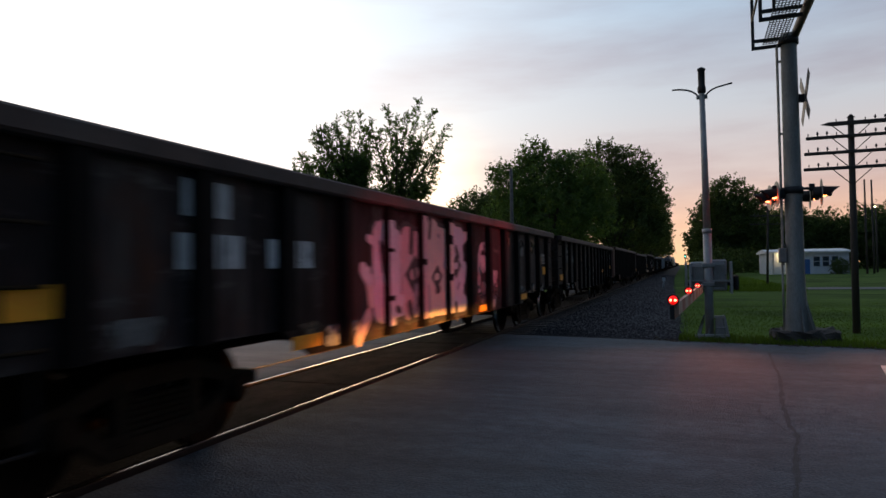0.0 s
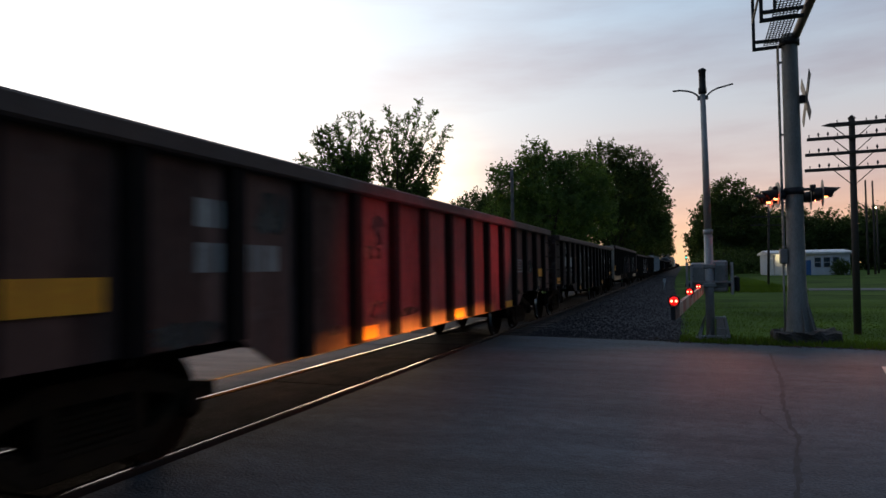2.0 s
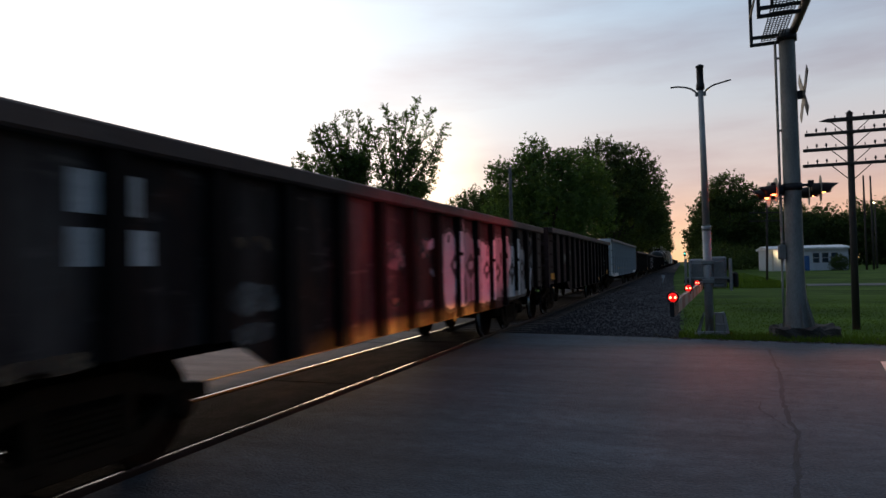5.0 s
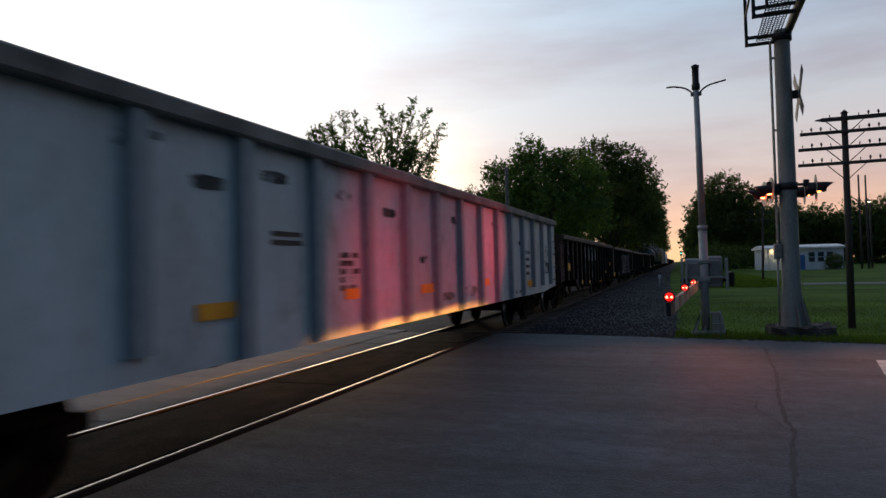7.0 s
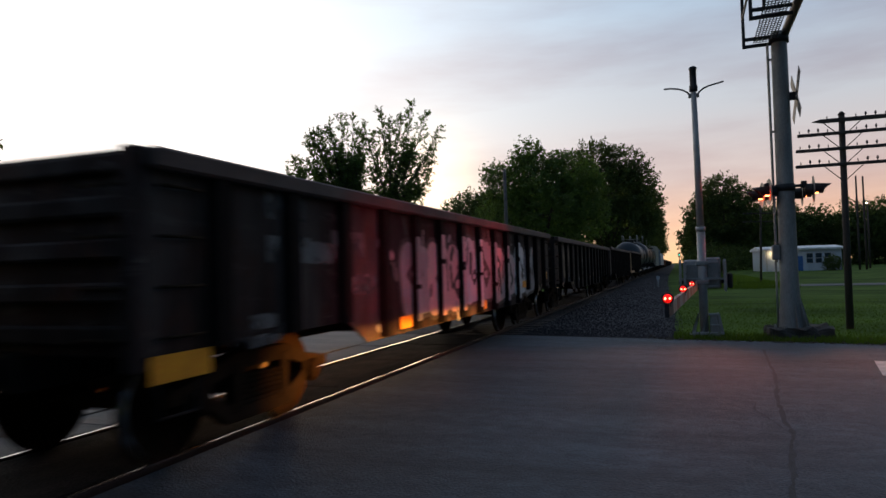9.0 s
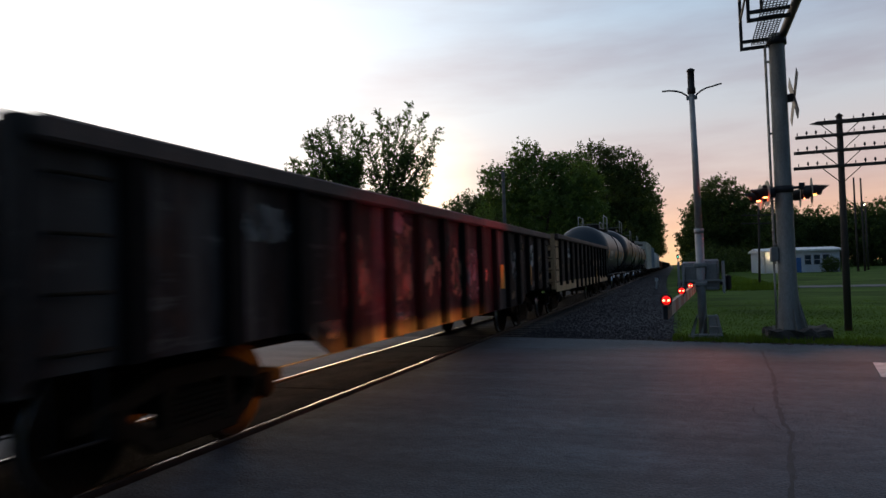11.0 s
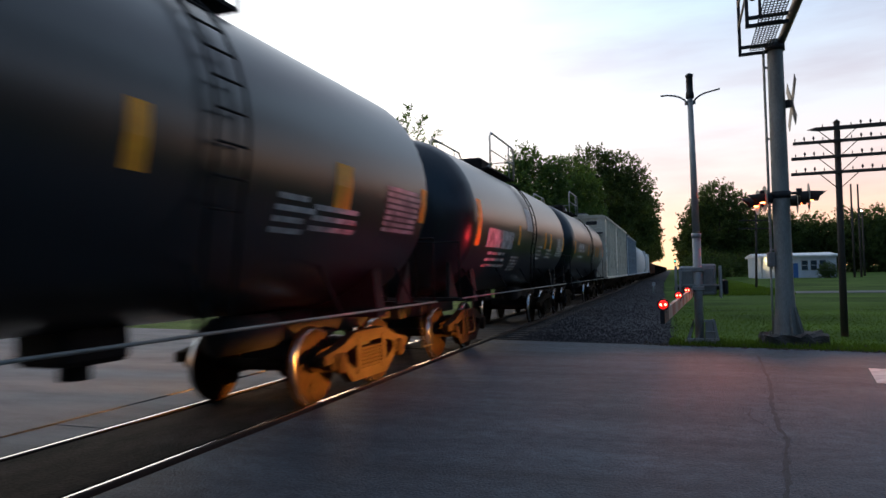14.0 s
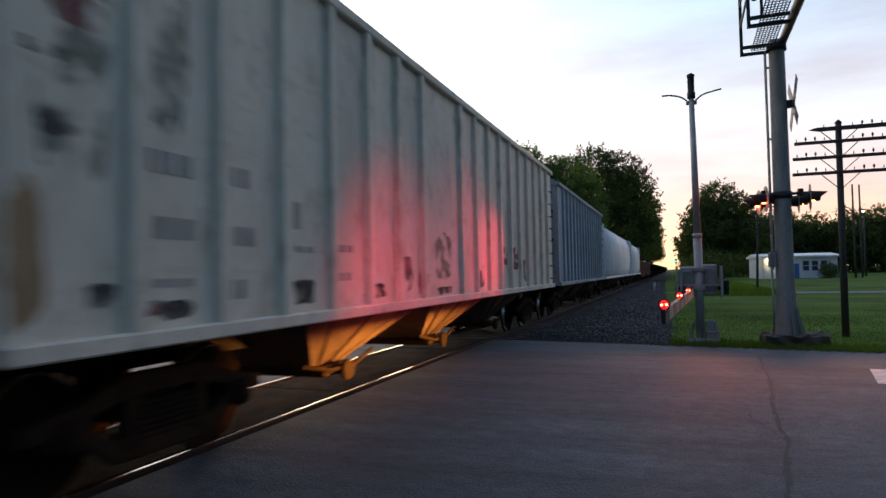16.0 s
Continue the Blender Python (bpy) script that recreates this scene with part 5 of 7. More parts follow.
def graffiti(car, y0, y1, zlo, zhi, x, fill, seed, width=0.85, outline=None):
    """Puffy letters: dark outline strokes with pale strokes on top."""
    rng = random.Random(seed)
    n = max(1, int((y1 - y0) / width))
    for k in range(n):
        ow, fl = BM(), BM()
        c = y0 + (k + 0.5) * (y1 - y0) / n
        strokes = []
        h = zhi - zlo
        for _ in range(3):
            a = (c + rng.uniform(-0.3, 0.3) * width, zlo + h * rng.choice((0.15, 0.5, 0.85)) + rng.uniform(-0.05, 0.05))
            b = (c + rng.uniform(-0.3, 0.3) * width, zlo + h * rng.choice((0.12, 0.5, 0.88)) + rng.uniform(-0.05, 0.05))
            strokes.append((a, b, rng.uniform(0.09, 0.17)))
        strokes.append(((c - 0.22 * width, zlo + h * 0.12), (c - 0.22 * width + rng.uniform(-.1, .1), zlo + h * 0.88), 0.15))
        for j, (a, b, w) in enumerate(strokes):
            capsule(ow, a, b, w + 0.05, x, x + 0.004 + 0.0004 * j)
            capsule(fl, a, b, w, x + 0.004, x + 0.008 + 0.0004 * j)
        part("graffiti_outline", ow, outline or SPRAYBLACK, car)
        part("graffiti_letter", fl, fill, car, "spray-painted puffy letter")
    for k in range(2 * n):
        dk = BM()
        c = y0 + rng.uniform(0.02, 0.98) * (y1 - y0)
        z = zlo + (zhi - zlo) * rng.uniform(0.1, 0.9)
        capsule(dk, (c, z), (c + rng.uniform(-0.22, 0.22), z + rng.uniform(-0.3, 0.3)), rng.uniform(0.02, 0.06), x + 0.010, x + 0.012 + 0.0002 * k)
        part("graffiti_detail", dk, outline or SPRAYBLACK, car)


POSTS = {}


def mural(car, y0, y1, zlo, zhi, x, fills, seed, tail=1.2):
    """A large piece of spray paint: merged fat letters, dark counters between them, paint on the posts as well."""
    rng = random.Random(seed)
    h = zhi - zlo
    y, k = y0, 0
    while y < y1:
        w = rng.uniform(0.75, 1.1)
        fill = fills[k % len(fills)]
        ow, fl = BM(), BM()
        lo, hi = zlo + rng.uniform(0.0, 0.12), zhi - rng.uniform(0.0, 0.22)
        r = w * 0.30
        strokes = [((y + r, lo + r), (y + r + rng.uniform(-.08, .08), hi - r), r),
                   ((y + w - r, lo + r + rng.uniform(0, .1)), (y + w - r, hi - r - rng.uniform(0, .3)), r * 0.95),
                   ((y + r, hi - r), (y + w - r * 0.6, hi - r * rng.uniform(0.7, 1.2)), r * 0.7),
                   ((y + r * 0.7, lo + r * 0.7), (y + w, lo + r * rng.uniform(0.6, 1.0)), r * 0.6)]
        for j, (a, b, q) in enumerate(strokes):
            capsule(ow, a, b, q + 0.07, x, x + 0.003 + 0.0003 * j + 0.0002 * (k % 3))
            capsule(fl, a, b, q, x + 0.005, x + 0.008 + 0.0004 * j + 0.0002 * (k % 3))
        part("graffiti_outline", ow, SPRAYBLACK, car)
        part("graffiti_letter", fl, fill, car, "large spray-painted puffy letter")
        # counters and slashes inside the letter
        z = rng.uniform(lo + 0.3 * h, hi - 0.3 * h)
        cy = y + w * rng.uniform(0.4, 0.7)
        dk = BM()
        q = rng.uniform(0.09, 0.19)
        prism(dk, [(cy - 1.7 * q, z), (cy, z - 1.5 * q), (cy + 1.9 * q, z + 0.1 * q), (cy + 0.2 * q, z + 1.4 * q)], "x", x + 0.011, x + 0.0125)
        part("graffiti_detail", dk, SPRAYBLACK, car)
        if q > 0.09:
            dk = BM()
            capsule(dk, (cy - 0.4 * q, z), (cy + 0.4 * q, z + 0.1 * q), 0.4 * q, x + 0.0128, x + 0.0138)
            part("graffiti_detail", dk, fill, car)
        for i in range(6):
            dk = BM()
            u, v = y + rng.uniform(0, w), zlo + h * rng.uniform(0.05, 0.95)
            capsule(dk, (u, v), (u + rng.uniform(-0.1, 0.1), v + rng.uniform(-0.35, 0.35)), rng.uniform(0.015, 0.075), x + 0.014, x + 0.0150 + 0.0003 * i)
            part("graffiti_detail", dk, SPRAYBLACK if rng.random() < 0.7 else SPRAYGREY, car)
        y += w * rng.uniform(0.92, 1.08)
        k += 1
    # thin loops trailing off at both ends
    for s, yy in ((-1, y0), (1, y1)):
        for i in range(5):
            dk = BM()
            u, v = yy + s * rng.uniform(0.1, tail), zlo + h * rng.uniform(0.05, 0.9)
            capsule(dk, (u, v), (u + rng.uniform(-0.3, 0.3), v + rng.uniform(-0.3, 0.3)), rng.uniform(0.03, 0.1), x + 0.002, x + 0.0045 + 0.0004 * i)
            part("graffiti_loop", dk, fills[i % len(fills)], car)
    for yp in POSTS.get(car.name, ()):
        if y0 < yp < y1:
            fill = fills[int((yp - y0) / 0.93) % len(fills)]
            za = zlo + 0.05
            while za < zhi - 0.1:
                zb = min(zhi - rng.uniform(0, 0.15), za + rng.uniform(0.3, 0.9))
                if zb > za + 0.05:
                    bm = BM()
                    box(bm, 1.536, 1.5445, yp - 0.075, yp + 0.075, za, zb)
                    part("graffiti_post_paint", bm, fill, car)
                za = zb + rng.uniform(0.03, 0.15)


def reflectors(car, spots, x):
    for y, z, w, h in spots:
        for yp in POSTS.get(car.name, ()):
            if abs(y - yp) < w / 2 + 0.1:
                y = yp + (w / 2 + 0.11) * (1 if y >= yp else -1)
                break
        bm = BM()
        box(bm, x, x + 0.006, y - w / 2, y + w / 2, z - h / 2, z + h / 2)
        part("reflector_panel", bm, REFLECT, car, "yellow reflector panel")


SLOTS = [(-6.35, 0.22), (-5.72, 0.22), (-4.2, 0.26), (-3.75, 0.2), (-2.95, 0.24), (-1.2, 0.16)]


def gondola(L, top, paint, label, nposts=14, rim=RIM, sill=None, belly=0.72, load=0.0, slits=False, seed=0, endmat=None, flat=False, posts=None):
    rng = random.Random(seed)
    t = thing("gondola_car", label, "freight car", group="cars of the train")
    # dark cars get posts darkened in colour, as if shaded
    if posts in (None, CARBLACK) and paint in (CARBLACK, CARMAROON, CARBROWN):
        posts = POSTSHADE
    half = L / 2
    e = half - 0.62
    # side sheets with a deeper middle, floor and ends
    for s in (-1, 1):
        bm = BM()
        ta = e - 3.4
        o = [(-e, 1.0), (-ta - 0.5, 1.0), (-ta, belly), (ta, belly), (ta + 0.5, 1.0), (e, 1.0), (e, top), (-e, top)]
        if flat:
            o = [(-e, max(0.92, belly)), (-e + 1.6, belly), (e - 1.6, belly), (e, max(0.92, belly)), (e, top), (-e, top)]
        if slits and s > 0:
            # open slots under the rim
            o = [(u, top - 0.27 if v == top else v) for u, v in o]
            ends = [-e] + [v for c, w in SLOTS for v in (c - w / 2, c + w / 2)] + [e]
            for u0, u1 in zip(ends[0::2], ends[1::2]):
                strip_bm = BM()
                box(strip_bm, 1.43, 1.455, u0, u1, top - 0.27, top - 0.1)
                part("sheet_strip", strip_bm, paint, t)
        prism(bm, o, "x", s * 1.43, s * 1.455)
        part("side_sheet", bm, paint, t)
        bm = BM()
        box(bm, min(s * 1.38, s * 1.57), max(s * 1.38, s * 1.57), -e, e, top - 0.15, top, 0.02)
        part("top_chord", bm, rim, t, "rusted top rim")
        bm = BM()
        if sill is not None:
            box(bm, min(s * 1.455, s * 1.475), max(s * 1.455, s * 1.475), -e, e, max(0.80, belly + 0.02) if flat else 1.0, 1.10 if flat else 1.2)
            part("side_sill", bm, sill, t, "beige painted lower sill")
        else:
            bm.free()
    # hat-section posts
    bm = BM()
    w = 0.11
    lo, hi = 1.0, top - 0.15
    prism(bm, [(-w, 0.0), (-w * 0.7, 0.085), (w * 0.7, 0.085), (w, 0.0)], "z", lo, hi)
    bmesh.ops.rotate(bm, verts=bm.verts, cent=(0, 0, 0), matrix=Matrix.Rotation(-math.pi / 2, 3, "Z"))
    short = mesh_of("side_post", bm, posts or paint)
    bm = BM()
    prism(bm, [(-w, 0.0), (-w * 0.7, 0.085), (w * 0.7, 0.085), (w, 0.0)], "z", belly + 0.02, hi)
    bmesh.ops.rotate(bm, verts=bm.verts, cent=(0, 0, 0), matrix=Matrix.Rotation(-math.pi / 2, 3, "Z"))
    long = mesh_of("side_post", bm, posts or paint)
    POSTS[t.name] = [-e + 0.75 + k * (2 * e - 1.5) / (nposts - 1) for k in range(nposts)]
    for k in range(nposts):
        y = -e + 0.75 + k * (2 * e - 1.5) / (nposts - 1)
        for s in (-1, 1):
            me = long if abs(y) < e - 3.5 else short
            piece("side_post", me, t, pose(s * 1.455, y, 0, 0, 0, 0 if s > 0 else 180))
    bm = BM()
    box(bm, -1.42, 1.42, -e + 0.03, e - 0.03, 1.02, 1.12)
    part("floor", bm, UNDER, t)
    bm = BM()
    box(bm, -0.3, 0.3, -e - 0.05, e + 0.05, 0.72, 1.02)
    part("centre_sill", bm, UNDER, t)
    bm = BM()
    box(bm, -1.4, 1.4, -0.08, 0.08, 0.8, 1.02)
    bearer = mesh_of("cross_bearer", bm, UNDER)
    for y in np.linspace(-e + 3.9, e - 3.9, 5):
        piece("cross_bearer", bearer, t, pose(0, y, 0))
    for s in (-1, 1):
        bm = BM()
        y = s * e
        box(bm, -1.46, 1.46, min(y, y - s * 0.04), max(y, y - s * 0.04), 1.0, top)
        part("end_sheet", bm, paint, t)
        for z in np.linspace(1.15, top - 0.1, 5):
            bm = BM()
            box(bm, -1.4, 1.4, min(y, y + s * 0.09), max(y, y + s * 0.09), z - 0.07, z + 0.07, 0.02)
            part("end_rib", bm, endmat or paint, t)
        for sx in (-1, 1):
            bm = BM()
            box(bm, sx * 1.40 - 0.06, sx * 1.40 + 0.06, min(y, y + s * 0.11), max(y, y + s * 0.11), 0.9, top, 0.01)
            part("corner_post", bm, endmat or paint, t)
        for k in range(4):
            z = 1.12 + k * 0.36
            if z < top - 0.1:
                piece("rung", GEAR["rung"], t, pose(1.46, y - s * 0.32 - 0.2, z))
                piece("rung", GEAR["rung"], t, pose(0.98, y + s * 0.05, z, 0, 0, -90 if s < 0 else 90))
        bm = BM()
        pipe(bm, [(1.44, y - s * 0.1, 1.0), (1.46, y - s * 0.1, 0.55), (1.46, y - s * 0.5, 0.55), (1.44, y - s * 0.5, 1.0)], 0.015, 6)
        part("stirrup_step", bm, UNDER, t)
    if load:
        n, m = 26, 6
        bm = BM()
        g = []
        for i in range(n + 1):
            y = -e + 0.1 + i * (2 * e - 0.2) / n
            row = []
            for j in range(m + 1):
                x = -1.36 + j * 2.72 / m
                hgt = load * max(0, 1 - (x / 1.4) ** 2) * (0.5 + 0.9 * noise.noise(Vector((y * 0.5, seed, x)))) + 0.07 * noise.noise(Vector((y * 3, x * 3, seed)))
                row.append(bm.verts.new((x, y, top - 0.2 + hgt)))
            g.append(row)
        for i in range(n):
            for j in range(m):
                bm.faces.new((g[i][j], g[i + 1][j], g[i + 1][j + 1], g[i][j + 1]))
        part("load_heap", bm, SCRAP, t, "brown scrap load heaped above the rim")
    running_gear(t, half, half - 2.45)
    return t


def tank(L, R, zc, paint, label, seed, bright=False):
    t = thing("tank_car", label, "tank car", group="cars of the train")
    half = L / 2
    e = half - 0.75
    bm = BM()
    prof = [(0.05, -e), (R * 0.45, -e + 0.05), (R * 0.75, -e + 0.18), (R * 0.93, -e + 0.38), (R, -e + 0.62), (R, -e + 0.66), (R, -e + 0.75), (R, 0.0), (R, e - 0.75), (R, e - 0.66), (R, e - 0.62),
            (R * 0.93, e - 0.38), (R * 0.75, e - 0.18), (R * 0.45, e - 0.05), (0.05, e)]
    lathe(bm, prof, 48, "y", (0, 0, zc))
    part("tank_shell", bm, paint, t)
    for s in (-1, 1):
        y = s * (half - 2.2)
        bm = BM()
        prism(bm, [(-1.25, 1.0), (1.25, 1.0), (1.15, zc - R * 0.55), (0.9, zc - R * 0.72), (-0.9, zc - R * 0.72), (-1.15, zc - R * 0.55)], "y", y - 0.12, y + 0.12)
        part("saddle", bm, UNDER, t)
        bm = BM()
        box(bm, -0.3, 0.3, min(s * (half - 3.6), s * (half - 0.6)), max(s * (half - 3.6), s * (half - 0.6)), 0.75, 1.12, 0.02)
        part("stub_sill", bm, UNDER, t)
        bm = BM()
        box(bm, -1.4, 1.4, min(s * (e - 0.1), s * (half - 0.62)), max(s * (e - 0.1), s * (half - 0.62)), 1.08, 1.13)
        part("end_platform", bm, UNDER, t)
        for sx in (-1, 1):
            bm = BM()
            pipe(bm, [(sx * 1.42, s * (half - 0.65), 1.12), (sx * 1.42, s * (half - 0.65), 2.1), (sx * 0.6, s * (half - 0.65), 2.1), (sx * 0.6, s * (half - 0.65), 1.12)], 0.018, 6)
            part("end_railing", bm, UNDER, t)
            bm = BM()
            pipe(bm, [(sx * 1.44, s * (half - 0.9), 1.1), (sx * 1.46, s * (half - 0.9), 0.5), (sx * 1.46, s * (half - 1.3), 0.5), (sx * 1.44, s * (half - 1.3), 1.1)], 0.016, 6)
            part("stirrup_step", bm, UNDER, t)
            bm = BM()
            prism(bm, [(0, 1.12), (0.5, 1.12), (0.06, 1.75)], "x", sx * 1.1 - 0.03, sx * 1.1 + 0.03)
            bmesh.ops.scale(bm, vec=(1, -s, 1), verts=bm.verts)
            bmesh.ops.translate(bm, vec=(0, s * (e - 0.15), 0), verts=bm.verts)
            part("gusset", bm, UNDER, t)
    # long side rail
    for sx in (-1, 1):
        bm = BM()
        pipe(bm, [(sx * 1.47, -half + 0.7, 1.12), (sx * 1.47, half - 0.7, 1.12)], 0.015, 8)
        part("side_rail", bm, GALV, t, "thin bright steel side rail")
        for k in range(5):
            y = -half + 1.6 + k * (L - 3.2) / 4
            bm = BM()
            pipe(bm, [(sx * 1.47, y, 1.12), (sx * 1.15, y, zc - R * 0.62)], 0.018, 6)
            part("rail_bracket", bm, UNDER, t)
    # brake and outlet gear under the shell
    bm = BM()
    box(bm, -0.3, 0.3, -0.35, 0.35, zc - R - 0.28, zc - R + 0.1, 0.05)
    tube(bm, (0, 0, zc - R - 0.42), (0, 0, zc - R), 0.13, seg=12)
    part("bottom_outlet", bm, UNDER, t)
    bm = BM()
    lathe(bm, [(0.08, -0.5), (0.2, -0.45), (0.2, 0.45), (0.08, 0.5)], 14, "y", (0.55, 1.6, 0.95))
    part("air_reservoir", bm, UNDER, t)
    # top platform, dome and rails
    zt = zc + R
    bm = BM()
    lathe(bm, [(0.5, zt - 0.12), (0.5, zt + 0.18), (0.46, zt + 0.22), (0.3, zt + 0.25)], 20)
    part("manway_dome", bm, paint, t)
    bm = BM()
    box(bm, -0.42, 0.42, -0.8, 0.3, zt - 0.06, zt + 0.34, 0.06)
    part("valve_box", bm, UNDER, t)
    for sx in (-1, 1):
        bm = BM()
        for k in range(9):
            x = sx * (0.52 + k * 0.033)
            box(bm, x - 0.008, x + 0.008, -1.25, 1.25, zt - 0.06, zt - 0.01)
        for k in range(15):
            y = -1.25 + k * 2.5 / 14
            box(bm, min(sx * 0.5, sx * 0.80), max(sx * 0.5, sx * 0.80), y - 0.01, y + 0.01, zt - 0.05, zt - 0.02)
        part("platform_grating", bm, UNDER, t)
        bm = BM()
        x = sx * 0.78
        pipe(bm, [(x, -1.25, zt - 0.05), (x, -1.25, zt + 0.74), (x, -1.12, zt + 0.86), (x, 1.1, zt + 0.86), (x, 1.25, zt + 0.74), (x, 1.25, zt - 0.05)], 0.026, 8)
        pipe(bm, [(x, 0.68, zt - 0.05), (x, 0.68, zt + 0.86)], 0.02, 6)
        pipe(bm, [(x, -1.25, zt + 0.42), (x, 1.25, zt + 0.42)], 0.016, 6)
        part("platform_railing", bm, PALEPAINT, t, "pale tubular railing")
        # ladder down the side
        pts = []
        for y in (-0.2, 0.2):
            bm = BM()
            pr = [(sx * (R + 0.07) * math.sin(a), y, zc + (R + 0.07) * math.cos(a)) for a in (radians(d) for d in range(38, 118, 10))] + [(sx * 1.47, y, 1.12)]
            pipe(bm, pr, 0.016, 6)
            part("ladder_rail", bm, UNDER, t)
        for k in range(9):
            a = radians(40 + k * 9)
            bm = BM()
            tube(bm, (sx * (R + 0.07) * math.sin(a), -0.2, zc + (R + 0.07) * math.cos(a)), (sx * (R + 0.07) * math.sin(a), 0.2, zc + (R + 0.07) * math.cos(a)), 0.012, seg=6)
            part("rung", bm, UNDER, t)
    bm = BM()
    pipe(bm, [(-0.78, 1.25, zt + 0.5), (0.78, 1.25, zt + 0.5)], 0.015, 6)
    part("cross_rail", bm, GALV, t)

    # marks on the near side, laid on the curved shell
    def patch(name, y0, y1, a0, a1, mat, label=""):
        bm = BM()
        n = max(2, int((a1 - a0) / 6))
        prev = None
        for k in range(n + 1):
            a = radians(a0 + (a1 - a0) * k / n)
            ring = []
            for r in (R + 0.003, R + 0.008):
                ring.append([bm.verts.new((r * math.sin(a), y, zc + r * math.cos(a))) for y in (y0, y1)])
            if prev:
                for i in range(2):
                    bm.faces.new((prev[i][0], prev[i][1], ring[i][1], ring[i][0]))
            prev = ring
        part(name, bm, mat, t, label)
    if bright:
        patch("reflector_panel", -5.02, -4.72, 78, 111, REFLECT, "tall yellow reflector panel")
        patch("lettering_ground", -4.2, -2.05, 96.5, 111, PALELET, "white lettering strip")
        for k in range(3):
            patch("lettering", -3.87, -2.5 + 0.2 * k, 114.5 + 5.4 * k, 117 + 5.4 * k, PALELET, "pale lettering bars")
        for k in range(5):
            patch("stripe", -1.78 + 0.05 * k, -1.0 + 0.05 * k, 117 + k * 3.2, 118.8 + k * 3.2, PALELET, "pale stripe")
    for y in (-e + 0.75, -0.9, 1.9, e - 0.72, e - 3.0) if not bright else (-1.42, 1.9, e - 0.72, e - 3.0):
        patch("reflector_panel", y - 0.1, y + 0.1, 89, 106, REFLECT, "yellow reflector panel")
    rng = random.Random(seed)
    for k in range(0 if bright else 3):
        patch("lettering", -e + 1.7, -e + (4.2 if bright else 2.9) + rng.uniform(0, 0.5), 90 + k * 9, 90 + k * 9 + (7.5 if k == 0 else 3), PALELET, "pale lettering bars")
    for k in range(8):
        patch("lettering", e - 1.95, e - 0.85 - rng.uniform(0, 0.1), 92 + k * 2.7, 93.7 + k * 2.7, PALELET)
    for k in range(3):
        patch("lettering", e - 3.6, e - 2.6 - rng.uniform(0, 0.12), 106 + k * 4, 108 + k * 4, PALELET)
    for k in range(4):
        patch("lettering", 0.8, 1.6 - rng.uniform(0, 0.3), 104 + k * 4, 106 + k * 4, PALELET)
    if bright:
        patch("white_emblem", -0.62, 0.05, 70, 92, SIGNWHITE, "white painted emblem block")
    running_gear(t, half, half - 2.2)
    return t


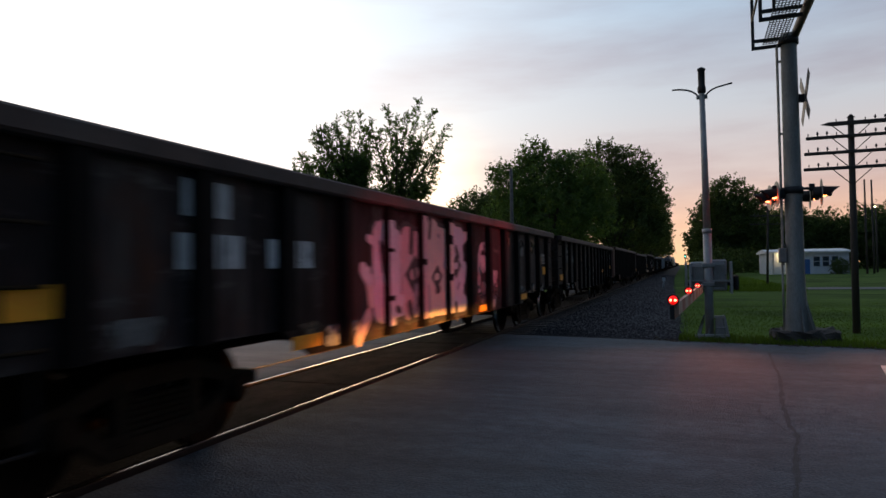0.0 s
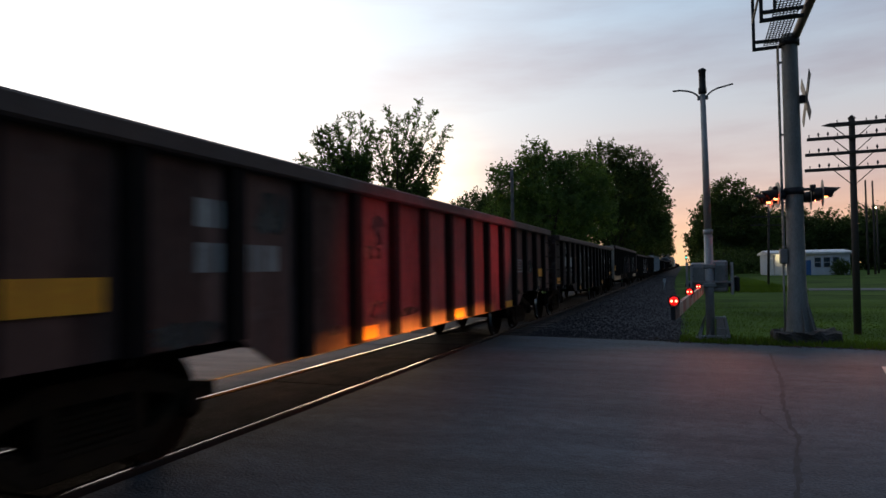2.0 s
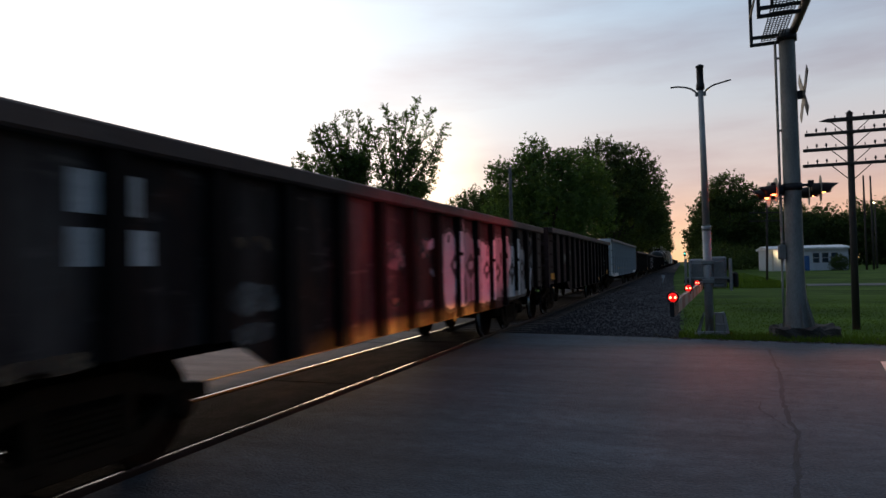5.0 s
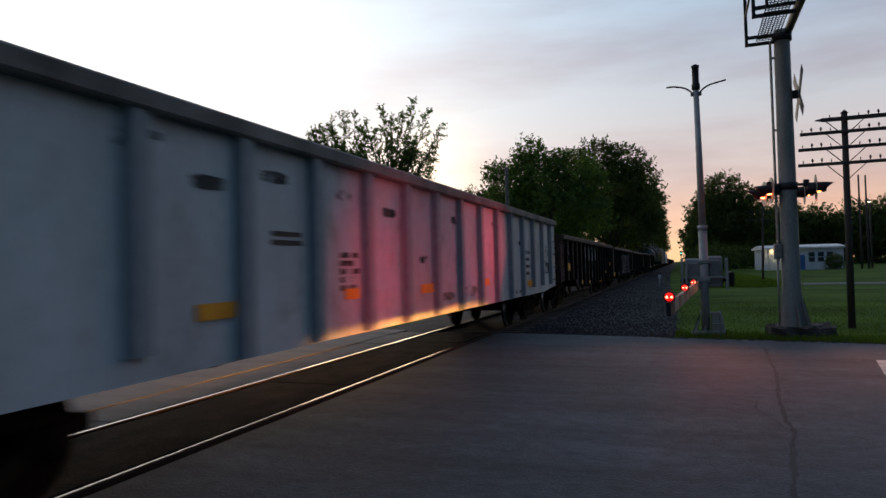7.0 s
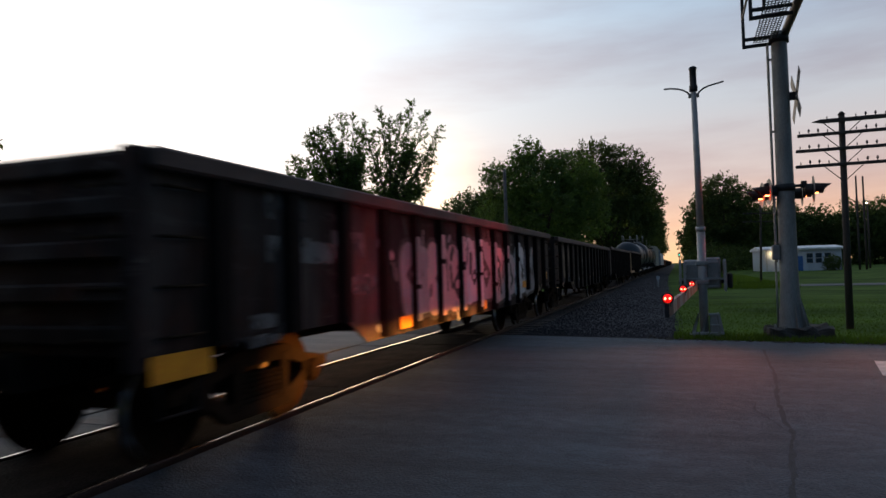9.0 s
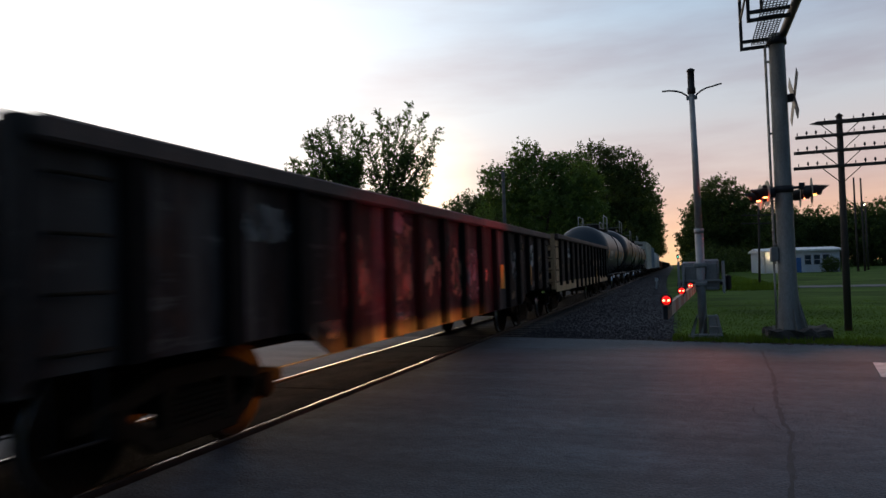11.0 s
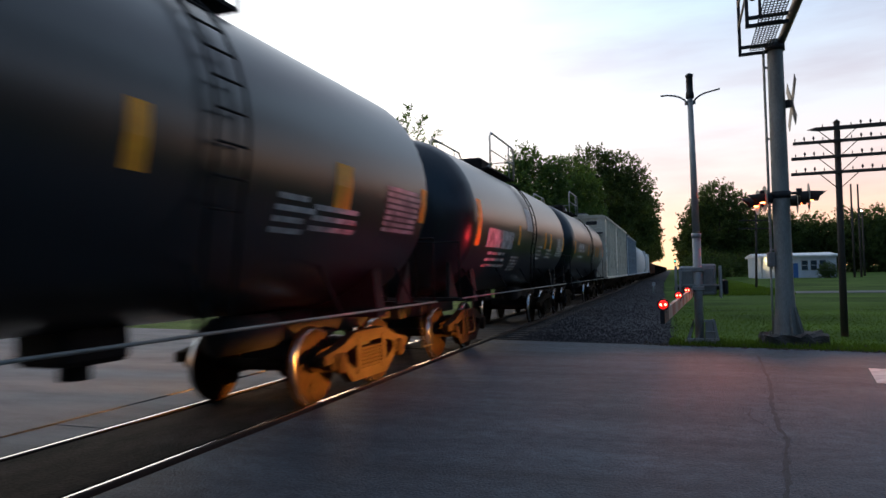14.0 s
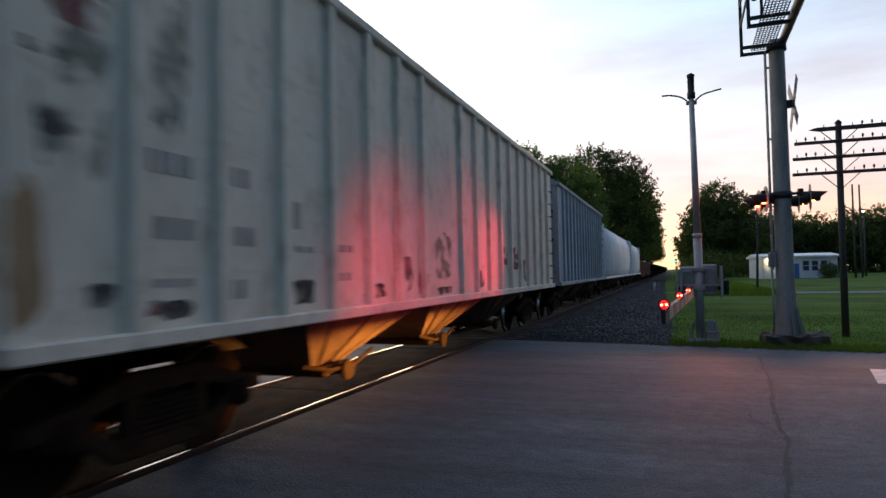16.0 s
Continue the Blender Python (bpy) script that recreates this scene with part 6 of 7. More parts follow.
def hopper(L, top, paint, label, nribs=17, smooth=False, seed=0, roof=None, skip=()):
    t = thing("hopper_car", label, "hopper car", group="cars of the train")
    half = L / 2
    e = half - 0.62
    w = 1.5
    eave = top - (0.28 if smooth else 0.1)
    bm = BM()
    if smooth:
        o = [(-1.25, 1.12), (-1.46, 1.6), (-1.52, 2.5), (-1.46, 3.3), (-1.2, eave), (-0.6, top), (0.6, top), (1.2, eave), (1.46, 3.3), (1.52, 2.5), (1.46, 1.6), (1.25, 1.12)]
        prism(bm, o, "y", -e + 0.5, e - 0.5)
        for f in bm.faces:
            f.smooth = len(f.verts) == 4
        part("body", bm, paint, t)
    else:
        for s in (-1, 1):
            bm = BM()
            box(bm, min(s * (w - 0.03), s * w), max(s * (w - 0.03), s * w), -e, e, 1.15, eave)
            part("side_sheet", bm, paint, t)
        bm = BM()
        prism(bm, [(-w, eave), (-w * 0.92, top - 0.03), (0, top), (w * 0.92, top - 0.03), (w, eave), (w, eave - 0.1), (-w, eave - 0.1)], "y", -e - 0.05, e + 0.05)
        part("roof", bm, roof or paint, t)
        bm = BM()
        prism(bm, [(-0.09, 0.0), (-0.06, 0.07), (0.06, 0.07), (0.09, 0.0)], "z", 1.2, eave - 0.1)
        bmesh.ops.rotate(bm, verts=bm.verts, cent=(0, 0, 0), matrix=Matrix.Rotation(-math.pi / 2, 3, "Z"))
        me = mesh_of("side_rib", bm, paint)
        for k in range(nribs):
            y = -e + 0.9 + k * (2 * e - 1.8) / (nribs - 1)
            if skip and k in skip:
                continue
            for s in (-1, 1):
                piece("side_rib", me, t, pose(s * w, y, 0, 0, 0, 0 if s > 0 else 180))
        for s in (-1, 1):
            bm = BM()
            box(bm, min(s * (w - 0.02), s * (w + 0.08)), max(s * (w - 0.02), s * (w + 0.08)), -e, e, eave - 0.12, eave, 0.015)
            part("top_chord", bm, roof or paint, t)
    for s in (-1, 1):
        bm = BM()
        box(bm, min(s * 1.42, s * 1.58), max(s * 1.42, s * 1.58), -e, e, 1.08, 1.2, 0.015)
        part("side_sill", bm, paint, t)
    bm = BM()
    box(bm, -0.3, 0.3, -e - 0.05, e + 0.05, 0.75, 1.1)
    part("centre_sill", bm, UNDER, t)
    # outlets hang between the trucks
    for k, y in enumerate((-3.6, 0.0, 3.6)):
        if abs(y) > half - 3.6:
            continue
        bm = BM()
        lo = [bm.verts.new(v) for v in ((-0.7, y - 0.35, 0.42), (0.7, y - 0.35, 0.42), (0.7, y + 0.35, 0.42), (-0.7, y + 0.35, 0.42))]
        hi = [bm.verts.new(v) for v in ((-1.45, y - 1.7, 1.16), (1.45, y - 1.7, 1.16), (1.45, y + 1.7, 1.16), (-1.45, y + 1.7, 1.16))]
        bm.faces.new(lo[::-1])
        bm.faces.new(hi)
        for i in range(4):
            bm.faces.new((lo[i], lo[(i + 1) % 4], hi[(i + 1) % 4], hi[i]))
        part("hopper_bay", bm, BAYGRIME, t, "grimy sloped discharge bay")
        for s in (-1, 1):
            for f in (-0.55, 0.0, 0.55):
                bm = BM()
                tube(bm, (s * 1.40, y + f * 1.9, 1.12), (s * 0.74, y + f * 0.45, 0.46), 0.035, seg=6)
                part("bay_rib", bm, BAYGRIME, t)
            bm = BM()
            pipe(bm, [(s * 0.9, y - 0.9, 0.52), (s * 0.95, y - 0.3, 0.40), (s * 0.95, y + 0.3, 0.40), (s * 0.9, y + 0.9, 0.52)], 0.03, 6)
            part("gate_rail", bm, TRUCKMAT, t)
            bm = BM()
            tube(bm, (s * 0.97, y, 0.37), (s * 1.03, y, 0.37), 0.13, seg=12)
            part("gate_capstan", bm, TRUCKMAT, t)
        bm = BM()
        box(bm, -0.85, 0.85, y - 0.3, y + 0.3, 0.30, 0.44, 0.02)
        tube(bm, (-0.95, y, 0.37), (0.95, y, 0.37), 0.06, seg=10)
        part("outlet_gate", bm, TRUCKMAT, t)
    for s in (-1, 1):
        y = s * e
        bm = BM()
        # sloped end sheet above the open platform
        yy = y - s * 1.9
        prism(bm, [(yy, 1.5), (y - s * 0.15, 2.9), (y - s * 0.15, eave), (y - s * 0.3, eave), (y - s * 0.3, 3.0), (yy - s * 0.2, 1.5)], "x", -1.46, 1.46)
        part("end_slope", bm, paint, t)
        for sx in (-1, 1):
            bm = BM()
            box(bm, sx * 1.42 - 0.07, sx * 1.42 + 0.07, min(y, y - s * 0.14), max(y, y - s * 0.14), 1.1, eave, 0.015)
            part("corner_post", bm, paint, t)
        if not smooth:
            # flat end wall in three lapped plates; black strips imitate shadow below each lip
            for z0, z1, dy in ((1.2, top - 1.98, 0.10), (top - 1.90, top - 1.06, 0.06), (top - 0.98, eave, 0.02)):
                bm = BM()
                ya, yb = y - s * dy, y - s * (dy + 0.03)
                box(bm, -1.36, 1.36, min(ya, yb), max(ya, yb), z0, z1)
                part("end_panel", bm, paint, t)
                bm = BM()
                box(bm, -1.34, 1.34, min(y + s * 0.03, y - s * 0.16), max(y + s * 0.03, y - s * 0.16), z0 - 0.07, z0 - 0.005)
                part("end_slot", bm, BLACKSTEEL, t, "black strip painted for the shadow under the plate")
        else:
            for z in (1.9, 2.6, 3.3):
                bm = BM()
                box(bm, -1.4, 1.4, min(y, y - s * 0.1), max(y, y - s * 0.1), z - 0.06, z + 0.06, 0.01)
                part("end_beam", bm, paint, t)
        # two black plates stand in for the dark holes of the end wall
        for xa, xb, za, zb in ((0.45, 1.05, top - 0.55, top - 0.36), (0.2, 0.75, 1.78, 2.02)):
            if not smooth:
                bm = BM()
                box(bm, xa, xb, min(y - s * 0.09, y + s * 0.01), max(y - s * 0.09, y + s * 0.01), za, zb, 0.01)
                part("end_plate", bm, BLACKSTEEL, t, "black plate standing for a dark hole in the end wall")
        if not s + 1:
            pale = GEAR["rung"].copy()
            pale.materials[0] = paint
        for k in range(8):
            if s > 0:
                piece("rung", GEAR["rung"], t, pose(1.52, y - s * 0.34 - 0.2, 1.35 + k * 0.36))
            piece("rung", pale, t, pose(0.9, y + s * 0.01, 1.35 + k * 0.36, 0, 0, -90 if s < 0 else 90))
        bm = BM()
        for k in range(8):
            box(bm, -0.4 + k * 0.11, -0.36 + k * 0.11, min(y - s * 0.1, y + s * 0.45), max(y - s * 0.1, y + s * 0.45), top + 0.06, top + 0.09)
        for k in range(3):
            yk = y + s * (k * 0.22 - 0.05)
            box(bm, -0.42, 0.5, yk - 0.015, yk + 0.015, top + 0.05, top + 0.08)
        part("running_board", bm, GALV, t)
        bm = BM()
        lathe(bm, [(0.1, -0.3), (0.22, -0.27), (0.22, 0.27), (0.1, 0.3)], 14, "x", (0.4, y - s * 0.6, 1.42))
        part("air_reservoir", bm, UNDER, t)
    bm = BM()
    for k in range(5):
        yk = -e + 1.6 + k * (2 * e - 3.2) / 4
        box(bm, -0.5, 0.5, yk - 1.0, yk + 1.0, top - 0.02, top + 0.1, 0.03)
    part("roof_hatches", bm, roof or paint, t)
    running_gear(t, half, half - 2.3)
    return t


CARS = []
LAST = [-1.36]


def couple(t_end, build):
    """Adds the next car, whose rear coupling passes y = 7 at t_end."""
    L = (t_end - LAST[0]) * SPEED
    ob = build(L)
    CARS.append((ob, 7 + SPEED * (t_end + LAST[0]) / 2))
    LAST[0] = t_end
    return ob


FACE = 1.458


def scuffs(car, seed, n=16, mats=None, x=1.4575):
    """Small faded tags, dust fans and scrapes scattered over a side."""
    rng = random.Random(seed)
    posts = POSTS.get(car.name, [-7, 7])
    for k in range(n):
        i = rng.randrange(len(posts) - 1)
        y0, y1 = posts[i] + 0.13, posts[i + 1] - 0.13
        w = (y1 - y0) * rng.uniform(0.5, 1.0)
        u = rng.uniform(y0, y1 - w)
        low = rng.random() < 0.5
        z = rng.uniform(0.85, 1.1) if low else rng.uniform(1.1, 2.0)
        smear(car, "stain", u, u + w, z, z + rng.uniform(0.1, 0.22 if low else 0.45), rng.choice(mats or (DUSTGREY, DUSTGREY, DUSTTAN)), seed * 40 + k, x)


def plate(car, y0, y1, z0, z1):
    """A small stencilled data panel: pale border with bars inside."""
    bm = BM()
    for a, b, c, d in ((y0, y1, z1 - 0.03, z1), (y0, y1, z0, z0 + 0.03), (y0, y0 + 0.03, z0, z1), (y1 - 0.03, y1, z0, z1)):
        box(bm, FACE, FACE + 0.004, a, b, c, d)
    for k in range(3):
        z = z0 + (z1 - z0) * (0.26 + 0.22 * k)
        box(bm, FACE, FACE + 0.004, y0 + 0.07, y1 - 0.07 - 0.06 * k, z, z + 0.025)
    part("data_panel", bm, FADEDLET, car, "stencilled data panel of pale bars")


def glyphs(car, y0, y1, z0, z1, n, mat=None):
    """n large characters, as plain bars."""
    w = (y1 - y0) / n
    bm = BM()
    for k in range(n):
        box(bm, FACE, FACE + 0.004, y0 + w * (k + 0.07), y0 + w * (k + 0.93), z0, z1)
    part("lettering", bm, mat or LETTER, car, "large faded lettering bars")


def arch(car, y0, y1, z0, z1, mat):
    """A tall looped letter, one closed band."""
    c, r, w = (y0 + y1) / 2, (y1 - y0) / 2, 0.14
    turn = [math.pi * (1 - i / 10) for i in range(11)]
    outer = [(c - r, z0)] + [(c + r * math.cos(a), z1 - r + r * math.sin(a)) for a in turn] + [(c + r, z0)]
    inner = [(c + r - w, z0)] + [(c + (r - w) * math.cos(a), z1 - r + (r - w) * math.sin(a)) for a in turn[::-1]] + [(c - r + w, z0)]
    bm = BM()
    n = len(outer)
    inner = inner[::-1]
    ring = [[bm.verts.new((x, u, v)) for u, v in line] for line in (outer, inner) for x in (FACE, FACE + 0.004)]
    for i in range(n - 1):
        for p, q in ((ring[0], ring[1]), (ring[1], ring[3]), (ring[3], ring[2]), (ring[2], ring[0])):
            bm.faces.new((p[i], p[i + 1], q[i + 1], q[i]))
    part("graffiti_loop", bm, mat, car, "tall spray-painted loop")


c = couple(-0.32, lambda L: gondola(L, 2.46, CARBLACK, "black rusted gondola car", seed=1))
scuffs(c, 1)
c = couple(0.68, lambda L: gondola(L, 2.47, CARBLACK, "black gondola car with pink and white graffiti", 14, seed=2, load=0.25))
mural(c, -3.15, 0.1, 0.80, 2.3, FACE, (SPRAYWHITE, SPRAYPINK, SPRAYCREAM, SPRAYWHITE), 21, 0.12)
glyphs(c, -6.28, -5.71, 1.97, 2.25, 2)
glyphs(c, -6.34, -5.57, 1.57, 1.84, 3)
glyphs(c, -5.24, -4.46, 1.57, 1.83, 3)
smear(c, "graffiti_patch", -4.26, -3.45, 0.75, 0.99, DUSTPALE, 211)
arch(c, 1.05, 1.80, 1.1, 2.02, DUSTPALE)
smear(c, "graffiti_patch", 1.08, 1.6, 1.42, 1.80, DUSTPALE, 212)
smear(c, "graffiti_patch", 0.95, 1.72, 0.75, 1.32, DUSTGREY, 213)
smear(c, "graffiti_patch", 2.07, 2.38, 1.15, 1.51, DUSTPALE, 214)
smear(c, "graffiti_patch", 1.9, 2.21, 0.77, 1.01, DUSTPALE, 216)
plate(c, 6.72, 7.2, 1.62, 1.86)
reflectors(c, [(-7.47, 1.39, 0.34, 0.2), (-4.84, 0.86, 0.5, 0.13), (1.36, 0.81, 0.46, 0.11), (4.62, 0.87, 0.55, 0.13), (7.1, 1.44, 0.35, 0.2)], FACE + 0.01)
scuffs(c, 2)
c = couple(1.645, lambda L: gondola(L, 2.46, CARBLACK, "black gondola car with faded white marks", 14, seed=3))
glyphs(c, -6.26, -5.87, 1.96, 2.21, 2, DUSTGREY)
glyphs(c, -6.25, -5.68, 1.65, 1.87, 3, DUSTGREY)
glyphs(c, -5.19, -4.6, 1.65, 1.88, 3, DUSTGREY)
smear(c, "graffiti_patch", -6.5, -5.63, 0.81, 1.03, DUSTGREY, 221)
smear(c, "graffiti_patch", -5.28, -4.71, 0.79, 0.95, DUSTGREY, 222)
graffiti(c, -2.4, 1.4, 1.2, 2.05, FACE, CARBLACK, 22, 0.7, DUSTGREY)
plate(c, 6.6, 7.05, 1.81, 2.08)
reflectors(c, [(3.55, 1.31, 0.56, 0.12), (6.83, 1.44, 0.5, 0.2), (-7.0, 1.2, 0.5, 0.2)], FACE + 0.01)
scuffs(c, 3)
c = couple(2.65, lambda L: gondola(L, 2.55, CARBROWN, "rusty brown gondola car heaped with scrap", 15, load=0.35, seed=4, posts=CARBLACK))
glyphs(c, -5.6, -5.1, 1.9, 2.12, 2, FADEDLET)
glyphs(c, -5.6, -4.5, 1.55, 1.78, 5, FADEDLET)
plate(c, 4.43, 4.97, 1.45, 1.73)
reflectors(c, [(-7.2, 1.42, 0.7, 0.22), (-3.0, 0.83, 0.45, 0.15), (0.5, 0.83, 0.45, 0.15), (3.7, 0.80, 0.5, 0.13), (7.0, 1.42, 0.45, 0.2)], FACE + 0.01)
scuffs(c, 4, 14, (SOOT, DUSTTAN))
c = couple(3.62, lambda L: gondola(L, 2.48, CARBLACK, "black gondola car with white lettering and graffiti scrawls", 14, seed=5))
glyphs(c, -6.03, -5.43, 1.93, 2.25, 2)
glyphs(c, -6.21, -5.46, 1.57, 1.85, 3)
glyphs(c, -5.18, -4.32, 1.56, 1.86, 3)
bars(c, -6.03, 1.49, [[0.5]], FACE, FADEDLET, h=0.07)
bars(c, -5.98, 1.34, [[0.38]], FACE, FADEDLET, h=0.07)
bars(c, -5.05, 1.47, [[0.5]], FACE, FADEDLET, h=0.05)
bars(c, -5.02, 1.33, [[0.42]], FACE, FADEDLET, h=0.06)
graffiti(c, -3.75, 0.2, 1.0, 2.0, FACE, CARBLACK, 23, 0.75, DUSTPALE)
graffiti(c, 2.8, 4.0, 1.15, 2.1, FACE, DUSTGREY, 24, 0.6, CARBLACK)
smear(c, "graffiti_patch", 3.2, 4.6, 1.2, 2.2, DUSTPALE, 231)
plate(c, 6.7, 7.1, 1.7, 1.95)
reflectors(c, [(-7.4, 1.15, 0.5, 0.18), (-3.7, 0.82, 0.52, 0.13), (-0.4, 0.82, 0.55, 0.12), (3.5, 0.86, 0.5, 0.15), (6.9, 1.2, 0.4, 0.18), (7.5, 1.2, 0.4, 0.2)], FACE + 0.01)
scuffs(c, 5)
c = couple(4.64, lambda L: gondola(L, 2.66, CARBLACK, "black gondola car with beige sill and graffiti", 15, RIM, BEIGE, slits=True, seed=6, endmat=ENDBARS, flat=True, belly=0.78))
glyphs(c, -6.38, -5.46, 1.86, 2.06, 4, DUSTGREY)
glyphs(c, -6.21, -5.49, 1.52, 1.71, 3)
glyphs(c, -5.13, -4.4, 1.52, 1.73, 3)
smear(c, "graffiti_patch", -6.12, -5.49, 1.12, 1.36, DUSTBLUE, 241)
smear(c, "graffiti_patch", -5.2, -4.41, 1.12, 1.46, DUSTBLUE, 242)
smear(c, "graffiti_patch", -6.9, -6.5, 1.12, 1.5, DUSTGREY, 243)
mural(c, -3.0, 2.0, 1.12, 2.25, FACE + 0.001, (DUSTPALE, SPRAYPINK, DUSTGREY), 25, 0.3)
mural(c, 2.4, 6.4, 1.12, 2.2, FACE + 0.001, (DUSTGREY, DUSTPALE), 26, 0.3)
reflectors(c, [(-7.4, 1.45, 0.35, 0.25), (-2.77, 1.16, 0.4, 0.13), (2.4, 1.2, 0.5, 0.13)], FACE + 0.02)
scuffs(c, 6, 10)
c = couple(5.60, lambda L: gondola(L, 2.5, CARBLACK, "black gondola car with white graffiti", 15, seed=7))
mural(c, 0.3, 5.2, 0.85, 2.15, FACE, (SPRAYWHITE, SPRAYGREY), 26)
glyphs(c, -6.2, -5.6, 1.93, 2.2, 2)
glyphs(c, -6.2, -5.5, 1.6, 1.84, 3)
reflectors(c, [(-7.0, 1.2, 0.4, 0.2)], FACE + 0.01)
scuffs(c, 7)
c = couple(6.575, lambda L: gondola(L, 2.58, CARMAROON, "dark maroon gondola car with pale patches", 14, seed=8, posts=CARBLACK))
plate(c, 5.0, 5.66, 1.49, 1.78)
smear(c, "graffiti_patch", 4.9, 5.6, 0.95, 1.2, DUSTGREY, 251)
smear(c, "graffiti_patch", 3.7, 4.5, 1.0, 1.25, DUSTGREY, 252)
reflectors(c, [(3.27, 0.88, 0.58, 0.14), (6.9, 1.14, 0.5, 0.2), (-7.0, 1.2, 0.5, 0.2)], FACE + 0.01)
scuffs(c, 8, 12)
c = couple(7.745, lambda L: gondola(L, 2.82, CARWHITE, "tall white gondola car with grey dusty rim", 16, RIMPALE, None, 0.82, seed=9, flat=True, posts=PALEPOSTSHADE))
bars(c, -6.5, 2.56, [[0.17, 0.17], [0.3]], FACE, SOOT, h=0.06, gap=0.03)
bars(c, -4.76, 1.92, [[0.5], [0.5]], FACE, BLACKSTEEL, h=0.045, gap=0.035)
bars(c, -3.5, 1.74, [[0.2, 0.12], [0.3], [0.2, 0.16], [0.26], [0.34]], FACE, SOOT, h=0.06, gap=0.03)
for k, (u, v) in enumerate(((-4.9, 2.35), (-3.6, 2.3), (-2.4, 2.2), (-5.8, 2.2), (0.2, 2.25), (2.6, 2.3), (-1.2, 1.6), (4.9, 2.0))):
    smear(c, "tag", u, u + 0.42, v, v + 0.12, SOOT, 260 + k)
bars(c, 5.6, 1.9, [[0.2, 0.2], [0.4], [0.3, 0.1], [0.4]], FACE, BLACKSTEEL, h=0.08)
reflectors(c, [(-8.0, 1.3, 0.45, 0.2), (-5.42, 1.25, 0.46, 0.13), (-3.25, 1.28, 0.34, 0.12), (-0.6, 1.25, 0.5, 0.13), (2.0, 1.25, 0.5, 0.13), (6.2, 1.1, 0.5, 0.15), (9.0, 1.7, 0.35, 0.2)], FACE + 0.01)
bars(c, 8.3, 1.6, [[0.35]], FACE, BLACKSTEEL, h=0.3)
scuffs(c, 9, 8, (MOSS,))
c = couple(8.76, lambda L: gondola(L, 2.48, CARMAROON, "dark maroon gondola car with large pale letters", 15, seed=10, load=0.2, posts=CARBLACK))
for k in range(4):
    smear(c, "graffiti_patch", -2.85 + 1.17 * k, -2.25 + 1.17 * k, 1.66, 2.22, FADEDLET if k % 2 else DUSTPALE, 270 + k)
    smear(c, "graffiti_patch", -2.85 + 1.17 * k, -2.3 + 1.17 * k, 1.0, 1.45, DUSTGREY, 280 + k)
smear(c, "graffiti_patch", -0.7, -0.1, 0.83, 1.28, DUSTPALE, 291)
smear(c, "graffiti_patch", 0.17, 0.75, 0.83, 1.29, DUSTPALE, 292)
smear(c, "graffiti_patch", 1.03, 1.62, 0.80, 1.27, DUSTPALE, 293)
reflectors(c, [(-6.66, 1.45, 0.62, 0.24), (-3.64, 0.86, 0.6, 0.13), (-1.06, 0.80, 0.5, 0.13), (2.13, 0.79, 0.6, 0.15), (4.86, 1.12, 0.44, 0.13), (7.1, 1.5, 0.5, 0.2)], FACE + 0.01)
plate(c, 4.64, 5.24, 1.49, 1.74)
scuffs(c, 10, 10)
c = couple(9.70, lambda L: gondola(L, 2.46, CARBLACK, "black gondola car with large grey and pink graffiti", 14, seed=11, load=0.45))
mural(c, -3.0, 4.6, 0.80, 2.15, FACE, (SPRAYGREY, SPRAYPINK, SPRAYPINK, SPRAYWHITE), 27, 0.8)
glyphs(c, -6.02, -5.3, 2.05, 2.3, 2, DUSTGREY)
glyphs(c, -6.02, -5.25, 1.65, 1.9, 3, DUSTGREY)
glyphs(c, -4.85, -4.07, 1.7, 2.0, 3, DUSTGREY)
reflectors(c, [(-7.0, 0.9, 0.62, 0.2), (-2.9, 0.86, 0.4, 0.16), (0.8, 0.86, 0.4, 0.16), (4.5, 1.14, 0.4, 0.16), (7.0, 1.3, 0.3, 0.2)], FACE + 0.01)
scuffs(c, 11)
c = couple(10.71, lambda L: gondola(L, 2.44, CARBLACK, "black gondola car with a pale dusty lower edge", 14, seed=12))
graffiti(c, -6.6, -5.4, 1.2, 2.1, FACE, TANLET, 28, 0.55)
scuffs(c, 12, 26, (DUSTTAN, DUSTGREY))
c = couple(11.715, lambda L: gondola(L, 2.52, CARBLACK, "black gondola car with faded patches and tall yellow reflectors", 15, seed=13))
graffiti(c, -4.5, 0.4, 1.2, 2.0, FACE, DUSTTAN, 29, 1.1, CARBLACK)
smear(c, "graffiti_patch", 0.2, 1.0, 1.0, 2.0, DUSTGREY, 301)
smear(c, "graffiti_patch", 3.51, 4.07, 1.3, 2.0, DUSTGREY, 302)
smear(c, "graffiti_patch", 5.25, 6.0, 1.6, 2.15, DUSTPALE, 303)
smear(c, "graffiti_patch", 6.5, 7.1, 1.2, 1.9, DUSTTAN, 304)
reflectors(c, [(2.67, 1.40, 0.3, 0.5), (5.21, 1.39, 0.32, 0.5)], FACE + 0.012)
scuffs(c, 13, 10)
c = couple(12.705, lambda L: gondola(L, 2.60, CARBLACK, "black gondola car with beige sill and ends", 13, RIM, BEIGE, seed=14, endmat=BEIGE, flat=True, belly=0.8))
glyphs(c, -5.8, -4.6, 1.9, 2.2, 3, DUSTPALE)
for k in range(3, 10):
    y = -7.45 + 1.21 * (k + 0.5)
    smear(c, "tan_patch", y - 0.08, y + 0.68, 1.58, 1.86, TANLET if k > 6 else DUSTTAN, 310 + k)
reflectors(c, [(2.91, 1.28, 0.24, 0.46)], FACE + 0.02)
plate(c, 5.4, 6.1, 1.47, 1.98)
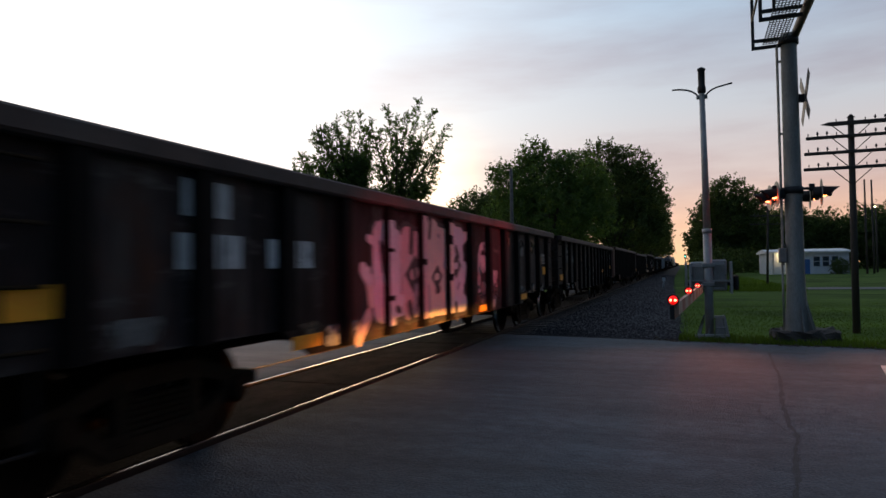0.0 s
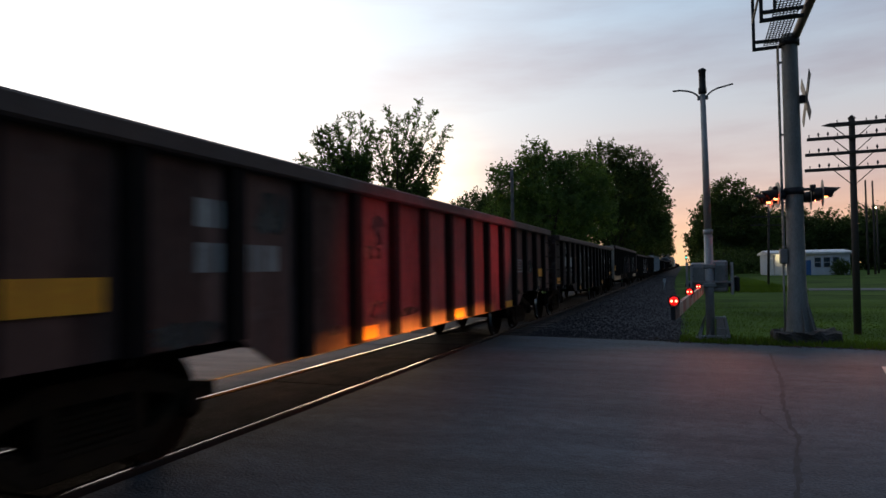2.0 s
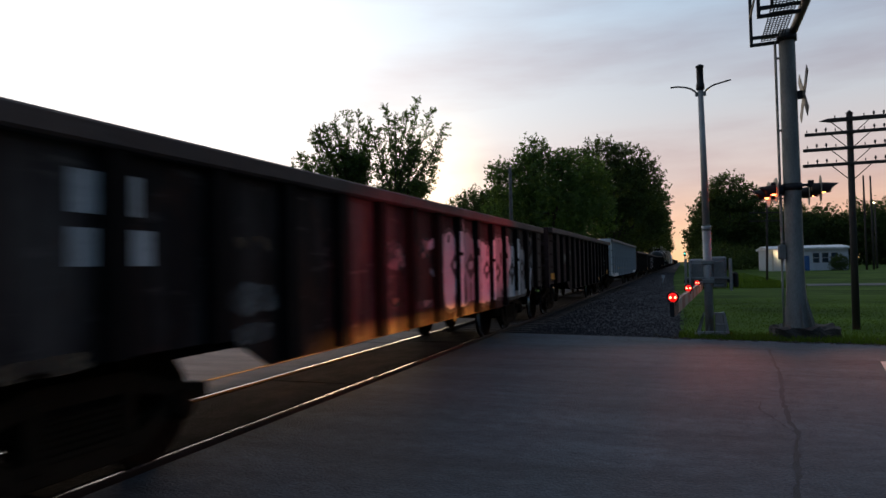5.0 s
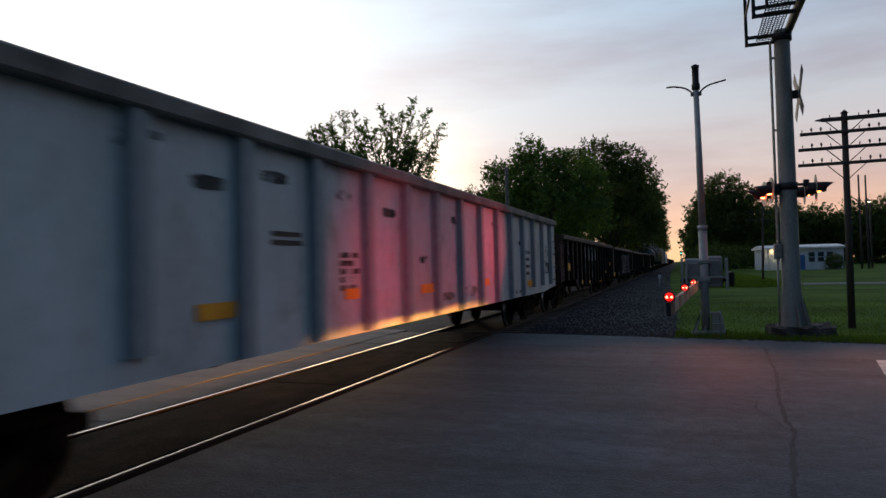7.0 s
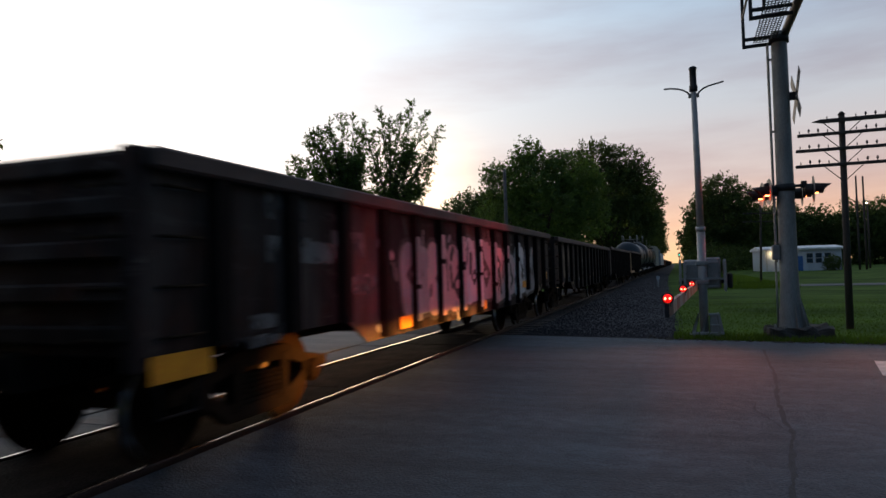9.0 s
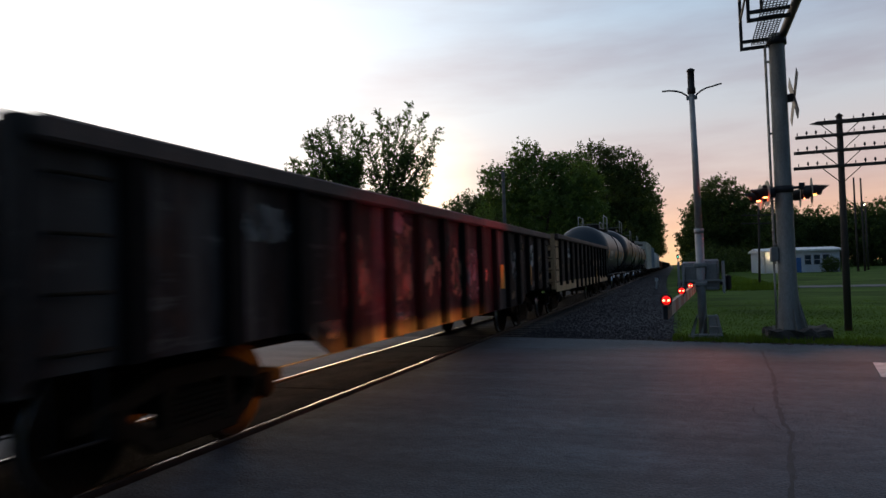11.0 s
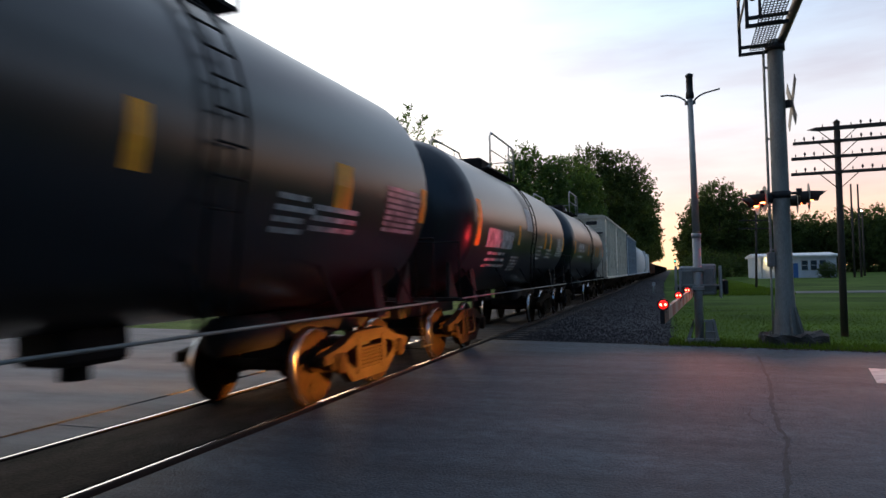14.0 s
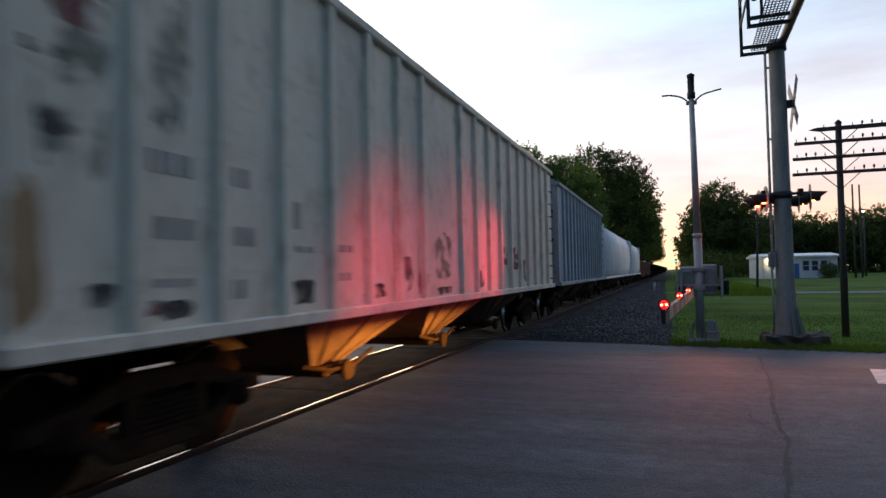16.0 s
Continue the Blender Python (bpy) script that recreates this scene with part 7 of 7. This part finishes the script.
scuffs(c, 14, 8, (DUSTTAN,))
bm = BM()
box(bm, FACE, FACE + 0.005, -7.75, -6.95, 1.12, 2.4)
part("tan_panel", bm, BEIGE, c, "tan painted end panel")
bm = BM()
box(bm, FACE, FACE + 0.005, 7.2, 7.75, 1.3, 2.4)
part("tan_panel", bm, BEIGE, c, "tan painted end panel")
for k, (te, paint, br, r, zc) in enumerate(((13.50, TANKGREY, False, 1.45, 2.45), (14.18, TANKBLACK, False, 1.6, 2.72), (14.94, TANKBLACK, True, 1.53, 2.62), (15.70, TANKBLACK, False, 1.53, 2.62))):
    couple(te, lambda L: tank(L, r, zc, paint, "dark grey steel tank car with top platform" if k == 0 else "glossy black steel tank car with top platform", 50 + k, br))
c = couple(16.76, lambda L: hopper(L, 4.64, CARGREY, "tall pale grey ribbed covered hopper car with stains and tags", 18, seed=1, skip=(7,)))
HOP = 1.5025
for k, (y0, y1, z0, z1, mat) in enumerate(((-7.5, -6.95, 2.30, 2.46, FADEDLET), (-6.7, -6.25, 2.3, 2.46, FADEDLET), (-7.36, -6.92, 1.83, 1.99, FADEDLET), (-6.62, -6.18, 1.81, 1.97, FADEDLET),
                                           (-7.36, -6.94, 1.49, 1.55, FADEDLET), (-6.7, -6.3, 1.37, 1.53, FADEDLET), (-5.75, -5.2, 1.78, 1.84, FADEDLET), (-4.93, -4.35, 1.8, 1.88, FADEDLET),
                                           (-4.88, -4.4, 1.49, 1.58, FADEDLET), (-5.6, -5.44, 2.0, 2.26, FADEDLET))):
    bm = BM()
    n = 3 if y1 - y0 > 0.3 else 1
    for j in range(n):
        w = (y1 - y0) / n
        box(bm, HOP, HOP + 0.004, y0 + j * w + 0.02, y0 + (j + 1) * w - 0.03, z0, z1)
    part("lettering", bm, mat, c, "faded grey lettering bars")
for k, (y0, y1, z0, z1, mat) in enumerate(((-7.9, -7.66, 1.36, 1.53, SOOT), (-5.68, -5.2, 1.27, 1.52, SOOT), (-8.2, -7.72, 3.1, 3.32, ROUGE), (-8.25, -7.95, 2.4, 2.6, SOOT), (-8.35, -8.0, 2.85, 2.95, SOOT),
                                           (-8.3, -7.7, 2.1, 3.6, MOSS), (-7.4, -7.0, 2.6, 4.2, MOSS), (-1.7, -0.9, 1.4, 2.2, MOSS), (-2.4, -1.95, 1.26, 1.6, ROUGE), (-3.2, -2.6, 1.3, 1.8, ROUGE),
                                           (2.3, 2.9, 1.7, 2.1, ROUGE), (3.2, 4.0, 1.6, 2.15, ROUGE), (-7.54, -7.26, 1.29, 1.41, ROUGE), (-7.3, -6.95, 1.25, 1.4, SOOT), (-1.6, -0.9, 1.22, 1.35, SOOT),
                                           (0.5, 1.0, 1.25, 1.6, SOOT), (-4.1, -3.5, 1.25, 1.45, SOOT), (4.4, 5.0, 1.3, 1.9, MOSS))):
    smear(c, "stain", y0, y1, z0, z1, mat, 400 + k, HOP)
smear(c, "worn_panel", -8.42, -8.18, 1.25, 2.15, BEIGE, 430, HOP, "tan worn reflector panel")
reflectors(c, [(1.4, 1.5, 0.35, 0.15)], 1.506)
c = couple(17.62, lambda L: hopper(L, 4.5, CARBLUE, "blue-grey ribbed covered hopper car with red tags", 15, seed=2))
graffiti(c, 2.0, 5.2, 1.3, 2.0, 1.503, SPRAYRED, 34, 0.6)
couple(18.97, lambda L: hopper(L, 4.3, HOPWHITE, "long white covered hopper car with rounded sides", 17, True, seed=3))
couple(19.95, lambda L: hopper(L, 4.2, HOPWHITE, "white covered hopper car with rounded sides", 17, True, seed=4))
for k in range(20):
    paint = (CARORANGE, CARORANGE, CARBROWN, CARBLACK, CARMAROON)[min(k, 2 + k % 3)]
    nm = {CARORANGE: "orange-brown", CARBROWN: "rusty brown", CARBLACK: "black", CARMAROON: "dark maroon"}[paint]
    couple(20.93 + k * 0.98, lambda L: gondola(L, 2.55, paint, nm + " open gondola car down the line", 14, seed=80 + k))


def motions():
    at = {}
    for ob, y0 in CARS:
        at[ob] = y0
        walk(ob, [(t, pose(TRACK, y0 - SPEED * t, 0)) for t in (0, 4, 8, 12, 16)])
    # wheels roll while their car is near the crossing
    for w, car, y in WHEELS:
        y0 = at[car]
        a, b = max(0.0, (y0 - 24) / SPEED), min(16.0, (y0 + 12) / SPEED)
        if a >= 15.9 or b <= 0.1:
            continue
        rows, turn, k = [], 0.0, 0
        times = ([0.0] if a > 0 else []) + [a + i / 30 for i in range(int((b - a) * 30) + 1)] + ([16.0] if b < 16 else [])
        for t in times:
            rows.append((t, pose(0, y, 0.46, math.degrees(SPEED * (min(max(t, a), b) - a) / 0.46), 0, 0)))
        walk(w, rows)


motions()
